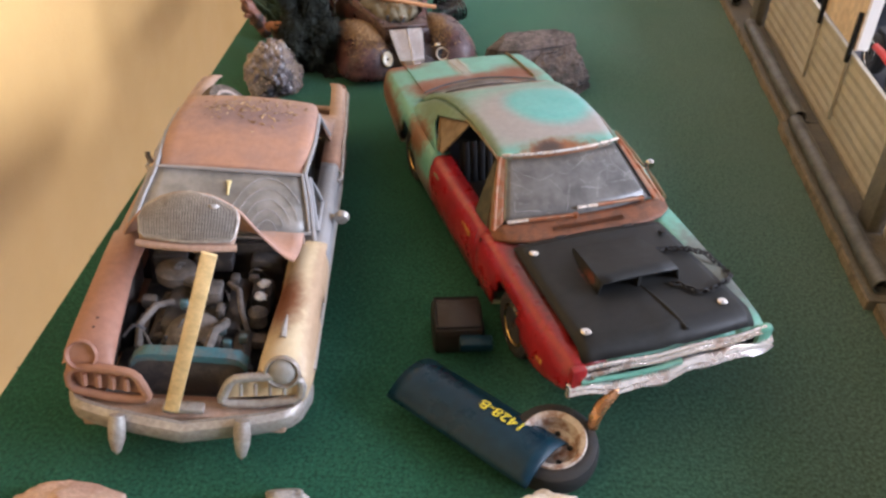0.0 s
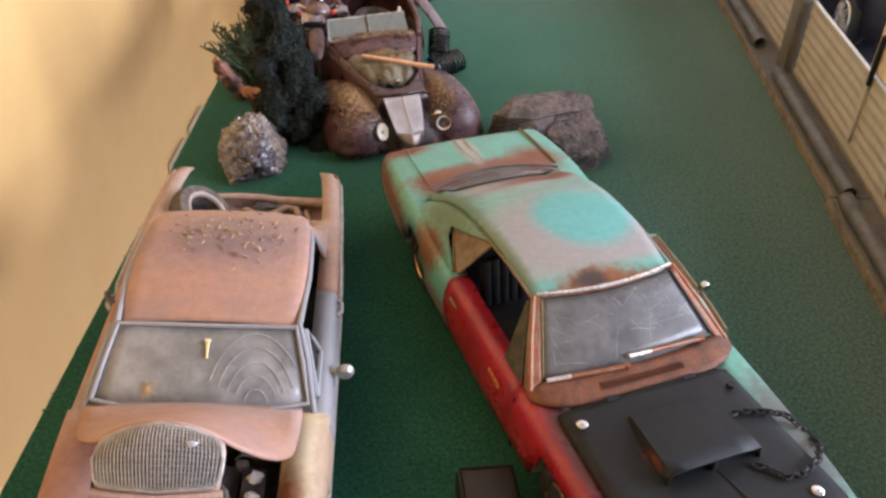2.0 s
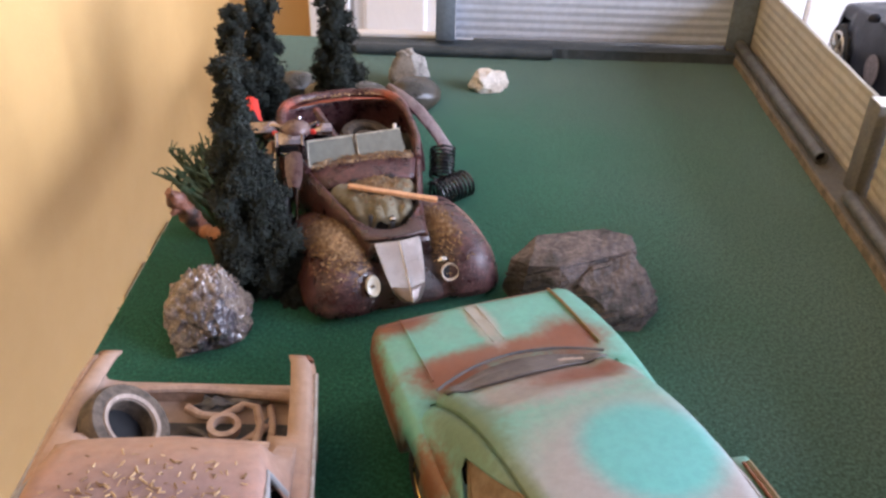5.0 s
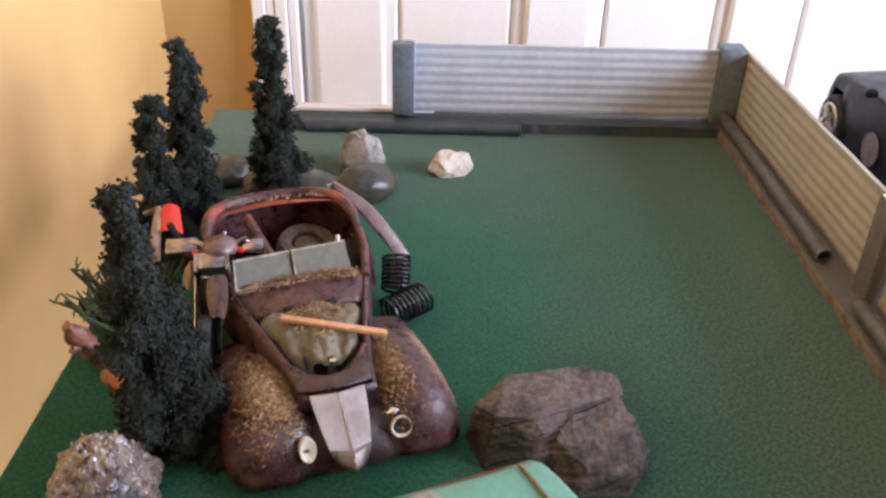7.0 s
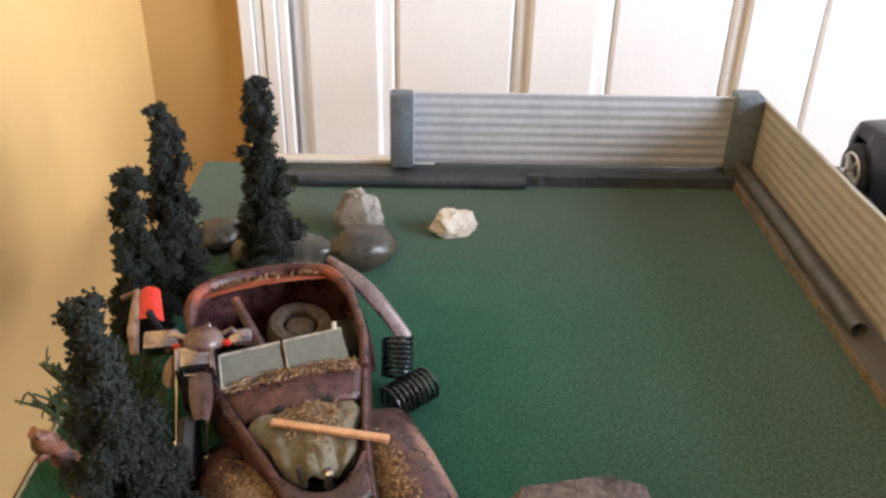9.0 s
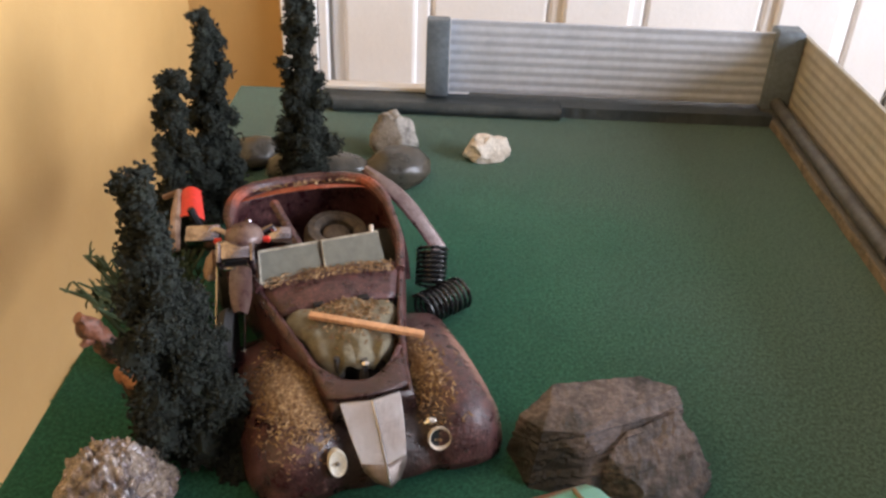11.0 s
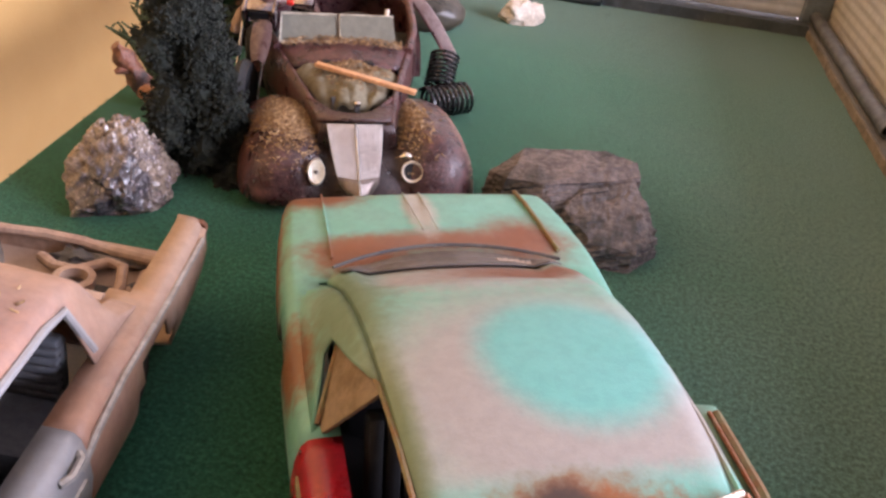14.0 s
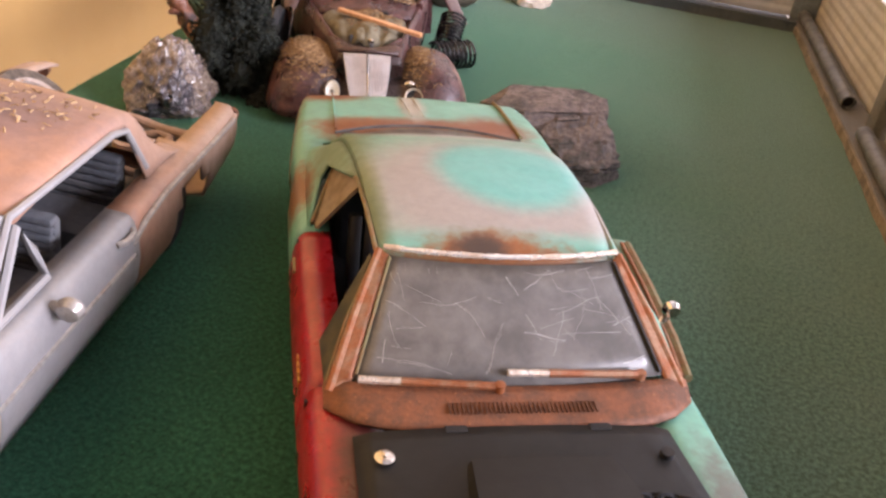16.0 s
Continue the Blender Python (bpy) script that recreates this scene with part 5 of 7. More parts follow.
    # deck lid seams and centre rib
    for x, r in ((-0.0255, 0.00032), (0.0272, 0.00055)):
        # The right seam's thicker olive tube paints the shade of the trough there.
        part("deck_seam", tube([(x * 1.02, 0.0700, 0.0353), (x, 0.0830, 0.0343), (x * 0.98, 0.0965, 0.0332), (x * 0.97, 0.1040, 0.0321)], r, 6), OLIVETRIM if x > 0 else GREENPAINT, body, "olive line painted as the shaded groove beside the deck lid" if x > 0 else "")
    for x in (-0.0028, 0.0008):
        part("deck_rib", tube([(x, 0.0800, 0.0360), (x * 1.1, 0.0920, 0.0345), (x * 1.2, 0.1035, 0.0326)], [0.0002, 0.00025, 0.0002], 6), GREENPAINT, body)
    for x, y in ((-0.0315, -0.066), (0.0315, -0.066), (-0.0315, 0.053), (0.0315, 0.053)):
        mm = Matrix.Translation((x, y, 0.0125)) @ Matrix.Rotation(radians(90 if x > 0 else -90), 4, "Y")
        wheel(car, None, 0.0124, 0.0085, GOLD, m=mm)
    # the tail is pushed out on the far side
    for ob in car.children_recursive:
        for v in ob.data.vertices:
            if v.co.y > 0.045 and v.co.x > 0:
                v.co.x += 0.0024 * (v.co.x / 0.033) * min(1.0, (v.co.y - 0.045) / 0.045)
    return car


mint_car()

# ==== faded fifties coupe with its hood propped up ====
def stud_car():
    car = thing("fifties_coupe", pose(-0.0944, 0.2684, 0.0022, 0, 3.6, 5.2), "faded red fifties finned coupe with propped hood and open trunk", "model car", "model car wrecks")
    keys = [(-0.1010, 0.0335, 0.0130, 0.0270, 0.0006), (-0.0950, 0.0352, 0.0110, 0.0290, 0.0008), (-0.080, 0.0358, 0.0095, 0.0305, 0.0008), (-0.035, 0.0362, 0.0085, 0.0325, 0.0008), (0.0, 0.0362, 0.0085, 0.0315, 0.0006),
            (0.045, 0.0362, 0.0085, 0.0305, 0.0006), (0.075, 0.0350, 0.0095, 0.0285, 0.0006), (0.1000, 0.0330, 0.0110, 0.0262, 0.0004), (0.1040, 0.0318, 0.0120, 0.0255, 0.0004)]

    def split(c, i, j):
        for wy in (-0.062, 0.058):
            if abs(c.x) > 0.028 and (c.y - wy) ** 2 + (c.z - 0.0115) ** 2 < 0.0135 ** 2:
                return None
        if c.z > 0.0185 and -0.1100 < c.y < -0.0335 and abs(c.x) < 0.0215 + 0.085 * (c.y + 0.0985):
            return None
        if c.z > 0.029 and -0.030 < c.y < 0.0440 and abs(c.x) < 0.0300:
            return None
        if c.z > 0.0150 and 0.0520 < c.y and abs(c.x) < 0.0262:
            return None
        if c.x > 0.0195 and c.y < -0.0345 and c.z > 0.010:
            return "cream_fender"
        if c.x < -0.0195 and c.y < -0.0345 and c.z > 0.010:
            return "red_fender"
        if c.x > 0.019 and -0.0345 < c.y < 0.022 and c.z > 0.010:
            return "door_r"
        if c.x < -0.019 and -0.0345 < c.y < 0.022 and c.z > 0.010:
            return "door_l"
        return "body"

    pieces, rings = shell(keys, -0.1010, 0.1040, 64, split, widen=1.04)
    body = part("body", pieces["body"], STUDRED, car, "dusty faded red body")
    ff = part("front_fender", pieces["cream_fender"], CREAM, car, "cream fender with a rust streak")
    fl = part("front_fender", pieces["red_fender"], STUDRED, car, "faded red fender")
    dr = part("door", pieces["door_r"], STUDGREY, car, "grey primer door")
    dl = part("door", pieces["door_l"], STUDRED, car)
    for p in (body, ff, fl, dr, dl):
        thicken(p, 0.0009)
    # fender crowns: raised long blisters over the front wheels
    for s, par, mat in ((1, ff, CREAM), (-1, fl, STUDRED)):
        rr = []
        for y in lin(-0.1000, -0.0330, 26):
            t = (y + 0.1000) / 0.0670
            h = 0.0042 * (1 - t) ** 0.5 * min(1.0, (t + 0.04) * 8) + 0.0012
            w = 0.0074 * (0.68 + 0.32 * (1 - t))
            cx = s * (0.0282 + 0.0032 * t)
            zs = spline(keys, y)[2] - 0.0005
            rr.append([Vector((cx + w * math.cos(a), y, zs + h * math.sin(a))) for a in lin(0, math.pi, 11)])
        part("fender_crown", rings_mesh(rr, False), mat, par)
        hl = Matrix.Translation((s * (0.0285 if s > 0 else 0.0296), -0.1000 if s > 0 else -0.0985, 0.0292 if s > 0 else 0.0305)) @ Matrix.Rotation(radians(72 if s > 0 else 62), 4, "X") @ Matrix.Scale(0.86 if s > 0 else 0.76, 4)
        ring = part("headlight", lathe([(0.0050, -0.003), (0.0062, 0.0), (0.0064, 0.0016), (0.0056, 0.0022), (0.0050, 0.0010), (0.0046, -0.001)], 22, hl), DULLCHROME if s > 0 else STUDRED, car, "round headlight with dull bezel" if s > 0 else "empty rusty headlight bowl")
        if s > 0:
            part("lens", lathe([(0.0050, 0.0008), (0.0040, 0.0020), (0.0020, 0.0026), (0.0, 0.0028)], 20, hl), DUSTGLASS, ring, "cloudy glass lens")
            part("reflector", lathe([(0.0050, 0.0004), (0.0025, -0.002), (0.0, -0.0025)], 20, hl), DULLCHROME, ring)
            part("hood_ornament", tube([(0.0275, -0.0900, 0.0345), (0.0277, -0.0868, 0.0362), (0.0280, -0.0815, 0.0368)], [0.0011, 0.0009, 0.0003], 8), DULLCHROME, car, "pointed fender ornament")
        else:
            part("bowl", lathe([(0.0050, 0.0002), (0.0028, -0.0018), (0.0, -0.0022)], 20, hl), STUDRED, ring)
            for k in range(3):
                part("bulb_hole", lathe([(0.0007, 0.0), (0.0, 0.0002)], 8, hl @ Matrix.Translation((0.0016 * (k - 1), 0, -0.0008))), BLACK, ring)
            for y in (-0.0900, -0.0855):
                part("screw_hole", lathe([(0.0005, 0.0), (0.0, 0.0001)], 8, Matrix.Translation((s * 0.0280, y, 0.0347))), BLACK, fl)
        # side grilles
        g = part("side_grille", rings_mesh([[Vector((s * 0.0120, -0.1030, 0.0195)), Vector((s * 0.0330, -0.1000, 0.0195))], [Vector((s * 0.0140, -0.1015, 0.0262)), Vector((s * 0.0325, -0.0990, 0.0262))]], False), CREAM if s > 0 else STUDRED, car, "side grille opening")
        part("grille_frame", tube([(s * 0.0112, -0.1043, 0.0190), (s * 0.0108, -0.1040, 0.0202), (s * 0.0122, -0.1034, 0.0238), (s * 0.0134, -0.1028, 0.0260), (s * 0.0150, -0.1024, 0.0272), (s * 0.0180, -0.1020, 0.0276), (s * 0.0250, -0.1010, 0.0276), (s * 0.0312, -0.1000, 0.0266), (s * 0.0334, -0.0996, 0.0252), (s * 0.0342, -0.0999, 0.0230), (s * 0.0338, -0.1008, 0.0200), (s * 0.0322, -0.1014, 0.0186), (s * 0.0220, -0.1035, 0.0180), (s * 0.0130, -0.1043, 0.0182), (s * 0.0112, -0.1043, 0.0190)], 0.0015, 9), DULLCHROME if s > 0 else STUDRED, g, "rounded grille frame")
        part("side_spear", tube([(s * 0.0368, -0.0900, 0.0215), (s * 0.0372, -0.03, 0.0225), (s * 0.0374, 0.02, 0.0220)], 0.0007, 6), DULLCHROME, car, "dull side trim")
        for k in range(4):
            part("grille_bar", tube([(s * (0.0165 + 0.0042 * k), -0.1030 + 0.0005 * k, 0.0255), (s * (0.0165 + 0.0042 * k), -0.1040 + 0.0005 * k, 0.0215)], 0.0006 if s > 0 else 0.0010, 6), DULLCHROME if s > 0 else STUDRED, g)
    # gaps round the grey door
    for y in (-0.0348, 0.0222):
        w, zb, zs, _ = spline(keys, y)
        part("shut_line", tube([(w * q, y + dy, z) for q, dy, z in ((0.962, 0.0, zs - 0.0012), (0.992, -0.0010, zs - 0.0055), (1.004, -0.0016, zs - 0.0105), (0.996, -0.0010, zs - 0.0165), (0.965, 0.0010, zb + 0.0015))], 0.00035, 6), BLACK, dr, "dark door gap")
    part("door_crease", tube([(0.0366, -0.0180, 0.0205), (0.0371, -0.0020, 0.0212), (0.0370, 0.0120, 0.0216)], [0.0002, 0.00045, 0.0002], 6), STUDGREY, dr)
    # bumper and its two bullets
    rings = []
    for u in lin(-1, 1, 27):
        x = u * 0.0376 - (0.0008 if u > 0 else -0.0008) * max(0.0, (abs(u) - 0.84) / 0.16) ** 2
        y = -0.1085 + 0.0035 * (1 - abs(abs(u) - 0.0)) * -1 + 0.0065 * u ** 4 + 0.0020 * abs(u) + 0.0080 * max(0.0, (abs(u) - 0.84) / 0.16) ** 2
        z = 0.0140 - 0.0012 * max(0, 1 - abs(u) * 2.2)
        rings.append([Vector((x, y - 0.0030, z - 0.0008)), Vector((x, y - 0.0024, z + 0.0022)), Vector((x, y - 0.0004, z + 0.0036)), Vector((x, y + 0.0012, z + 0.0034)), Vector((x, y + 0.0010, z - 0.0030)), Vector((x, y - 0.0018, z - 0.0032))])
    bump = part("bumper", rings_mesh(rings), DULLCHROME, car, "dusty chrome bumper")
    for s in (-1, 1):
        part("bumper_bullet", lathe([(0.0, -0.0040), (0.0022, -0.0035), (0.0026, 0.0), (0.0024, 0.0040), (0.0014, 0.0078), (0.0, 0.0092)], 14, Matrix.Translation((s * 0.0180, -0.1135, 0.0155)) @ Matrix.Rotation(radians(152), 4, "X")), DULLCHROME, bump, "pointed bumper guard")
    part("valance", box((0, -0.1040, 0.0125), (0.060, 0.008, 0.006), 0.001), STUDDUST, car)
    part("plate_bracket", box((0, -0.1065, 0.0178), (0.0120, 0.0040, 0.0020), 0.0005), DULLCHROME, car)

    # engine bay
    bay = part("engine_bay", box((0, -0.0660, 0.0105), (0.052, 0.066, 0.003)), ENGINEDARK, car, "dark engine bay floor")
    for s in (-1, 1):
        part("inner_wing", rings_mesh([[Vector((s * 0.0255, -0.100, 0.012)), Vector((s * 0.0215, -0.100, 0.0285))], [Vector((s * 0.0285, -0.034, 0.012)), Vector((s * 0.0272, -0.034, 0.0320))]], False), ENGINEDARK if s > 0 else ENGINEDUST, bay)
    part("bulkhead", box((0, -0.0345, 0.0220), (0.0500, 0.0020, 0.0200)), ENGINEDARK, bay)
    for x, sx in ((-0.0160, 0.012), (-0.0015, 0.013), (0.0165, 0.011)):
        part("heater_box", box((x, -0.0395, 0.0270), (sx, 0.0070, 0.0060), 0.0012), ENGINEDARK, bay)
    eng = part("engine_block", box((-0.0005, -0.0640, 0.0170), (0.0230, 0.0360, 0.0120), 0.002), ENGINEDARK, car, "greasy engine block")
    for s in (-1, 1):
        part("valve_cover", box((s * 0.0095, -0.0620, 0.0235), (0.0070, 0.0300, 0.0050), 0.0018), ENGINEDARK, eng)
        mf = tube([(s * 0.0150, -0.0780 + 0.0045 * k, 0.0190 + 0.0006 * (k % 2)) for k in range(7)], 0.0019, 8)
        for k in range(4):
            add_tube(mf, [(s * 0.0110, -0.0770 + 0.0078 * k, 0.0220), (s * 0.0148, -0.0765 + 0.0078 * k, 0.0200)], 0.0014, 7)
        part("exhaust_manifold", mf, ENGINEDUST, eng)
    part("air_cleaner", lathe([(0.0, 0.0), (0.0066, 0.0), (0.0068, 0.0034), (0.0054, 0.0042), (0.0020, 0.0044), (0.0016, 0.0052), (0.0, 0.0052)], 26, Matrix.Translation((-0.0125, -0.0490, 0.0255))), ENGINEDUST, eng, "round dusty air cleaner")
    part("intake_duct", tube([(-0.0085, -0.0530, 0.0272), (-0.0030, -0.0545, 0.0268), (0.0035, -0.0540, 0.0262)], 0.0022, 9), ENGINEDUST, eng)
    part("carburettor", box((0.0010, -0.0600, 0.0275), (0.0070, 0.0080, 0.0060), 0.0012), ENGINEDUST, eng)
    part("blower", lathe([(0.0, 0.0), (0.0085, 0.0), (0.0088, 0.0025), (0.0060, 0.0045), (0.0, 0.0050)], 26, Matrix.Translation((-0.0010, -0.0800, 0.0235)) @ Matrix.Rotation(radians(28), 4, "X")), ENGINEDUST, eng, "dusty round housing")
    part("fan", lathe([(0.0, 0.0), (0.0080, 0.0), (0.0080, 0.0006), (0.0, 0.0010)], 20, Matrix.Translation((0.0, -0.0858, 0.0200)) @ Matrix.Rotation(radians(90), 4, "X")), ENGINEDARK, eng)
    part("radiator", rings_mesh([[Vector((-0.0185, -0.0940, 0.0130)), Vector((-0.0185, -0.0915, 0.0130)), Vector((-0.0185, -0.0915, 0.0235)), Vector((-0.0185, -0.0940, 0.0235))], [Vector((-0.0130, -0.0945, 0.0130)), Vector((-0.0130, -0.0915, 0.0130)), Vector((-0.0130, -0.0910, 0.0262)), Vector((-0.0130, -0.0945, 0.0262))], [Vector((0.0130, -0.0945, 0.0130)), Vector((0.0130, -0.0915, 0.0130)), Vector((0.0130, -0.0910, 0.0262)), Vector((0.0130, -0.0945, 0.0262))], [Vector((0.0185, -0.0940, 0.0130)), Vector((0.0185, -0.0915, 0.0130)), Vector((0.0185, -0.0915, 0.0235)), Vector((0.0185, -0.0940, 0.0235))]]), ENGINEDARK, car, "dark radiator")
    part("radiator_tank", rings_mesh([[Vector((x, y, z + dz)) for y, dz in ((-0.0952, 0.0000), (-0.0905, 0.0000), (-0.0905, 0.0026), (-0.0952, 0.0026))] for x, z in ((-0.0172, 0.0232), (-0.0150, 0.0258), (-0.0120, 0.0265), (0.0, 0.0268), (0.0120, 0.0265), (0.0150, 0.0258), (0.0172, 0.0232))]), TEAL, car, "teal radiator top tank")
    part("hose", tube([(0.0045, -0.0900, 0.0270), (0.0060, -0.0840, 0.0305), (0.0085, -0.0790, 0.0295), (0.0075, -0.0740, 0.0265)], 0.0016, 8), ENGINEDUST, eng)
    part("generator", tube([(0.0135, -0.0860, 0.0215), (0.0135, -0.0760, 0.0225)], 0.0030, 12), ENGINEDUST, eng)
    for k, p in enumerate(((0.0100, -0.0860, 0.0270), (0.0145, -0.0835, 0.0275), (0.0075, -0.0800, 0.0275), (0.0160, -0.0900, 0.0235), (-0.0060, -0.0690, 0.0290))):
        part("teal_fitting", box(p, (0.0026, 0.0022, 0.0034), 0.0006), TEAL, eng, "teal painted fitting", Matrix())
    part("battery", box((0.0170, -0.0560, 0.0245), (0.0065, 0.0105, 0.0080), 0.0008), ENGINEDARK, car, "dark battery")
    for y in (-0.0525, -0.0590):
        part("battery_corrosion", stone(int(-y * 9000), (0.0022, 0.0018, 0.0013), 0.5, 2.5, 2), surface("white_crust", (0.70, 0.70, 0.70), (0.55, 0.55, 0.55), 500.0, 0.7), car, "white crusty deposit", Matrix.Translation((0.0172, y, 0.0284)))
    part("washer_jar", lathe([(0.0, 0.0), (0.0032, 0.0), (0.0034, 0.0050), (0.0018, 0.0064), (0.0, 0.0064)], 14, Matrix.Translation((0.0170, -0.0690, 0.0225))), ENGINEDUST, car)
    for x, y, z, dx, dy in ((-0.0190, -0.0700, 0.0205, 0.0040, 0.0080), (-0.0195, -0.0600, 0.0225, 0.0050, 0.0040), (-0.0030, -0.0700, 0.0265, 0.0030, 0.0030), (0.0050, -0.0680, 0.0262, 0.0026, 0.0050), (0.0185, -0.0780, 0.0220, 0.0044, 0.0050), (0.0130, -0.0480, 0.0255, 0.0036, 0.0030), (0.0070, -0.0500, 0.0262, 0.0030, 0.0044)):
        part("accessory", box((x, y, z), (dx, dy, 0.0040), 0.0009), ENGINEDUST, eng)
    part("hose", tube([(-0.0170, -0.0860, 0.0235), (-0.0185, -0.0770, 0.0262), (-0.0150, -0.0690, 0.0278), (-0.0105, -0.0650, 0.0268)], 0.0012, 8), ENGINEDUST, eng)
    part("hose", tube([(0.0060, -0.0560, 0.0290), (0.0100, -0.0610, 0.0300), (0.0120, -0.0700, 0.0285), (0.0150, -0.0770, 0.0250)], 0.0010, 8), ENGINEDUST, eng)
    rnd = random.Random(77)
    for k in range(20):
        a = Vector((rnd.uniform(-0.016, 0.016), rnd.uniform(-0.085, -0.045), rnd.uniform(0.022, 0.028)))
        b = a + Vector((rnd.uniform(-0.008, 0.008), rnd.uniform(-0.012, 0.012), rnd.uniform(-0.004, 0.002)))
        mid = a.lerp(b, 0.5) + Vector((0, 0, 0.003))
        part("ignition_wire", tube([a, a.lerp(mid, 0.5) + Vector((0, 0, 0.001)), mid, b.lerp(mid, 0.5), b], 0.0005, 5), ENGINEDUST if k % 2 else ENGINEDARK, eng)

    # propped hood: plate rising forward, its nose holding the grille
    hin = Vector((0, -0.0320, 0.0350))
    rr = []
    for v in lin(0, 1, 16):
        row = []
        for u in lin(-1, 1, 17):
            w = 0.0295 + (0.0136 - 0.0295) * v ** 2.3
            y = -0.0325 + (-0.0790 + 0.0325) * v
            z = 0.0362 + (0.0820 - 0.0362) * v ** 1.05 - (0.0045 * (0.4 + v) + 0.0190 * v * (1 - v)) * abs(u) ** 2.2 - (0.034 * v * (1 - v)) * max(0.0, u - 0.1) ** 1.5
            if v > 0.1:
                z = max(z, 0.0405)
            row.append(Vector((u * w - 0.0010 + 0.0045 * v, y, z)))
        rr.append(row)
    hood = part("hood", rings_mesh(rr, False), STUDRED, car, "faded red hood propped open")
    thicken(hood, 0.0008)
    # nose of the hood with the grille in it
    nose = []
    for v in lin(0, 1, 8):
        row = []
        for u in lin(-1, 1, 17):
            w = 0.0124 + 0.0010 * math.sin(v * 3.1)
            row.append(Vector((u * w + 0.0035, -0.0790 - 0.0095 * v - 0.0012 * (1 - u * u), 0.0820 - 0.0045 * u * u * 1.4 * (1 - v) - 0.0105 * max(v, 0.0) ** 1.6 + 0.0008 * math.sin(v * 3.1))))
        nose.append(row)
    ns = part("hood_nose", rings_mesh(nose, False), STUDDUST, hood, "dusty hood nose")
    thicken(ns, 0.0008)
    part("hood_lip", tube([(u * 0.0132 + 0.0035, -0.0890 - 0.0012 * (1 - u * u), 0.0712) for u in lin(-1, 1, 13)], 0.0010, 8), STUDDUST, hood, "dusty hood lip")

    def on_nose(u, v):
        w = 0.0124 + 0.0010 * math.sin(v * 3.1)
        return Vector((u * w + 0.0035, -0.0790 - 0.0095 * v - 0.0012 * (1 - u * u), 0.0820 - 0.0063 * u * u * (1 - v) - 0.0105 * max(v, 0.0) ** 1.6 + 0.0008 * math.sin(v * 3.1))) + Vector((0, -0.0004, 0.0006))
    outline = [(-0.88, 0.93), (-0.96, 0.86), (-0.97, 0.55), (-0.93, 0.14), (-0.85, 0.02), (-0.5, -0.03), (0.0, -0.05), (0.5, -0.03), (0.85, 0.02), (0.93, 0.14), (0.97, 0.55), (0.96, 0.86), (0.88, 0.93), (0.0, 0.96), (-0.88, 0.93)]
    gr = part("grille_surround", tube([on_nose(*p) for p in outline], 0.0005, 8), DULLCHROME, hood, "dull chrome grille surround")
    part("grille_backing", rings_mesh([[on_nose(u, v) - Vector((0, -0.0001, 0.0003)) for u in lin(-0.94, 0.94, 13)] for v in lin(-0.02, 0.94, 7)], False), ENGINEDUST, gr)
    for k in range(33):
        u = -0.90 + 1.80 * k / 32
        v0 = 0.0 + 0.06 * abs(u) ** 3
        part("grille_bar", tube([on_nose(u, v) + Vector((0, -0.0002, 0.0002)) for v in lin(v0, 0.93, 5)], 0.00026, 4), DULLCHROME, gr)
    for v in lin(0.05, 0.90, 12):
        part("grille_cross_bar", tube([on_nose(u, v) + Vector((0, -0.0001, 0.0001)) for u in lin(-0.92, 0.92, 9)], 0.00008, 4), DULLCHROME, gr)
    part("badge", stone(5, (0.0015, 0.0009, 0.0008), 0.5, 3, 2), DULLCHROME, gr, "crumpled badge", Matrix.Translation(on_nose(0.50, 0.35)))
    part("hood_prop", box((0, 0, 0), (0.0042, 0.0012, 0.0555), 0.0002, Matrix.Translation((0.0040, -0.0980, 0.0465)) @ Matrix.Rotation(radians(-7.5), 4, "X") @ Matrix.Rotation(radians(14), 4, "Y")), STRAW, car, "pale flat wood strip propping the hood")

    # cabin
    part("interior", box((0, 0.010, 0.0110), (0.060, 0.080, 0.003)), BLACK, car, "dark interior floor")
    for y, h in ((-0.002, 0.012), (0.030, 0.012)):
        st = part("seat", box((0, y, 0.0185), (0.050, 0.016, 0.008), 0.002), SEATGREY, car, "grey bench seat")
        bk = part("backrest", box((0, y + 0.0125, 0.0265), (0.0485, 0.0030, 0.0145), 0.001), SEATGREY, st, "ribbed grey backrest")
        for k in range(7):
            part("rib", box((0, y + 0.0104 + 0.0002 * k, 0.0208 + 0.0021 * k), (0.0480, 0.0036, 0.0020), 0.0008), SEATGREY, bk)
    part("dashboard", box((0, -0.0265, 0.0290), (0.056, 0.006, 0.005), 0.0015), STUDGREY, car)
    part("steering_wheel", tube([(-0.0140 + 0.0070 * math.cos(a), -0.0190 + 0.0025 * math.sin(a), 0.0320 + 0.0055 * math.sin(a)) for a in lin(0, 2 * math.pi, 20)], 0.0006, 6), BLACK, car)
    top = [(-0.0110, 0.0472, 0.0258), (0.0, 0.0496, 0.0268), (0.015, 0.0508, 0.0272), (0.032, 0.0498, 0.0268), (0.044, 0.0468, 0.0255), (0.051, 0.0425, 0.0245), (0.056, 0.0360, 0.0250), (0.060, 0.0300, 0.0262)]
    rr = []
    for y in lin(-0.0110, 0.0600, 40):
        z, w = spline(top, y)
        half = []
        for k in range(6):
            t = k / 5
            half.append((0.0315 + (w - 0.0315) * t, 0.0310 + (z - 0.0042 - 0.0310) * t if z - 0.0042 > 0.0310 else 0.0300 + 0.0002 * k))
        half += [(w * 0.985, z - 0.0026), (w * 0.93, z - 0.0014)]
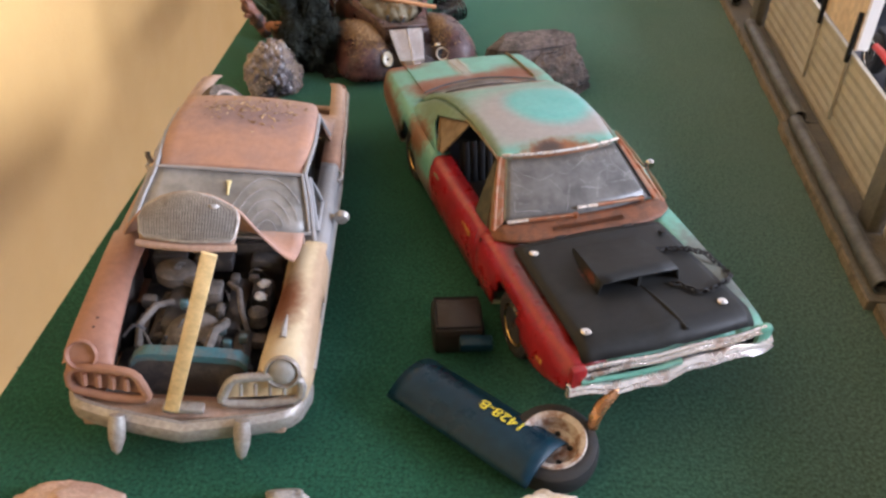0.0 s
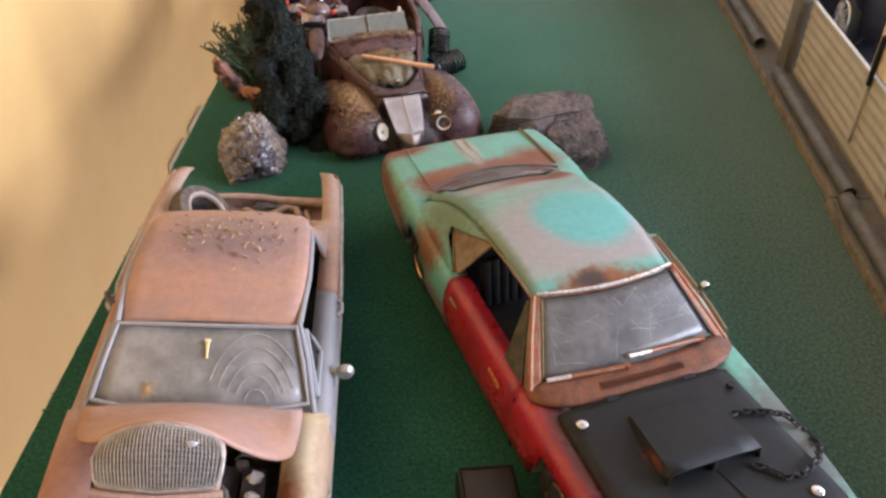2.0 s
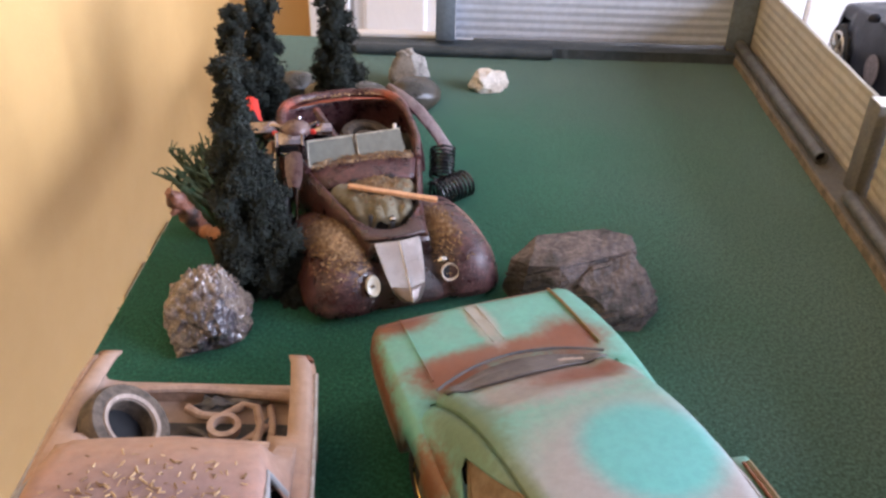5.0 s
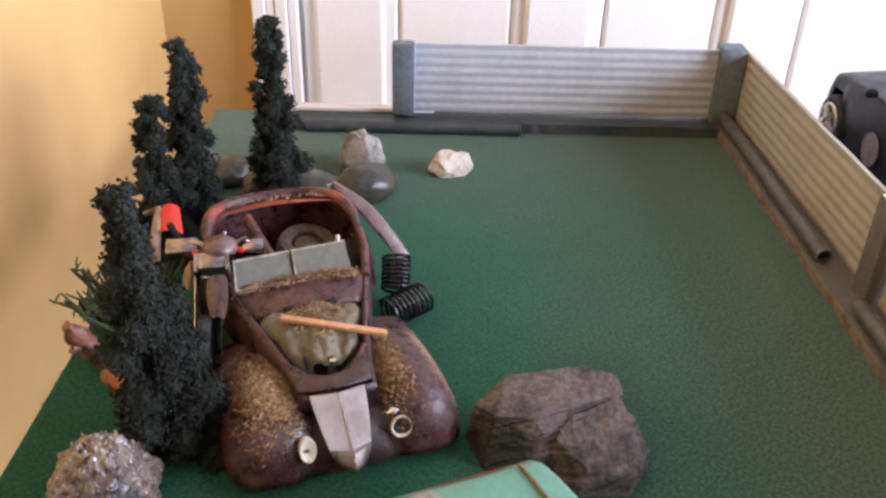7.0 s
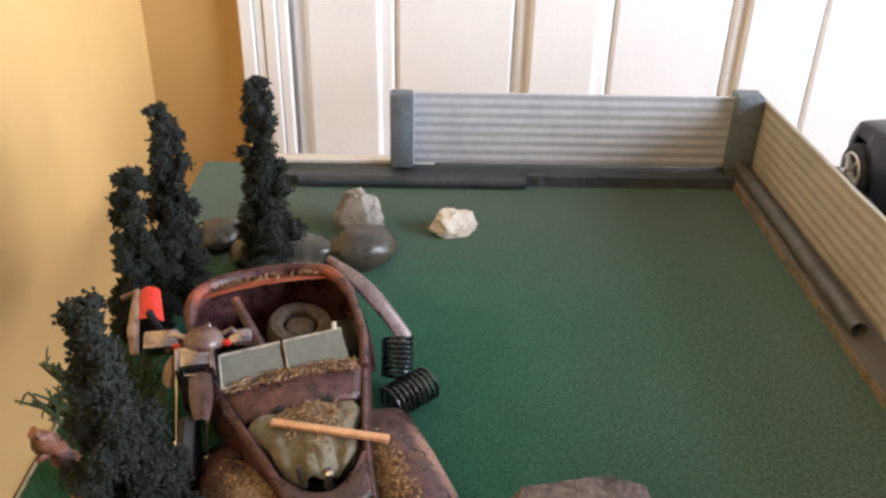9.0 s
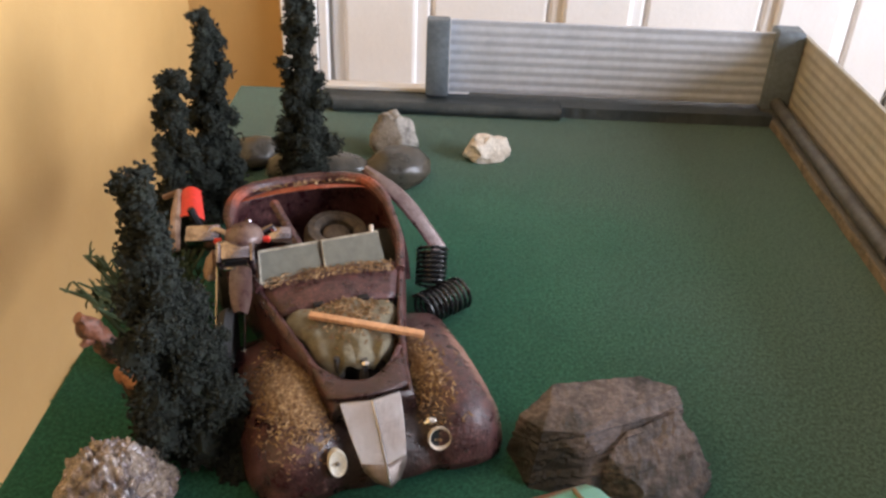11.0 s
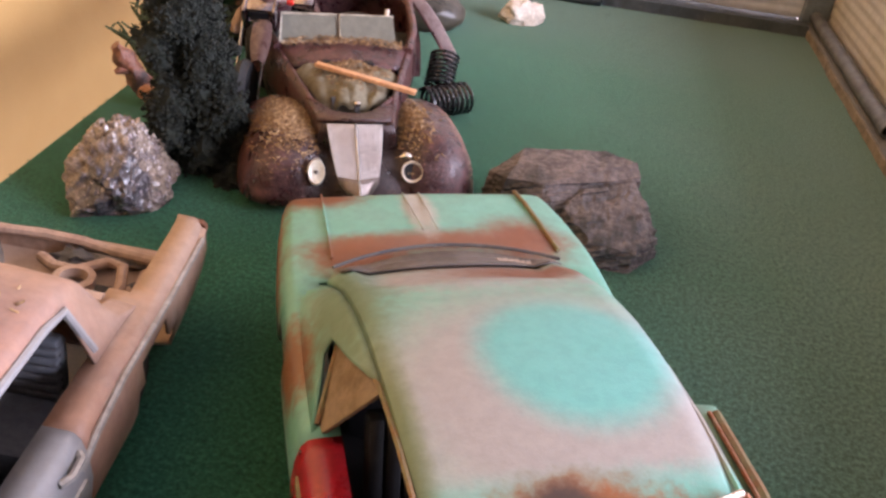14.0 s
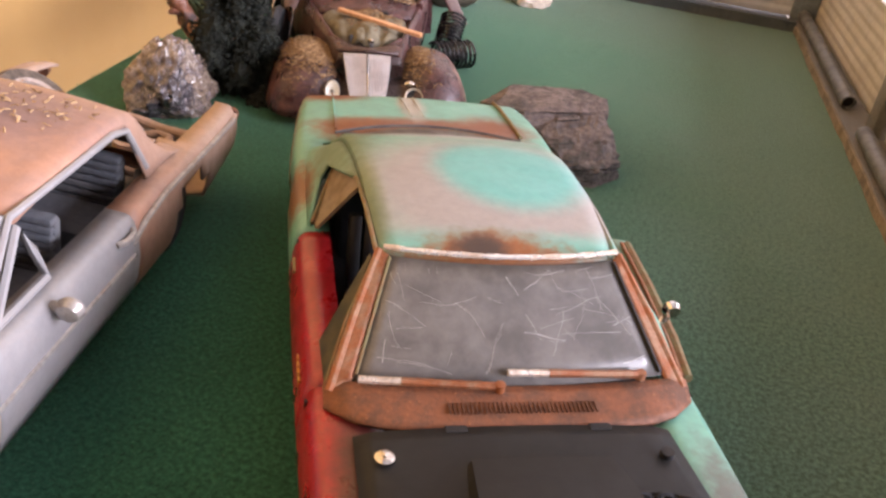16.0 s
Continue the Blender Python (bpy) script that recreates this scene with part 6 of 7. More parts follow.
        half += [(w * 0.93 * (1 - k / 8), z - 0.0014 + 0.0014 * (1 - (1 - k / 8) ** 2)) for k in range(1, 8)]
        pts = [(-x, q) for x, q in half] + [(0, z)] + [(x, q) for x, q in reversed(half)]
        rr.append([Vector((x, y, q)) for x, q in pts])

    def open_sides(c, i, j):
        side = j < 5 or j >= 30 - 5
        return not side or c.y > 0.0400

    roof = part("roof", rings_mesh(rr, False, (False, False), open_sides), STUDRED, car, "faded red roof scattered with straw")
    thicken(roof, 0.0008)
    for s in (-1, 1):
        part("window_frame", tube([(s * 0.0318, -0.0330, 0.0330), (s * 0.0290, -0.0200, 0.0415), (s * 0.0262, -0.0108, 0.0462), (s * 0.0276, 0.010, 0.0470), (s * 0.0272, 0.030, 0.0462), (s * 0.0262, 0.0395, 0.0430), (s * 0.0305, 0.0415, 0.0330)], 0.0009, 8), STUDGREY, car, "grey primer window frame")
        part("vent_window", tube([(s * 0.0322, -0.0270, 0.0332), (s * 0.0278, -0.0112, 0.0448), (s * 0.0300, -0.0098, 0.0395), (s * 0.0322, -0.0090, 0.0332), (s * 0.0322, -0.0270, 0.0332)], 0.0010, 7), STUDGREY, car, "grey vent window frame")
        if s < 0:
            part("window_winder", tube([(-0.0345, 0.0110, 0.0330), (-0.0360, 0.0120, 0.0350), (-0.0362, 0.0130, 0.0366)], 0.0010, 7), ENGINEDUST, car, "small dark knob on the window ledge")
        mir = part("side_mirror", tube([(s * 0.0360, -0.0135, 0.0300), (s * 0.0385, -0.0145, 0.0308)], [0.0014, 0.0010], 8), DULLCHROME, car, "round dusty door mirror") if s > 0 else None
        if s > 0:
            part("mirror_head", lathe([(0.0, -0.0015), (0.0022, -0.0010), (0.0029, 0.0008), (0.0026, 0.0014), (0.0, 0.0014)], 16, Matrix.Translation((s * 0.0400, -0.0150, 0.0310)) @ Matrix.Rotation(radians(-80), 4, "X")), DULLCHROME, mir)
        part("door_handle", tube([(s * 0.0364, 0.0130, 0.0285), (s * 0.0378, 0.0150, 0.0288), (s * 0.0376, 0.0190, 0.0286), (s * 0.0364, 0.0205, 0.0284)], 0.0008, 7), DULLCHROME, car)
        # tail fin
        fin = []
        for t in lin(0, 1, 18):
            y = 0.0300 + 0.0718 * t
            zt = 0.0296 - (0.0040 if s < 0 else 0.0052) * t ** 1.5
            zb = spline(keys, y)[2] - 0.0040
            zb += (zt - 0.0040 - zb) * max(0.0, (t - 0.72) / 0.28) ** 1.3
            x0 = s * spline(keys, y)[0]
            out = 0.0012 * t
            xo = x0 * 0.985 + s * out
            fin.append([Vector((xo - s * 0.0030 * (1 - t * 0.3), y, zb + 0.0030)), Vector((xo - s * 0.0022, y, zt - 0.0015)), Vector((xo - s * 0.0008, y, zt)), Vector((xo + s * 0.0004, y, zt - 0.0004)), Vector((xo + s * 0.0003, y, zb))])
        part("tail_fin", rings_mesh(fin), STUDDUST, car, "dusty upright tail fin")
        part("fin_trim", tube([(s * 0.0368, 0.0200, 0.0245), (s * 0.0372, 0.0260, 0.0280), (s * 0.0366, 0.0400, 0.0288), (s * 0.0358, 0.0680, 0.0268), (s * 0.0345, 0.0960, 0.0246)], 0.0008, 7), DULLCHROME, car, "dull trim along the fin")
        part("tail_light", lathe([(0.0, 0.0), (0.0024, 0.0), (0.0022, 0.0020), (0.0, 0.0032)], 14, Matrix.Translation((s * 0.0310, 0.1030, 0.0225)) @ Matrix.Rotation(radians(-90), 4, "X")), RUSTY, car)
    for x, y in ((-0.0295, -0.062), (0.0295, -0.062), (-0.0295, 0.058), (0.0295, 0.058)):
        wheel(car, None, 0.0112, 0.0080, ENGINEDUST, m=Matrix.Translation((x * 0.93, y, 0.0100)) @ Matrix.Rotation(radians(90 if x > 0 else -90), 4, "Y"))
    # windshield with wiper arcs and spatter
    rr = []
    for v in lin(0, 1, 5):
        rr.append([Vector((u * (0.0300 + (0.0258 - 0.0300) * v), -0.0315 + 0.0200 * v - 0.0035 * (1 - u * u) * (1 - v * 0.5), 0.0352 + 0.0118 * v)) for u in lin(-1, 1, 13)])
    ws = part("windshield", rings_mesh(rr, False), DUSTGLASS, car, "dust filmed windshield with wiper arcs")
    thicken(ws, 0.0004)

    def on_ws(u, v):
        return Vector((u * (0.0300 - 0.0042 * v), -0.0315 + 0.0200 * v - 0.0035 * (1 - u * u) * (1 - v * 0.5), 0.0352 + 0.0118 * v)) + Vector((0, -0.0002, 0.0003))
    part("windshield_frame", tube([on_ws(*p) for p in ((-1, 0), (-1, 0.5), (-0.98, 0.96), (-0.5, 1.0), (0, 1.01), (0.5, 1.0), (0.98, 0.96), (1, 0.5), (1, 0), (0.5, -0.03), (0, -0.04), (-0.5, -0.03), (-1, 0))], 0.0007, 8), STUDGREY, car, "grey windshield frame")
    for r in (0.16, 0.28, 0.40, 0.53, 0.66):
        part("wiper_arc", tube([on_ws(0.52 + r * 0.72 * math.cos(a), 0.02 + r * 1.35 * math.sin(a)) for a in lin(0.25, 2.75, 17) if abs(0.52 + r * 0.72 * math.cos(a)) < 0.95 and 0.02 + r * 1.35 * math.sin(a) < 0.95], 0.00011, 4), WHITEHAIR, ws, "pale arc wiped in the dust")
    dropping = stone(9, (0.0011, 0.0008, 0.0004), 0.3, 2, 2)
    add_tube(dropping, [(0, 0, 0), (0.0001, -0.0022, -0.0011), (0.0002, -0.0046, -0.0024)], [0.0007, 0.0004, 0.0003], 6)
    part("paint_drip", dropping, surface("yellow_drip", (0.66, 0.58, 0.30), (0.60, 0.50, 0.25), 400.0, 0.5), ws, "yellowish drip", Matrix.Translation(on_ws(0.02, 0.82)))
    rnd = random.Random(12)
    for k in range(16):
        a = k / 16 * 6.283
        r = rnd.uniform(0.05, 0.11)
        part("spatter", tube([on_ws(-0.50, 0.22), on_ws(-0.50 + r * math.cos(a), 0.22 + r * 1.6 * math.sin(a))], [0.0002, 0.00008], 4), PALECHAFF, ws, "spatter crack")
    # open trunk with junk
    trunk = part("trunk_floor", box((0, 0.0770, 0.0100), (0.056, 0.048, 0.002)), ENGINEDARK, car, "trunk floor")
    part("trunk_rim", tube([(-0.0265, 0.0950, 0.0162), (-0.0150, 0.0960, 0.0168), (-0.0060, 0.0964, 0.0172), (0.0040, 0.0964, 0.0170), (0.0110, 0.0958, 0.0162), (0.0265, 0.0950, 0.0158)], 0.0014, 8), STUDDUST, car, "dusty trunk edge")
    part("tail_panel", box((0, 0.0975, 0.0118), (0.060, 0.0020, 0.0090), 0.0004), STUDDUST, car, "dusty tail panel")
    part("trunk_rim", tube([(-0.0240, 0.0610, 0.0290), (0.0, 0.0618, 0.0298), (0.0240, 0.0610, 0.0290)], 0.0016, 8), STUDDUST, car)
    return car


coupe = stud_car()
# the front end is drawn in a little ahead of the cowl
for ob in coupe.children_recursive:
    top = ob if ob.parent == coupe else (ob.parent if ob.parent.parent == coupe else ob.parent.parent)
    if top.name.startswith(("hood", "windshield")) and not top.name.startswith("hood_ornament"):
        continue
    for v in ob.data.vertices:
        if v.co.y < -0.035 and not ob.name.startswith("battery_corrosion"):
            v.co.y = -0.035 + (v.co.y + 0.035) * 0.885


def coupe_roof_point(rnd):
    x, y = rnd.gauss(0.002, 0.0135), 0.0275 + rnd.gauss(0, 0.0070)
    if abs(x) > 0.023 or not 0.008 < y < 0.044:
        return None
    return Vector((x, y, 0.0512 - 0.0014 * (x / 0.025) ** 2 - 0.0001 * ((y - 0.016) * 1000) ** 2 * 0.045))


M_COUPE = coupe.matrix_basis.copy()
for seed, n, mat in ((1, 95, PALECHAFF), (2, 70, CHAFF)):
    c = chaff(None, "straw_scatter", seed, n, coupe_roof_point, mat, (0.0008, 0.0021))
    c.matrix_basis = M_COUPE
    tagged(c, "chopped straw scattered on the coupe roof", "straw", kind="stuff")

# loose things in the open trunk
spare = thing("spare_roadwheel", M_COUPE @ pose(-0.0175, 0.0725, 0.0235, 6, 40, 0) @ Matrix.Scale(0.88, 4), "dusty spare tyre with pale sidewall leaning in the trunk", "tyre")
tp = [(0.0080, -0.0040), (0.0108, -0.0050), (0.0136, -0.0046), (0.0147, -0.0020), (0.0147, 0.0020), (0.0136, 0.0046), (0.0108, 0.0050), (0.0080, 0.0040)]
part("tread", rings_mesh([[Vector((r * math.cos(a), r * math.sin(a), z)) for a in [2 * math.pi * k / 30 for k in range(30)]] for r, z in tp + tp[:1]], True, (False, False)), DUSTYRUBBER, spare)
wp = [(0.0080, 0.0030), (0.0086, 0.0050), (0.0099, 0.0053), (0.0103, 0.0044)]
part("whitewall", rings_mesh([[Vector((r * math.cos(a), r * math.sin(a), z)) for a in [2 * math.pi * k / 30 for k in range(30)]] for r, z in wp + wp[:1]], True, (False, False)), PALESIDE, spare, "pale dusty sidewall")
# Black disc paints the shade inside the tyre's hole.
part("bore", lathe([(0.0, -0.0030), (0.0080, -0.0030), (0.0080, -0.0024), (0.0, -0.0024)], 26), BLACK, spare, "black disc painted as the shade in the hole")
junk = thing("trunk_junk", M_COUPE @ pose(0, 0, 0), "tangle of dusty pipes and a ring in the trunk", "car parts")
part("bent_pipe", tube([(-0.004, 0.0900, 0.0150), (0.0010, 0.0860, 0.0160), (0.0070, 0.0850, 0.0165), (0.0130, 0.0895, 0.0172), (0.0170, 0.0890, 0.0170), (0.0190, 0.0820, 0.0160), (0.0180, 0.0740, 0.0150)], 0.0014, 8), STUDDUST, junk)
part("bent_pipe", tube([(0.0, 0.0760, 0.0140), (0.0060, 0.0740, 0.0145), (0.0140, 0.0760, 0.0150), (0.0210, 0.0830, 0.0150)], 0.0012, 8), STUDDUST, junk)
part("bent_pipe", tube([(0.0100, 0.0720, 0.0125), (0.0160, 0.0800, 0.0135), (0.0220, 0.0880, 0.0140)], 0.0010, 8), ENGINEDUST, junk)
rp = [(0.0030, -0.0012), (0.0048, -0.0014), (0.0050, 0.0012), (0.0032, 0.0014)]
part("ring", rings_mesh([[Vector((0.0085 + r * math.cos(a), 0.0805 + r * math.sin(a), 0.0170 + z)) for a in [2 * math.pi * k / 24 for k in range(24)]] for r, z in rp + rp[:1]], True, (False, False)), STUDDUST, junk)
for k, (a, b, c, r) in enumerate((((-0.0040, 0.0690, 0.0130), (0.0050, 0.0660, 0.0160), (0.0150, 0.0690, 0.0140), 0.0013), ((0.0020, 0.0960, 0.0130), (0.0100, 0.0935, 0.0150), (0.0200, 0.0960, 0.0130), 0.0011), ((0.0210, 0.0700, 0.0120), (0.0225, 0.0800, 0.0150), (0.0205, 0.0940, 0.0125), 0.0012), ((-0.0030, 0.0840, 0.0125), (0.0030, 0.0800, 0.0135), (0.0050, 0.0720, 0.0125), 0.0009))):
    part("bent_pipe", tube([spline([(0, *a), (1, *b), (2, *c)], t) for t in lin(0, 2, 9)], r, 8), ENGINEDUST if k % 2 else STUDDUST, junk)
part("rag", stone(41, (0.0050, 0.0036, 0.0026), 0.5, 2.2, 3), ENGINEDARK, junk, "dark lump", Matrix.Translation((0.0040, 0.0920, 0.0135)))


# ==== rusted open coupe shell ====
def front_height(x, y):
    """Height of the wreck's front fenders and apron."""
    def hump(dx, dy, rx, rf, rb, h, low):
        r = rf if dy < 0 else rb
        a = min(1.0, abs(dx) / rx) ** 2.4
        b = min(1.0, abs(dy) / r) ** (3.4 if dy < 0 else 1.8)
        if dy >= 0:
            return h * max(0.0, 1 - a) ** 0.48 * (1 - (1 - low) * b)
        return h * max(0.0, 1 - a - b) ** 0.48
    f = hump(x - (0.0250 if x > 0 else -0.0225), y + 0.0420, 0.0160, 0.0218, 0.0480, 0.0240, 0.45)
    c = hump(x - 0.001, y + 0.0430, 0.0290, 0.0200, 0.0400, 0.0180, 0.9)
    m = 0.004
    d = max(m - abs(f - c), 0.0) / m
    return max(f, c) + d * d * m * 0.25 + 0.0005 * noise.noise(Vector((x, y, 0)) * 140)


def wreck_car():
    car = thing("rusted_coupe", pose(-0.0640, 0.4905, 0, 0, 0, 20), "rusted maroon prewar coupe shell with round fenders and open roof", "model car", "model car wrecks")
    keys = [(-0.0500, 0.0105, 0.0260), (-0.0360, 0.0125, 0.0265), (-0.0180, 0.0165, 0.0270), (0.0, 0.0215, 0.0285), (0.0090, 0.0240, 0.0300), (0.0260, 0.0280, 0.0325), (0.0430, 0.0285, 0.0360), (0.0560, 0.0250, 0.0380), (0.0640, 0.0170, 0.0375), (0.0670, 0.0060, 0.0370)]
    ys = [k[0] for k in keys]
    pts = []
    for y in lin(-0.0500, 0.0670, 44):
        w, z = spline(keys, y)
        pts.append((w, y, z))
    loop = [(-w, y, z) for w, y, z in pts] + [(w, y, z) for w, y, z in reversed(pts)]
    rings = []
    for h in lin(0, 1, 7):
        bulge = 0.0030 * math.sin(h * math.pi * 0.9)
        rings.append([Vector((x + (0.0 if x == 0 else (1 if x > 0 else -1)) * bulge, y, 0.0040 + (z - 0.0040) * h)) for x, y, z in loop])
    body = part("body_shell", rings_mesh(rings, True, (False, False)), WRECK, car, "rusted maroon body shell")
    thicken(body, 0.0014)
    part("floor_pan", rings_mesh([[Vector((x * 0.96, y, 0.0060)) for x, y, z in loop], [Vector((x * 0.96, y, 0.0072)) for x, y, z in loop]]), ENGINEDARK, car, "dark floor pan")
    # rolled rim round the open cabin
    cab = [(w, y, z) for w, y, z in pts if y > 0.0060]
    rim_pts = [(-w - 0.0006, y, z) for w, y, z in cab] + [(w + 0.0006, y, z) for w, y, z in reversed(cab)]
    part("cabin_rim", tube(rim_pts, [0.0017 if p[1] < 0.045 else 0.0024 for p in rim_pts], 9), WRECK, body, "rolled rust-red cabin edge")
    part("rear_deck", rings_mesh([[Vector((u * (0.0245 - 0.010 * v), 0.0540 + 0.0110 * v, 0.0375 - 0.004 * v * v + 0.0020 * (1 - u * u))) for u in lin(-1, 1, 13)] for v in lin(0, 1, 5)], False), WRECK, body)
    part("seat_pan", box((0, 0.0320, 0.0130), (0.046, 0.030, 0.004), 0.001), RUSTY, car)
    part("cross_brace", tube([(-0.0050, 0.0180, 0.0290), (-0.0090, 0.0330, 0.0345), (-0.0120, 0.0500, 0.0375)], 0.0019, 6), WRECK, car, "maroon brace across the cabin")
    # cowl with slots
    cowl = part("cowl", rings_mesh([[Vector((u * (0.0190 + 0.0055 * v), -0.0055 + 0.0165 * v, 0.0272 + 0.0029 * v + 0.0022 * (1 - u * u))) for u in lin(-1, 1, 15)] for v in lin(0, 1, 6)], False), WRECK, car, "cowl under the windshield")
    thicken(cowl, 0.0012)
    for x in (-0.0070, 0.0080):
        part("cowl_slot", box((x, -0.0053, 0.0288), (0.0034, 0.0022, 0.0022), 0.0003), BLACK, cowl, smooth=False)
    # split windshield
    a, b, c, d = Vector((-0.0245, 0.0085, 0.0308)), Vector((0.0210, 0.0125, 0.0300)), Vector((0.0200, 0.0195, 0.0388)), Vector((-0.0235, 0.0155, 0.0398))

    def quad(u, v):
        return a.lerp(b, u).lerp(d.lerp(c, u), v)
    for u0, u1 in ((0.02, 0.485), (0.515, 0.98)):
        pane = part("windshield_pane", rings_mesh([[quad(u0, 0.04), quad(u1, 0.04)], [quad(u0, 0.96), quad(u1, 0.96)]], False), OLDGLASS, car, "mildewed flat pane", smooth=False)
        thicken(pane, 0.0004)
        part("pane_frame", tube([quad(u0, 0.03), quad(u1, 0.03), quad(u1, 0.97), quad(u0, 0.97), quad(u0, 0.03)], 0.0006, 6), OLDFRAME, pane, "pale pane frame")
    part("windshield_bracket", tube([quad(0.93, 1.0), quad(0.935, 1.0) + Vector((0, 0.001, 0.0022))], 0.0009, 8), BONE, car)
    # front end: two pontoon fenders that run together below the grille
    xs = [0.0012 + 0.0395 * math.sin(u * math.pi / 2) for u in lin(-1, 1, 81)]

    def front_line(x):
        lo, hi = -0.0680, -0.0420
        for _ in range(24):
            mid = (lo + hi) / 2
            lo, hi = (lo, mid) if front_height(x, mid) > 0.0040 else (mid, hi)
        return hi
    fronts = [front_line(x) for x in xs]
    rows = [[Vector((x, f + (0.0060 - f) * v ** 1.3, front_height(x, f + (0.0060 - f) * v ** 1.3))) for x, f in zip(xs, fronts)] for v in lin(0, 1, 58)]

    def keep(c, i, j):
        if c.z < 0.0020 or (abs(c.x + 0.001) < 0.0125 and c.y > -0.0475):
            return False
        return c.y < 0.0005 or abs(c.x) > 0.020
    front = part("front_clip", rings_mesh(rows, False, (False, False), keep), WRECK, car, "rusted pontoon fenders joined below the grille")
    thicken(front, 0.0009)
    # headlights on the fender flanks
    hl = Matrix.Translation((-0.0138, -0.0612, 0.0150)) @ Matrix.Rotation(radians(62), 4, "X")
    lamp = part("headlight", lathe([(0.0, 0.0008), (0.0016, 0.0010), (0.0030, 0.0016), (0.0034, 0.0006), (0.0028, -0.004)], 18, hl @ Matrix.Diagonal((0.82, 1.25, 1, 1))), LENSWHITE, car, "milky white headlight lens")
    part("bulb", lathe([(0.0007, 0.0012), (0.0005, 0.0020), (0.0, 0.0022)], 8, hl), ENGINEDUST, lamp)
    hl = Matrix.Translation((0.0170, -0.0590, 0.0142)) @ Matrix.Rotation(radians(66), 4, "X")
    lamp = part("headlight", lathe([(0.0026, -0.002), (0.0036, 0.0006), (0.0034, 0.0018), (0.0028, 0.0012), (0.0024, -0.001)], 20, hl), BONE, car, "empty headlight with pale rim")
    part("bowl", lathe([(0.0028, 0.0004), (0.0016, -0.0012), (0.0, -0.0016)], 16, hl), BLACK, lamp, "dark lamp bowl")
    part("hood_blob", stone(55, (0.0022, 0.0016, 0.0010), 0.2, 2, 2), CHROME, lamp, "bright trim above the lamp", Matrix.Translation((0.0155, -0.0560, 0.0180)))
    # tall veed grille with fine uprights
    def gr(u, v):
        w = (0.0090 - 0.0036 * v ** 1.6) * (1.0 if v < 0.85 else 1.0 - 2.2 * (v - 0.85))
        return Vector((-0.0012 + 0.0008 * v + u * w, -0.0495 - 0.0175 * v - 0.0028 * (1 - abs(u)), 0.0262 - 0.0165 * v ** 1.15 + 0.0012 * (1 - abs(u)) * (1 - v)))
    grille = part("grille", rings_mesh([[gr(u, v) for u in (-1, -0.5, 0, 0.5, 1)] for v in lin(0, 1, 14)], False), GRILLEBACK, car, "bright veed radiator grille")
    thicken(grille, 0.0008)
    for k in range(26):
        u = -0.95 + 1.90 * k / 25
        part("grille_bar", tube([gr(u, v) + Vector((0, -0.0002, 0.0002)) for v in lin(0.02, 0.76, 7)], 0.00018, 4), GRILLEMETAL, grille)
    part("grille_ridge", tube([gr(0, v) + Vector((0, -0.0003, 0.0003)) for v in lin(0.0, 0.97, 9)], 0.00032, 6), CHROME, grille, "bright centre ridge")
    tip = part("grille_tip", rings_mesh([[gr(u, v) + Vector((0, -0.0004, 0.0003)) for u in (-1, -0.5, 0, 0.5, 1)] for v in lin(0.76, 1.0, 5)], False), TIPMETAL, grille, "dull brownish lower tip")
    thicken(tip, 0.0005)
    # nose over the grille, open engine bay
    nose = part("nose", rings_mesh([[Vector((-0.0010 + u * (0.0122 + 0.0020 * v), -0.0500 + 0.0085 * v + (0.003 + 0.0085 * v) * u * u, 0.0264 + 0.0016 * (1 - u * u) - 0.0018 * v * (1 - u * u))) for u in lin(-1, 1, 17)] for v in lin(0, 1, 7)], False), WRECK, car, "curved maroon nose over the grille")
    thicken(nose, 0.0010)
    part("nose_lip", tube([(-0.0010 + u * 0.0142, -0.0415 + 0.0115 * u * u, 0.0250 + 0.0016 * u * u) for u in lin(-1, 1, 15)], 0.0008, 7), WRECK, nose)
    part("engine_bay_floor", box((0, -0.022, 0.0120), (0.024, 0.046, 0.002)), BLACK, car)
    for x, y in ((-0.006, -0.031), (0.001, -0.034), (0.007, -0.030)):
        part("engine_bracket", tube([(x, y, 0.020), (x * 1.1, y + 0.001, 0.0268)], [0.0016, 0.0011], 7), ENGINEDARK, car)
    part("engine_nut", lathe([(0.0, 0), (0.0012, 0), (0.0012, 0.0010), (0.0, 0.0014)], 8, Matrix.Translation((0.0010, -0.0360, 0.0265))), CHROME, car, "shiny nut")
    for s in (-1, 1):
        mm = Matrix.Translation((s * 0.0270, 0.0400, 0.0125)) @ Matrix.Rotation(radians(90 * s), 4, "Y")
        wheel(car, None, 0.0124, 0.0085, RUSTY, m=mm)
        part("rear_fender", rings_mesh([[Vector((s * (0.0285 + 0.0045 * math.sin(b)), 0.0400 + 0.0165 * math.cos(a), 0.0115 + 0.0165 * math.sin(a) * (1 - 0.12 * math.cos(b) ** 2))) for b in lin(0, math.pi, 7)] for a in lin(0.1, math.pi - 0.1, 15)], False), WRECK, car, "rear fender arch")
    return car


wreck = wreck_car()
M_WRECK = wreck.matrix_basis.copy()

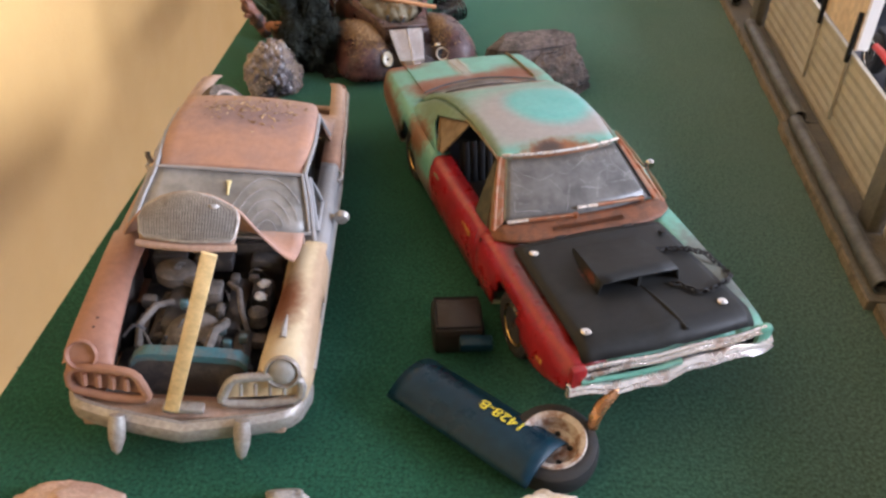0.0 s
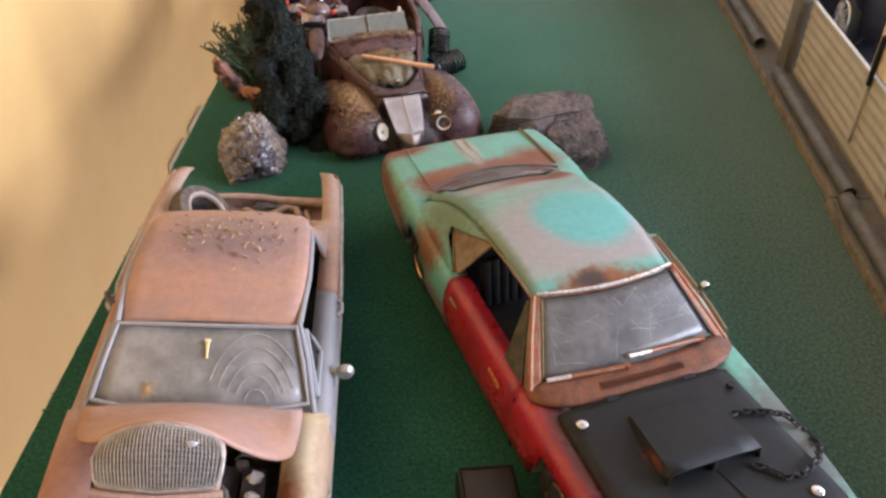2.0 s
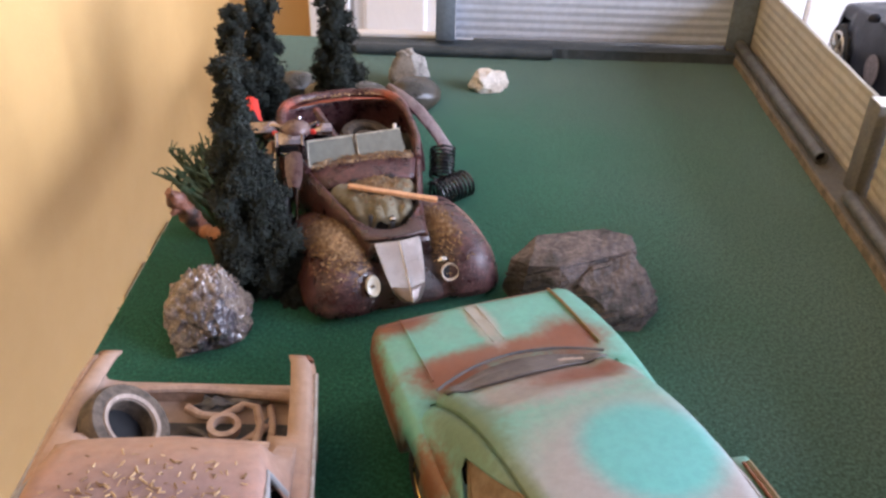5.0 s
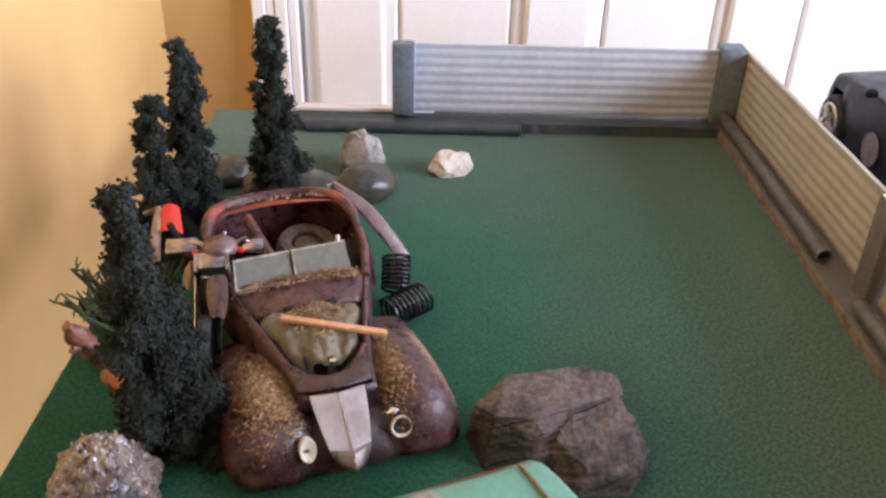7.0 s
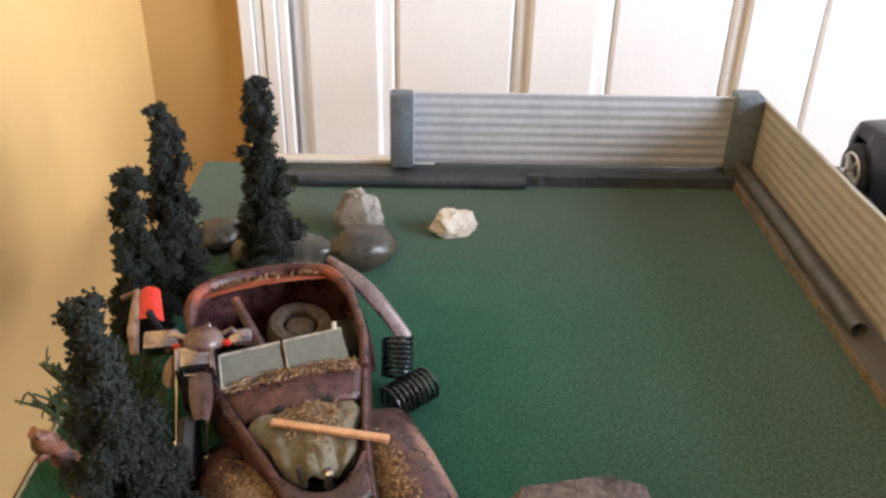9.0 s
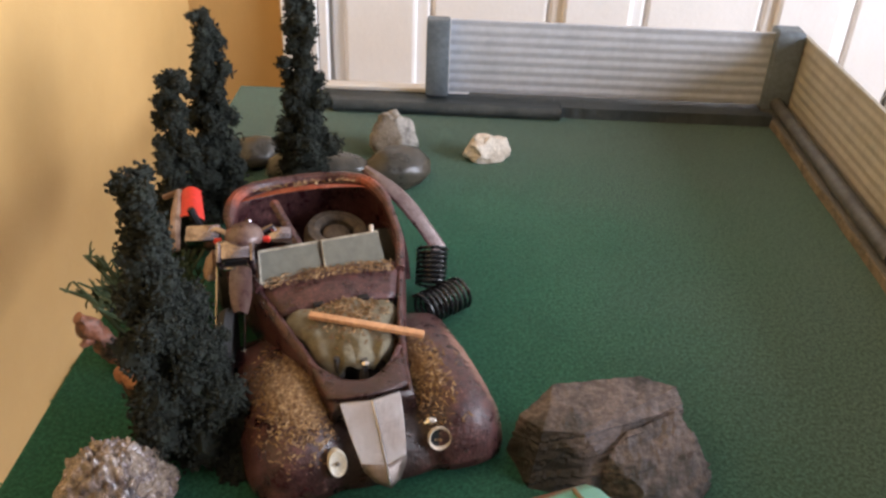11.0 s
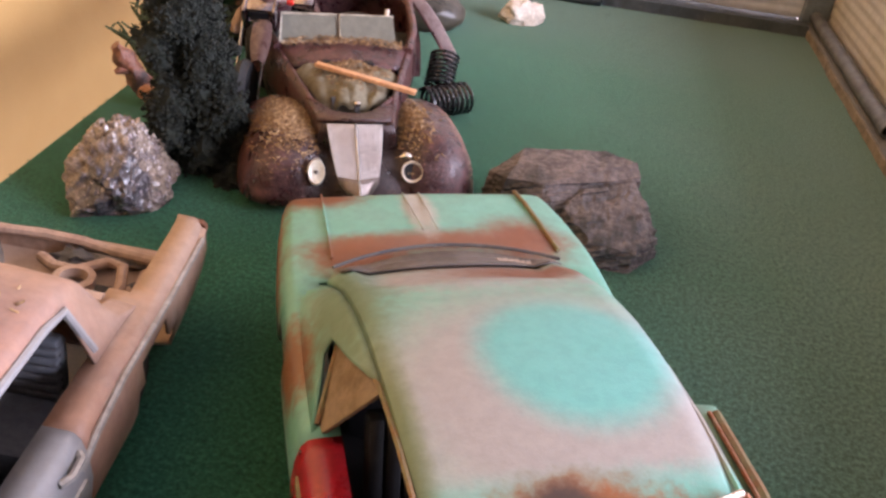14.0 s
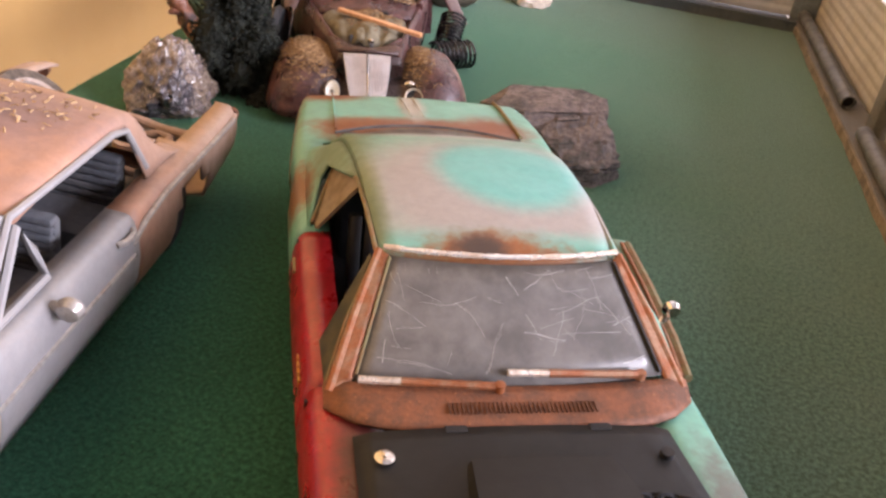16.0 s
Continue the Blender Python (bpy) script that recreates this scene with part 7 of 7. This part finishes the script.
# old cloth heap lying in the engine bay, stick on top
def cloth_point(u, v):
    w = 0.0185 - 0.0085 * v ** 1.4
    x, y = u * w * (1 + 0.06 * math.sin(v * 9)), -0.0058 - 0.0285 * v + 0.0045 * u * u * v
    n = noise.noise(Vector((x * 210, y * 210, 3))) + 0.5 * noise.noise(Vector((x * 520, y * 520, 8)))
    z = 0.0286 - 0.0014 * v + 0.0014 * (1 - u * u) + 0.0008 * n
    z += 0.0016 * abs(math.sin(u * 6 + 0.7)) * v ** 2 - 0.0012 * abs(math.sin(u * 3.1 + v * 4 + 0.6 * n)) ** 3 + 0.0007 * math.sin((u + 0.5 * v) * 6)
    z -= 0.0045 * abs(u) ** 7 + 0.0050 * v ** 12
    return Vector((x, y, z))


cloth = rings_mesh([[cloth_point(u, v) for u in lin(-1, 1, 37)] for v in lin(0, 1, 45)], False)
solo("old_cloth", cloth, TARP, M_WRECK, "mouldy khaki cloth draped over the engine bay", "cloth")
thicken(bpy.data.objects["old_cloth"], 0.0007)
solo("wood_stick", box((0, 0, 0), (0.0370, 0.0026, 0.0016), 0.0003), PEACHWOOD, pose(-0.0521, 0.4727, 0.0300, 0, 4.2, -6.2), "bare flat wooden stick lying on the cloth", "stick")

# spare wheel standing in the cabin
sw = thing("spare_roadwheel", M_WRECK @ pose(0.0100, 0.0460, 0.0215, 8, 4, 0), "dusty spare wheel lying in the wreck cabin", "wheel")
tp = [(0.0066, -0.0040), (0.0086, -0.0050), (0.0112, -0.0046), (0.0124, -0.0020), (0.0124, 0.0020), (0.0112, 0.0046), (0.0086, 0.0050), (0.0066, 0.0036)]
part("tyre", rings_mesh([[Vector((r * math.cos(a), r * math.sin(a), z)) for a in [2 * math.pi * k / 30 for k in range(30)]] for r, z in tp + tp[:1]], True, (False, False)), DUSTYRUBBER, sw, "tyre thick with dust")
part("rim", lathe([(0.0067, -0.0040), (0.0067, 0.0010), (0.0054, -0.0010), (0.0052, -0.0010)], 26), BLACK, sw, "black sunken rim")
part("hub_plate", lathe([(0.0053, -0.0012), (0.0052, 0.0026), (0.0040, 0.0034), (0.0, 0.0038)], 26), DUSTYRUBBER, sw, "hub caked in brown dust")


def chaff_on_fender(s, cx, cy, rx, ry):
    def place(rnd):
        x, y = s * 0.0252 + cx + rnd.gauss(0, rx), -0.0420 + cy + rnd.gauss(0, ry)
        if not (0.0125 < s * x < 0.0415 and -0.064 < y < 0.0):
            return None
        z = front_height(x, y)
        return Vector((x, y, z + 0.0003)) if z > 0.012 else None
    return place


def chaff_flat(x0, x1, y0, y1, z0, z1, bow=0.0):
    def place(rnd):
        u, v = rnd.random(), rnd.random()
        return Vector((x0 + (x1 - x0) * u, y0 + (y1 - y0) * v, z0 + (z1 - z0) * v + bow * (1 - (2 * u - 1) ** 2) + rnd.uniform(0, 0.0006)))
    return place


def chaff_cloth(rnd):
    u, v = rnd.gauss(0.15, 0.35), abs(rnd.gauss(0.1, 0.3))
    if abs(u) > 0.85 or v > 0.8:
        return None
    return cloth_point(u, v) + Vector((0, 0, 0.0003))


for seed, n, fn, label in ((21, 2600, chaff_on_fender(-1, 0.0035, 0.0030, 0.0050, 0.0095), "straw chaff heaped on a rusted fender"), (22, 900, chaff_on_fender(1, -0.0070, 0.0060, 0.0036, 0.0100), "straw chaff scattered on a rusted fender"),
                           (23, 330, chaff_flat(-0.0225, 0.0220, 0.0055, 0.0105, 0.0305, 0.0314, 0.0016), "straw chaff along the wreck cowl"), (24, 420, chaff_cloth, "straw chaff on the cloth heap"),
                           (25, 90, chaff_flat(-0.0200, 0.0200, 0.0545, 0.0600, 0.0400, 0.0385, 0.0012), "straw chaff on the rear deck edge")):
    for mat, k in ((CHAFF, n * 7 // 10), (PALECHAFF, n * 3 // 10)):
        c = chaff(None, "straw_scatter", seed + (100 if mat is PALECHAFF else 0), k, fn, mat, (0.0006, 0.0021))
        c.matrix_basis = M_WRECK
        tagged(c, label, "straw", kind="stuff")


# ---- motorcycle remains leaning against the wreck ----
def motorcycle():
    bike = thing("motorcycle", pose(0, 0, 0), "stripped brown and chrome motorcycle leaning against the wreck", "motorcycle")
    tank = bmesh.new()
    bmesh.ops.create_uvsphere(tank, u_segments=24, v_segments=14, radius=1.0)
    for v in tank.verts:
        v.co = Vector((v.co.x * 0.0066, v.co.y * 0.0078, v.co.z * (0.0046 if v.co.z > 0 else 0.0034)))
    part("fuel_tank", tank, TANKDUST, bike, "dusty purple-brown fuel tank", pose(-0.0958, 0.5008, 0.0430, -14, 0, 14))
    part("filler_cap", lathe([(0.0, 0.0), (0.0011, 0.0), (0.0010, 0.0006), (0.0, 0.0008)], 12, pose(-0.0945, 0.5035, 0.0476, -14, 0, 14)), BIKECHROME, bike)
    case = part("engine_case", box((0, 0, 0), (0.0104, 0.0062, 0.0078), 0.0010, pose(-0.0970, 0.4930, 0.0400, 24, 0, 12)), BIKECHROME, bike, "dark chrome headlamp and instrument case")
    part("dial_glass", box((0, -0.0032, 0.0012), (0.0070, 0.0006, 0.0034), 0.0003, pose(-0.0970, 0.4930, 0.0400, 24, 0, 12)), BLACK, case, "black glass")
    part("bright_bar", box((0, -0.0034, -0.0016), (0.0084, 0.0012, 0.0016), 0.0004, pose(-0.0970, 0.4930, 0.0400, 24, 0, 12)), CHROME, case, "bright chrome bar")
    for sx in (-0.0054, 0.0054):
        part("fork_clamp", box((sx, -0.0006, -0.0002), (0.0014, 0.0080, 0.0092), 0.0004, pose(-0.0970, 0.4930, 0.0400, 24, 0, 12)), BIKECHROME, case)
    part("headstock", box((0, 0, 0), (0.0124, 0.0038, 0.0026), 0.0008, pose(-0.0968, 0.4955, 0.0430, 0, 0, 12)), BIKECHROME, bike)
    for a, b, size in (((-0.1010, 0.5005, 0.0440), (-0.1095, 0.5008, 0.0422), (0.0115, 0.0070, 0.0052)), ((-0.0902, 0.5030, 0.0440), (-0.0846, 0.5043, 0.0414), (0.0082, 0.0056, 0.0050))):
        bar = part("handlebar", tube([a, ((a[0] + b[0]) / 2, (a[1] + b[1]) / 2 + 0.001, a[2] + 0.001), b], 0.0011, 8), BIKECHROME, bike, "dark chrome handlebar")
        part("grip_box", box((0, 0, 0), size, 0.0010, Matrix.Translation(b) @ Matrix.Rotation(radians(10), 4, "Z") @ Matrix.Rotation(radians(20), 4, "X")), BIKECHROME, bar)
        part("indicator", box((0, 0, 0), (0.0026, 0.0016, 0.0020), 0.0005, Matrix.Translation(((a[0] * 2 + b[0]) / 3, (a[1] * 2 + b[1]) / 3 - 0.003, 0.0428))), REDCLOTH, bar, "small orange red lens")
    part("mudguard", rings_mesh([[Vector((-0.0952 + 0.0008 * v + u * (0.0034 - 0.0012 * v + 0.0010 * math.sin(v * 3.1)), 0.4905 - 0.0085 * v, 0.0372 - 0.0125 * v + 0.0014 * (1 - u * u))) for u in lin(-1, 1, 9)] for v in lin(0, 1, 12)], False), TANKDUST, bike, "brown tapered mudguard")
    for top, end in (((-0.1030, 0.4915, 0.0370), (-0.1040, 0.4835, 0.0140)), ((-0.0935, 0.4870, 0.0280), (-0.0940, 0.4803, 0.0110))):
        part("fork_leg", tube([top, [(q + r) / 2 for q, r in zip(top, end)], end], [0.0006, 0.0005, 0.0005], 8), CHROME, bike, "thin bright fork leg")
        part("fork_end", lathe([(0.0, -0.0012), (0.0013, -0.0007), (0.0013, 0.0007), (0.0, 0.0012)], 10, Matrix.Translation(end)), CHROME, bike)
    part("frame_tube", tube([(-0.0960, 0.4900, 0.0360), (-0.1000, 0.5000, 0.0200), (-0.1060, 0.5120, 0.0120)], 0.0014, 8), BLACK, bike)
    part("side_panel", stone(73, (0.0026, 0.0042, 0.0070), 0.2, 1.5, 3), TANPLASTIC, bike, "tan side panel", pose(-0.1068, 0.4945, 0.0310, 0, 12, 15))
    part("front_wheel", lathe([(0.0080, -0.0022), (0.0115, -0.0024), (0.0128, 0.0), (0.0115, 0.0024), (0.0080, 0.0022)], 28, pose(-0.0990, 0.4800, 0.0130, 0, 90, 8)), RUBBER, bike, "bare motorcycle tyre")
    part("rear_wheel", lathe([(0.0080, -0.0026), (0.0115, -0.0028), (0.0128, 0.0), (0.0115, 0.0028), (0.0080, 0.0026)], 28, pose(-0.1100, 0.5200, 0.0130, 0, 90, 22)), RUBBER, bike, "bare motorcycle tyre")
    part("tail_panel", rings_mesh([[Vector((-0.1190 + (0.0050 - 0.0016 * v) * u - 0.0030 * v, 0.5180 + 0.0140 * v, 0.0385 + 0.0016 * (1 - u * u) + 0.0040 * v)) for u in lin(-1, 1, 7)] for v in lin(0, 1, 5)], False), REDCLOTH, bike, "bright red tail panel")
    part("tail_frame", tube([(-0.1325, 0.5310, 0.0395), (-0.1270, 0.5320, 0.0415), (-0.1252, 0.5230, 0.0395), (-0.1235, 0.5130, 0.0375), (-0.1215, 0.5060, 0.0330)], [0.0010, 0.0014, 0.0019, 0.0020, 0.0014], 9), TANPLASTIC, bike)
    part("seat_post", tube([(-0.1180, 0.5160, 0.0440), (-0.1120, 0.5170, 0.0260), (-0.1095, 0.5190, 0.0140)], 0.0014, 7), BLACK, bike)
    return bike


motorcycle()

# ---- loose strip, springs, barrel half, block and wheel ----
st = []
A, B = Vector((-0.0615, 0.5600, 0.0400)), Vector((-0.0300, 0.5440, 0.0135))
side = Vector((0.55, 0.80, 0.20)).normalized()
for t in lin(0, 1, 18):
    p = A.lerp(B, t) + Vector((0, 0, 0.0045 * math.sin(t * math.pi)))
    w = 0.0010 + 0.0024 * math.sin(min(1.0, t * 1.25 + 0.05) * math.pi * 0.62)
    n = Vector((0.4, -0.1, 0.9)).normalized()
    st.append([p - side * w, p - side * w * 0.4 + n * 0.0014, p + side * w * 0.4 + n * 0.0014, p + side * w, p + side * w * 0.9 - n * 0.0008, p - side * w * 0.9 - n * 0.0008])
strip = thing("loose_fender_strip", pose(0, 0, 0), "long tapered grey-pink fender strip leaning on the wreck", "car part")
part("strip", rings_mesh(st), surface("chalky_grey_pink", (0.22, 0.165, 0.155), (0.15, 0.10, 0.095), 120.0, 0.4, 0.2), strip)
part("edge", tube([r[0] for r in st], 0.0006, 6), WRECK, strip, "maroon edge")


def spring(a, b, r, turns, label):
    a, b = Vector(a), Vector(b)
    d = (b - a)
    z = d.normalized()
    x = z.orthogonal().normalized()
    y = z.cross(x)
    n = turns * 14
    pts = [a + d * (k / n) + (x * math.cos(2 * math.pi * k / 14) + y * math.sin(2 * math.pi * k / 14)) * r for k in range(n + 1)]
    solo("coil_spring", tube(pts, 0.00072, 6), SPRINGBLACK, Matrix(), label, "spring", "coil springs")


spring((-0.0335, 0.5270, 0.0085), (-0.0335, 0.5370, 0.0190), 0.0056, 8, "black steel coil spring standing beside the wreck")
spring((-0.0362, 0.5126, 0.0070), (-0.0212, 0.5258, 0.0070), 0.0060, 9, "black steel coil spring lying on the green board")

# navy half-round door lying on the board, marked in yellow
box_m = pose(0.0025, 0.1862, 0.0, 0, 0, -36)
half = thing("navy_panel", box_m, "curved navy blue body panel marked in yellow paint", "car part")
rings = []
for x in lin(-0.0275, 0.0275, 14):
    ring = []
    for a in lin(0, 1, 13):
        ang = math.pi * (0.02 + 0.80 * a)
        ring.append(Vector((x, 0.0135 * math.cos(ang) - 0.001, 0.0105 * math.sin(ang) + 0.0022)))
    rings.append(ring)
pn = part("panel", rings_mesh(rings, False), NAVY, half)
thicken(pn, 0.0009)
part("flange", box((0, 0.0125, 0.0018), (0.0550, 0.0030, 0.0010), 0.0003), NAVY, half)
cu = bpy.data.curves.new("marking", "FONT")
cu.body, cu.size, cu.align_x, cu.align_y, cu.extrude = "1428-B", 0.0058, "CENTER", "CENTER", 0.00012
tmp = new("marking_source", cu)
bpy.context.view_layer.update()
tm = bpy.data.meshes.new_from_object(tmp.evaluated_get(bpy.context.evaluated_depsgraph_get()))
bpy.data.objects.remove(tmp)
tm.materials.clear()
tm.materials.append(YELLOWTEXT)
mark = new("marking", tm)
mark.parent = half
for v in tm.vertices:
    v.co.z += 0.00275 + 0.0105 * math.sqrt(1 - ((0.0022 - v.co.y + 0.001) / 0.0135) ** 2)
mark.matrix_basis = pose(0.0080, 0.0022, 0, 0, 0, 180)
tagged(mark, "hand painted yellow number")

lw = thing("loose_roadwheel", pose(0.0262, 0.1775, 0.0060, 10, -4, 0), "loose wheel with chipped white rim and black tyre", "wheel")
RIMWHITE = surface("chipped_white_rim", (0.55, 0.50, 0.46), (0.24, 0.13, 0.08), 260.0, 0.45, 0, 0.0001, 1500.0)
tp = [(0.0092, -0.0046), (0.0118, -0.0050), (0.0134, -0.0040), (0.0139, -0.0016), (0.0139, 0.0016), (0.0134, 0.0040), (0.0118, 0.0050), (0.0100, 0.0050), (0.0092, 0.0044)]
tyre = part("tyre", rings_mesh([[Vector((r * math.cos(a), r * math.sin(a), z)) for a in [2 * math.pi * k / 36 for k in range(36)]] for r, z in tp + tp[:1]], True, (False, False)), RUBBER, lw, "black tyre")
part("rim", lathe([(0.0093, -0.0045), (0.0093, 0.0046), (0.0102, 0.0053), (0.0098, 0.0058), (0.0082, 0.0050), (0.0074, 0.0030), (0.0070, 0.0006), (0.0050, 0.0000), (0.0034, 0.0008), (0.0028, 0.0026), (0.0010, 0.0028), (0.0, 0.0028)], 36), RIMWHITE, lw, "chipped white dished rim")
for k in range(5):
    a = k * 2 * math.pi / 5
    part("lug_hole", lathe([(0.0010, 0.0), (0.0008, 0.0003), (0.0, 0.0003)], 8, Matrix.Translation((0.0052 * math.cos(a), 0.0052 * math.sin(a), 0.0004))), BLACK, lw)

blk = thing("seat_block", pose(-0.0060, 0.2280, 0, 0, 0, 8), "dark brown leatherette car seat lying on the board", "car seat")
part("cushion", box((0, 0.0030, 0.0060), (0.0180, 0.0190, 0.0115), 0.0022), surface("dark_brown_leatherette", (0.011, 0.007, 0.006), (0.017, 0.010, 0.008), 150.0, 0.55, 0, 0.0002, 900.0), blk)
part("piping", tube([(-0.0078, -0.0050, 0.0118), (0.0078, -0.0050, 0.0118), (0.0078, 0.0110, 0.0118), (-0.0078, 0.0110, 0.0118), (-0.0078, -0.0050, 0.0118)], 0.0005, 5), BLACK, blk)
part("flap", box((0.0055, -0.0090, 0.0080), (0.0115, 0.0055, 0.0035), 0.0008), NAVY, blk, "dark blue flap")


# ---- black toy car behind the fence ----
def toy_car():
    car = thing("toy_car", pose(0.2520, 0.6430, 0.0, 0, 0, 180) @ Matrix.Scale(1.15, 4), "glossy black toy sports car on the dark table", "toy car")
    keys = [(-0.076, 0.028, 0.010, 0.027, 0.001), (-0.06, 0.034, 0.008, 0.036, 0.002), (0.0, 0.036, 0.007, 0.041, 0.002), (0.05, 0.035, 0.008, 0.039, 0.002), (0.075, 0.030, 0.010, 0.033, 0.002), (0.085, 0.022, 0.013, 0.026, 0.001)]
    pieces, rings = shell(keys, -0.076, 0.085, 40, lambda c, i, j: None if any(abs(c.x) > 0.026 and (c.y - w) ** 2 + (c.z - 0.013) ** 2 < 0.0155 ** 2 for w in (-0.052, 0.050)) else "body")
    body = part("body", pieces["body"], TOYBLACK, car)
    thicken(body, 0.001)
    part("nose_cap", cap(rings[0]), TOYBLACK, body)
    part("tail_cap", cap(rings[-1]), TOYBLACK, body)
    top = [(-0.026, 0.040, 0.026), (-0.006, 0.054, 0.024), (0.012, 0.057, 0.024), (0.034, 0.053, 0.023), (0.055, 0.040, 0.024)]
    rr = []
    for y in lin(-0.026, 0.055, 20):
        z, w = spline(top, y)
        rr.append([Vector((x * w, y, 0.037 + (z - 0.037) * q)) for x, q in ((-1.25, 0), (-1.05, 0.75), (-0.8, 0.97), (0, 1.0), (0.8, 0.97), (1.05, 0.75), (1.25, 0))])
    part("cabin", rings_mesh(rr, False), SMOKE, car, "dark glazed cabin")
    part("roof", rings_mesh([r[2:5] for r in rr[5:15]], False), TOYBLACK, car)
    for s in (-1, 1):
        for y in (-0.052, 0.050):
            toy_wheel = Matrix.Translation((s * 0.031, y, 0.0135)) @ Matrix.Rotation(radians(90 * s), 4, "Y")
            wheel(car, None, 0.0135, 0.010, CHROME, m=toy_wheel)
            for k in range(5):
                a = 2 * math.pi * k / 5
                part("wheel_spoke", tube([toy_wheel @ Vector((r * math.cos(a), r * math.sin(a), z)) for r, z in ((0.0012, 0.0056), (0.0088, 0.0050))], [0.0019, 0.0013], 6), TOYSILVER, car, "silver wheel spoke")
            part("rim_ring", tube([toy_wheel @ Vector((0.0089 * math.cos(a), 0.0089 * math.sin(a), 0.0050)) for a in [2 * math.pi * k / 24 for k in range(25)]], 0.0008, 6), TOYSILVER, car, "silver rim ring")
        part("side_mirror", stone(81, (0.0035, 0.0025, 0.0030), 0.1, 1, 2), TOYBLACK, car, "", pose(s * 0.037, -0.016, 0.0405))
        part("door_emblem", lathe([(0.0, 0.0), (0.0078, 0.0), (0.0078, 0.0004), (0.0, 0.0004)], 22, Matrix.Translation((s * 0.0366, -0.004, 0.0195)) @ Matrix.Rotation(radians(90 * s), 4, "Y")), surface("grey_round_decal", (0.25, 0.22, 0.24), (0.16, 0.14, 0.16), 500.0, 0.4), car, "round grey door decal")
    return car


toy_car()

# a second toy, mostly hidden by the fence
bike = thing("toy_truck", pose(0.2330, 0.4600, 0, 0, 0, 180), "black toy truck with a red side step on the table", "toy car")
part("body", box((0, 0, 0.0180), (0.030, 0.060, 0.014), 0.003), TOYBLACK, bike)
part("cab", box((0, -0.006, 0.0300), (0.026, 0.026, 0.012), 0.004), TOYBLACK, bike)
part("side_step", tube([(0.0185, -0.0140, 0.0180), (0.0190, 0.0, 0.0190), (0.0185, 0.0140, 0.0180)], 0.0022, 8), REDCLOTH, bike, "red side step")
for s in (-1, 1):
    for y in (-0.020, 0.020):
        wheel(bike, None, 0.0115, 0.008, CHROME, m=Matrix.Translation((s * 0.0150, y, 0.0115)) @ Matrix.Rotation(radians(90 * s), 4, "Y"))
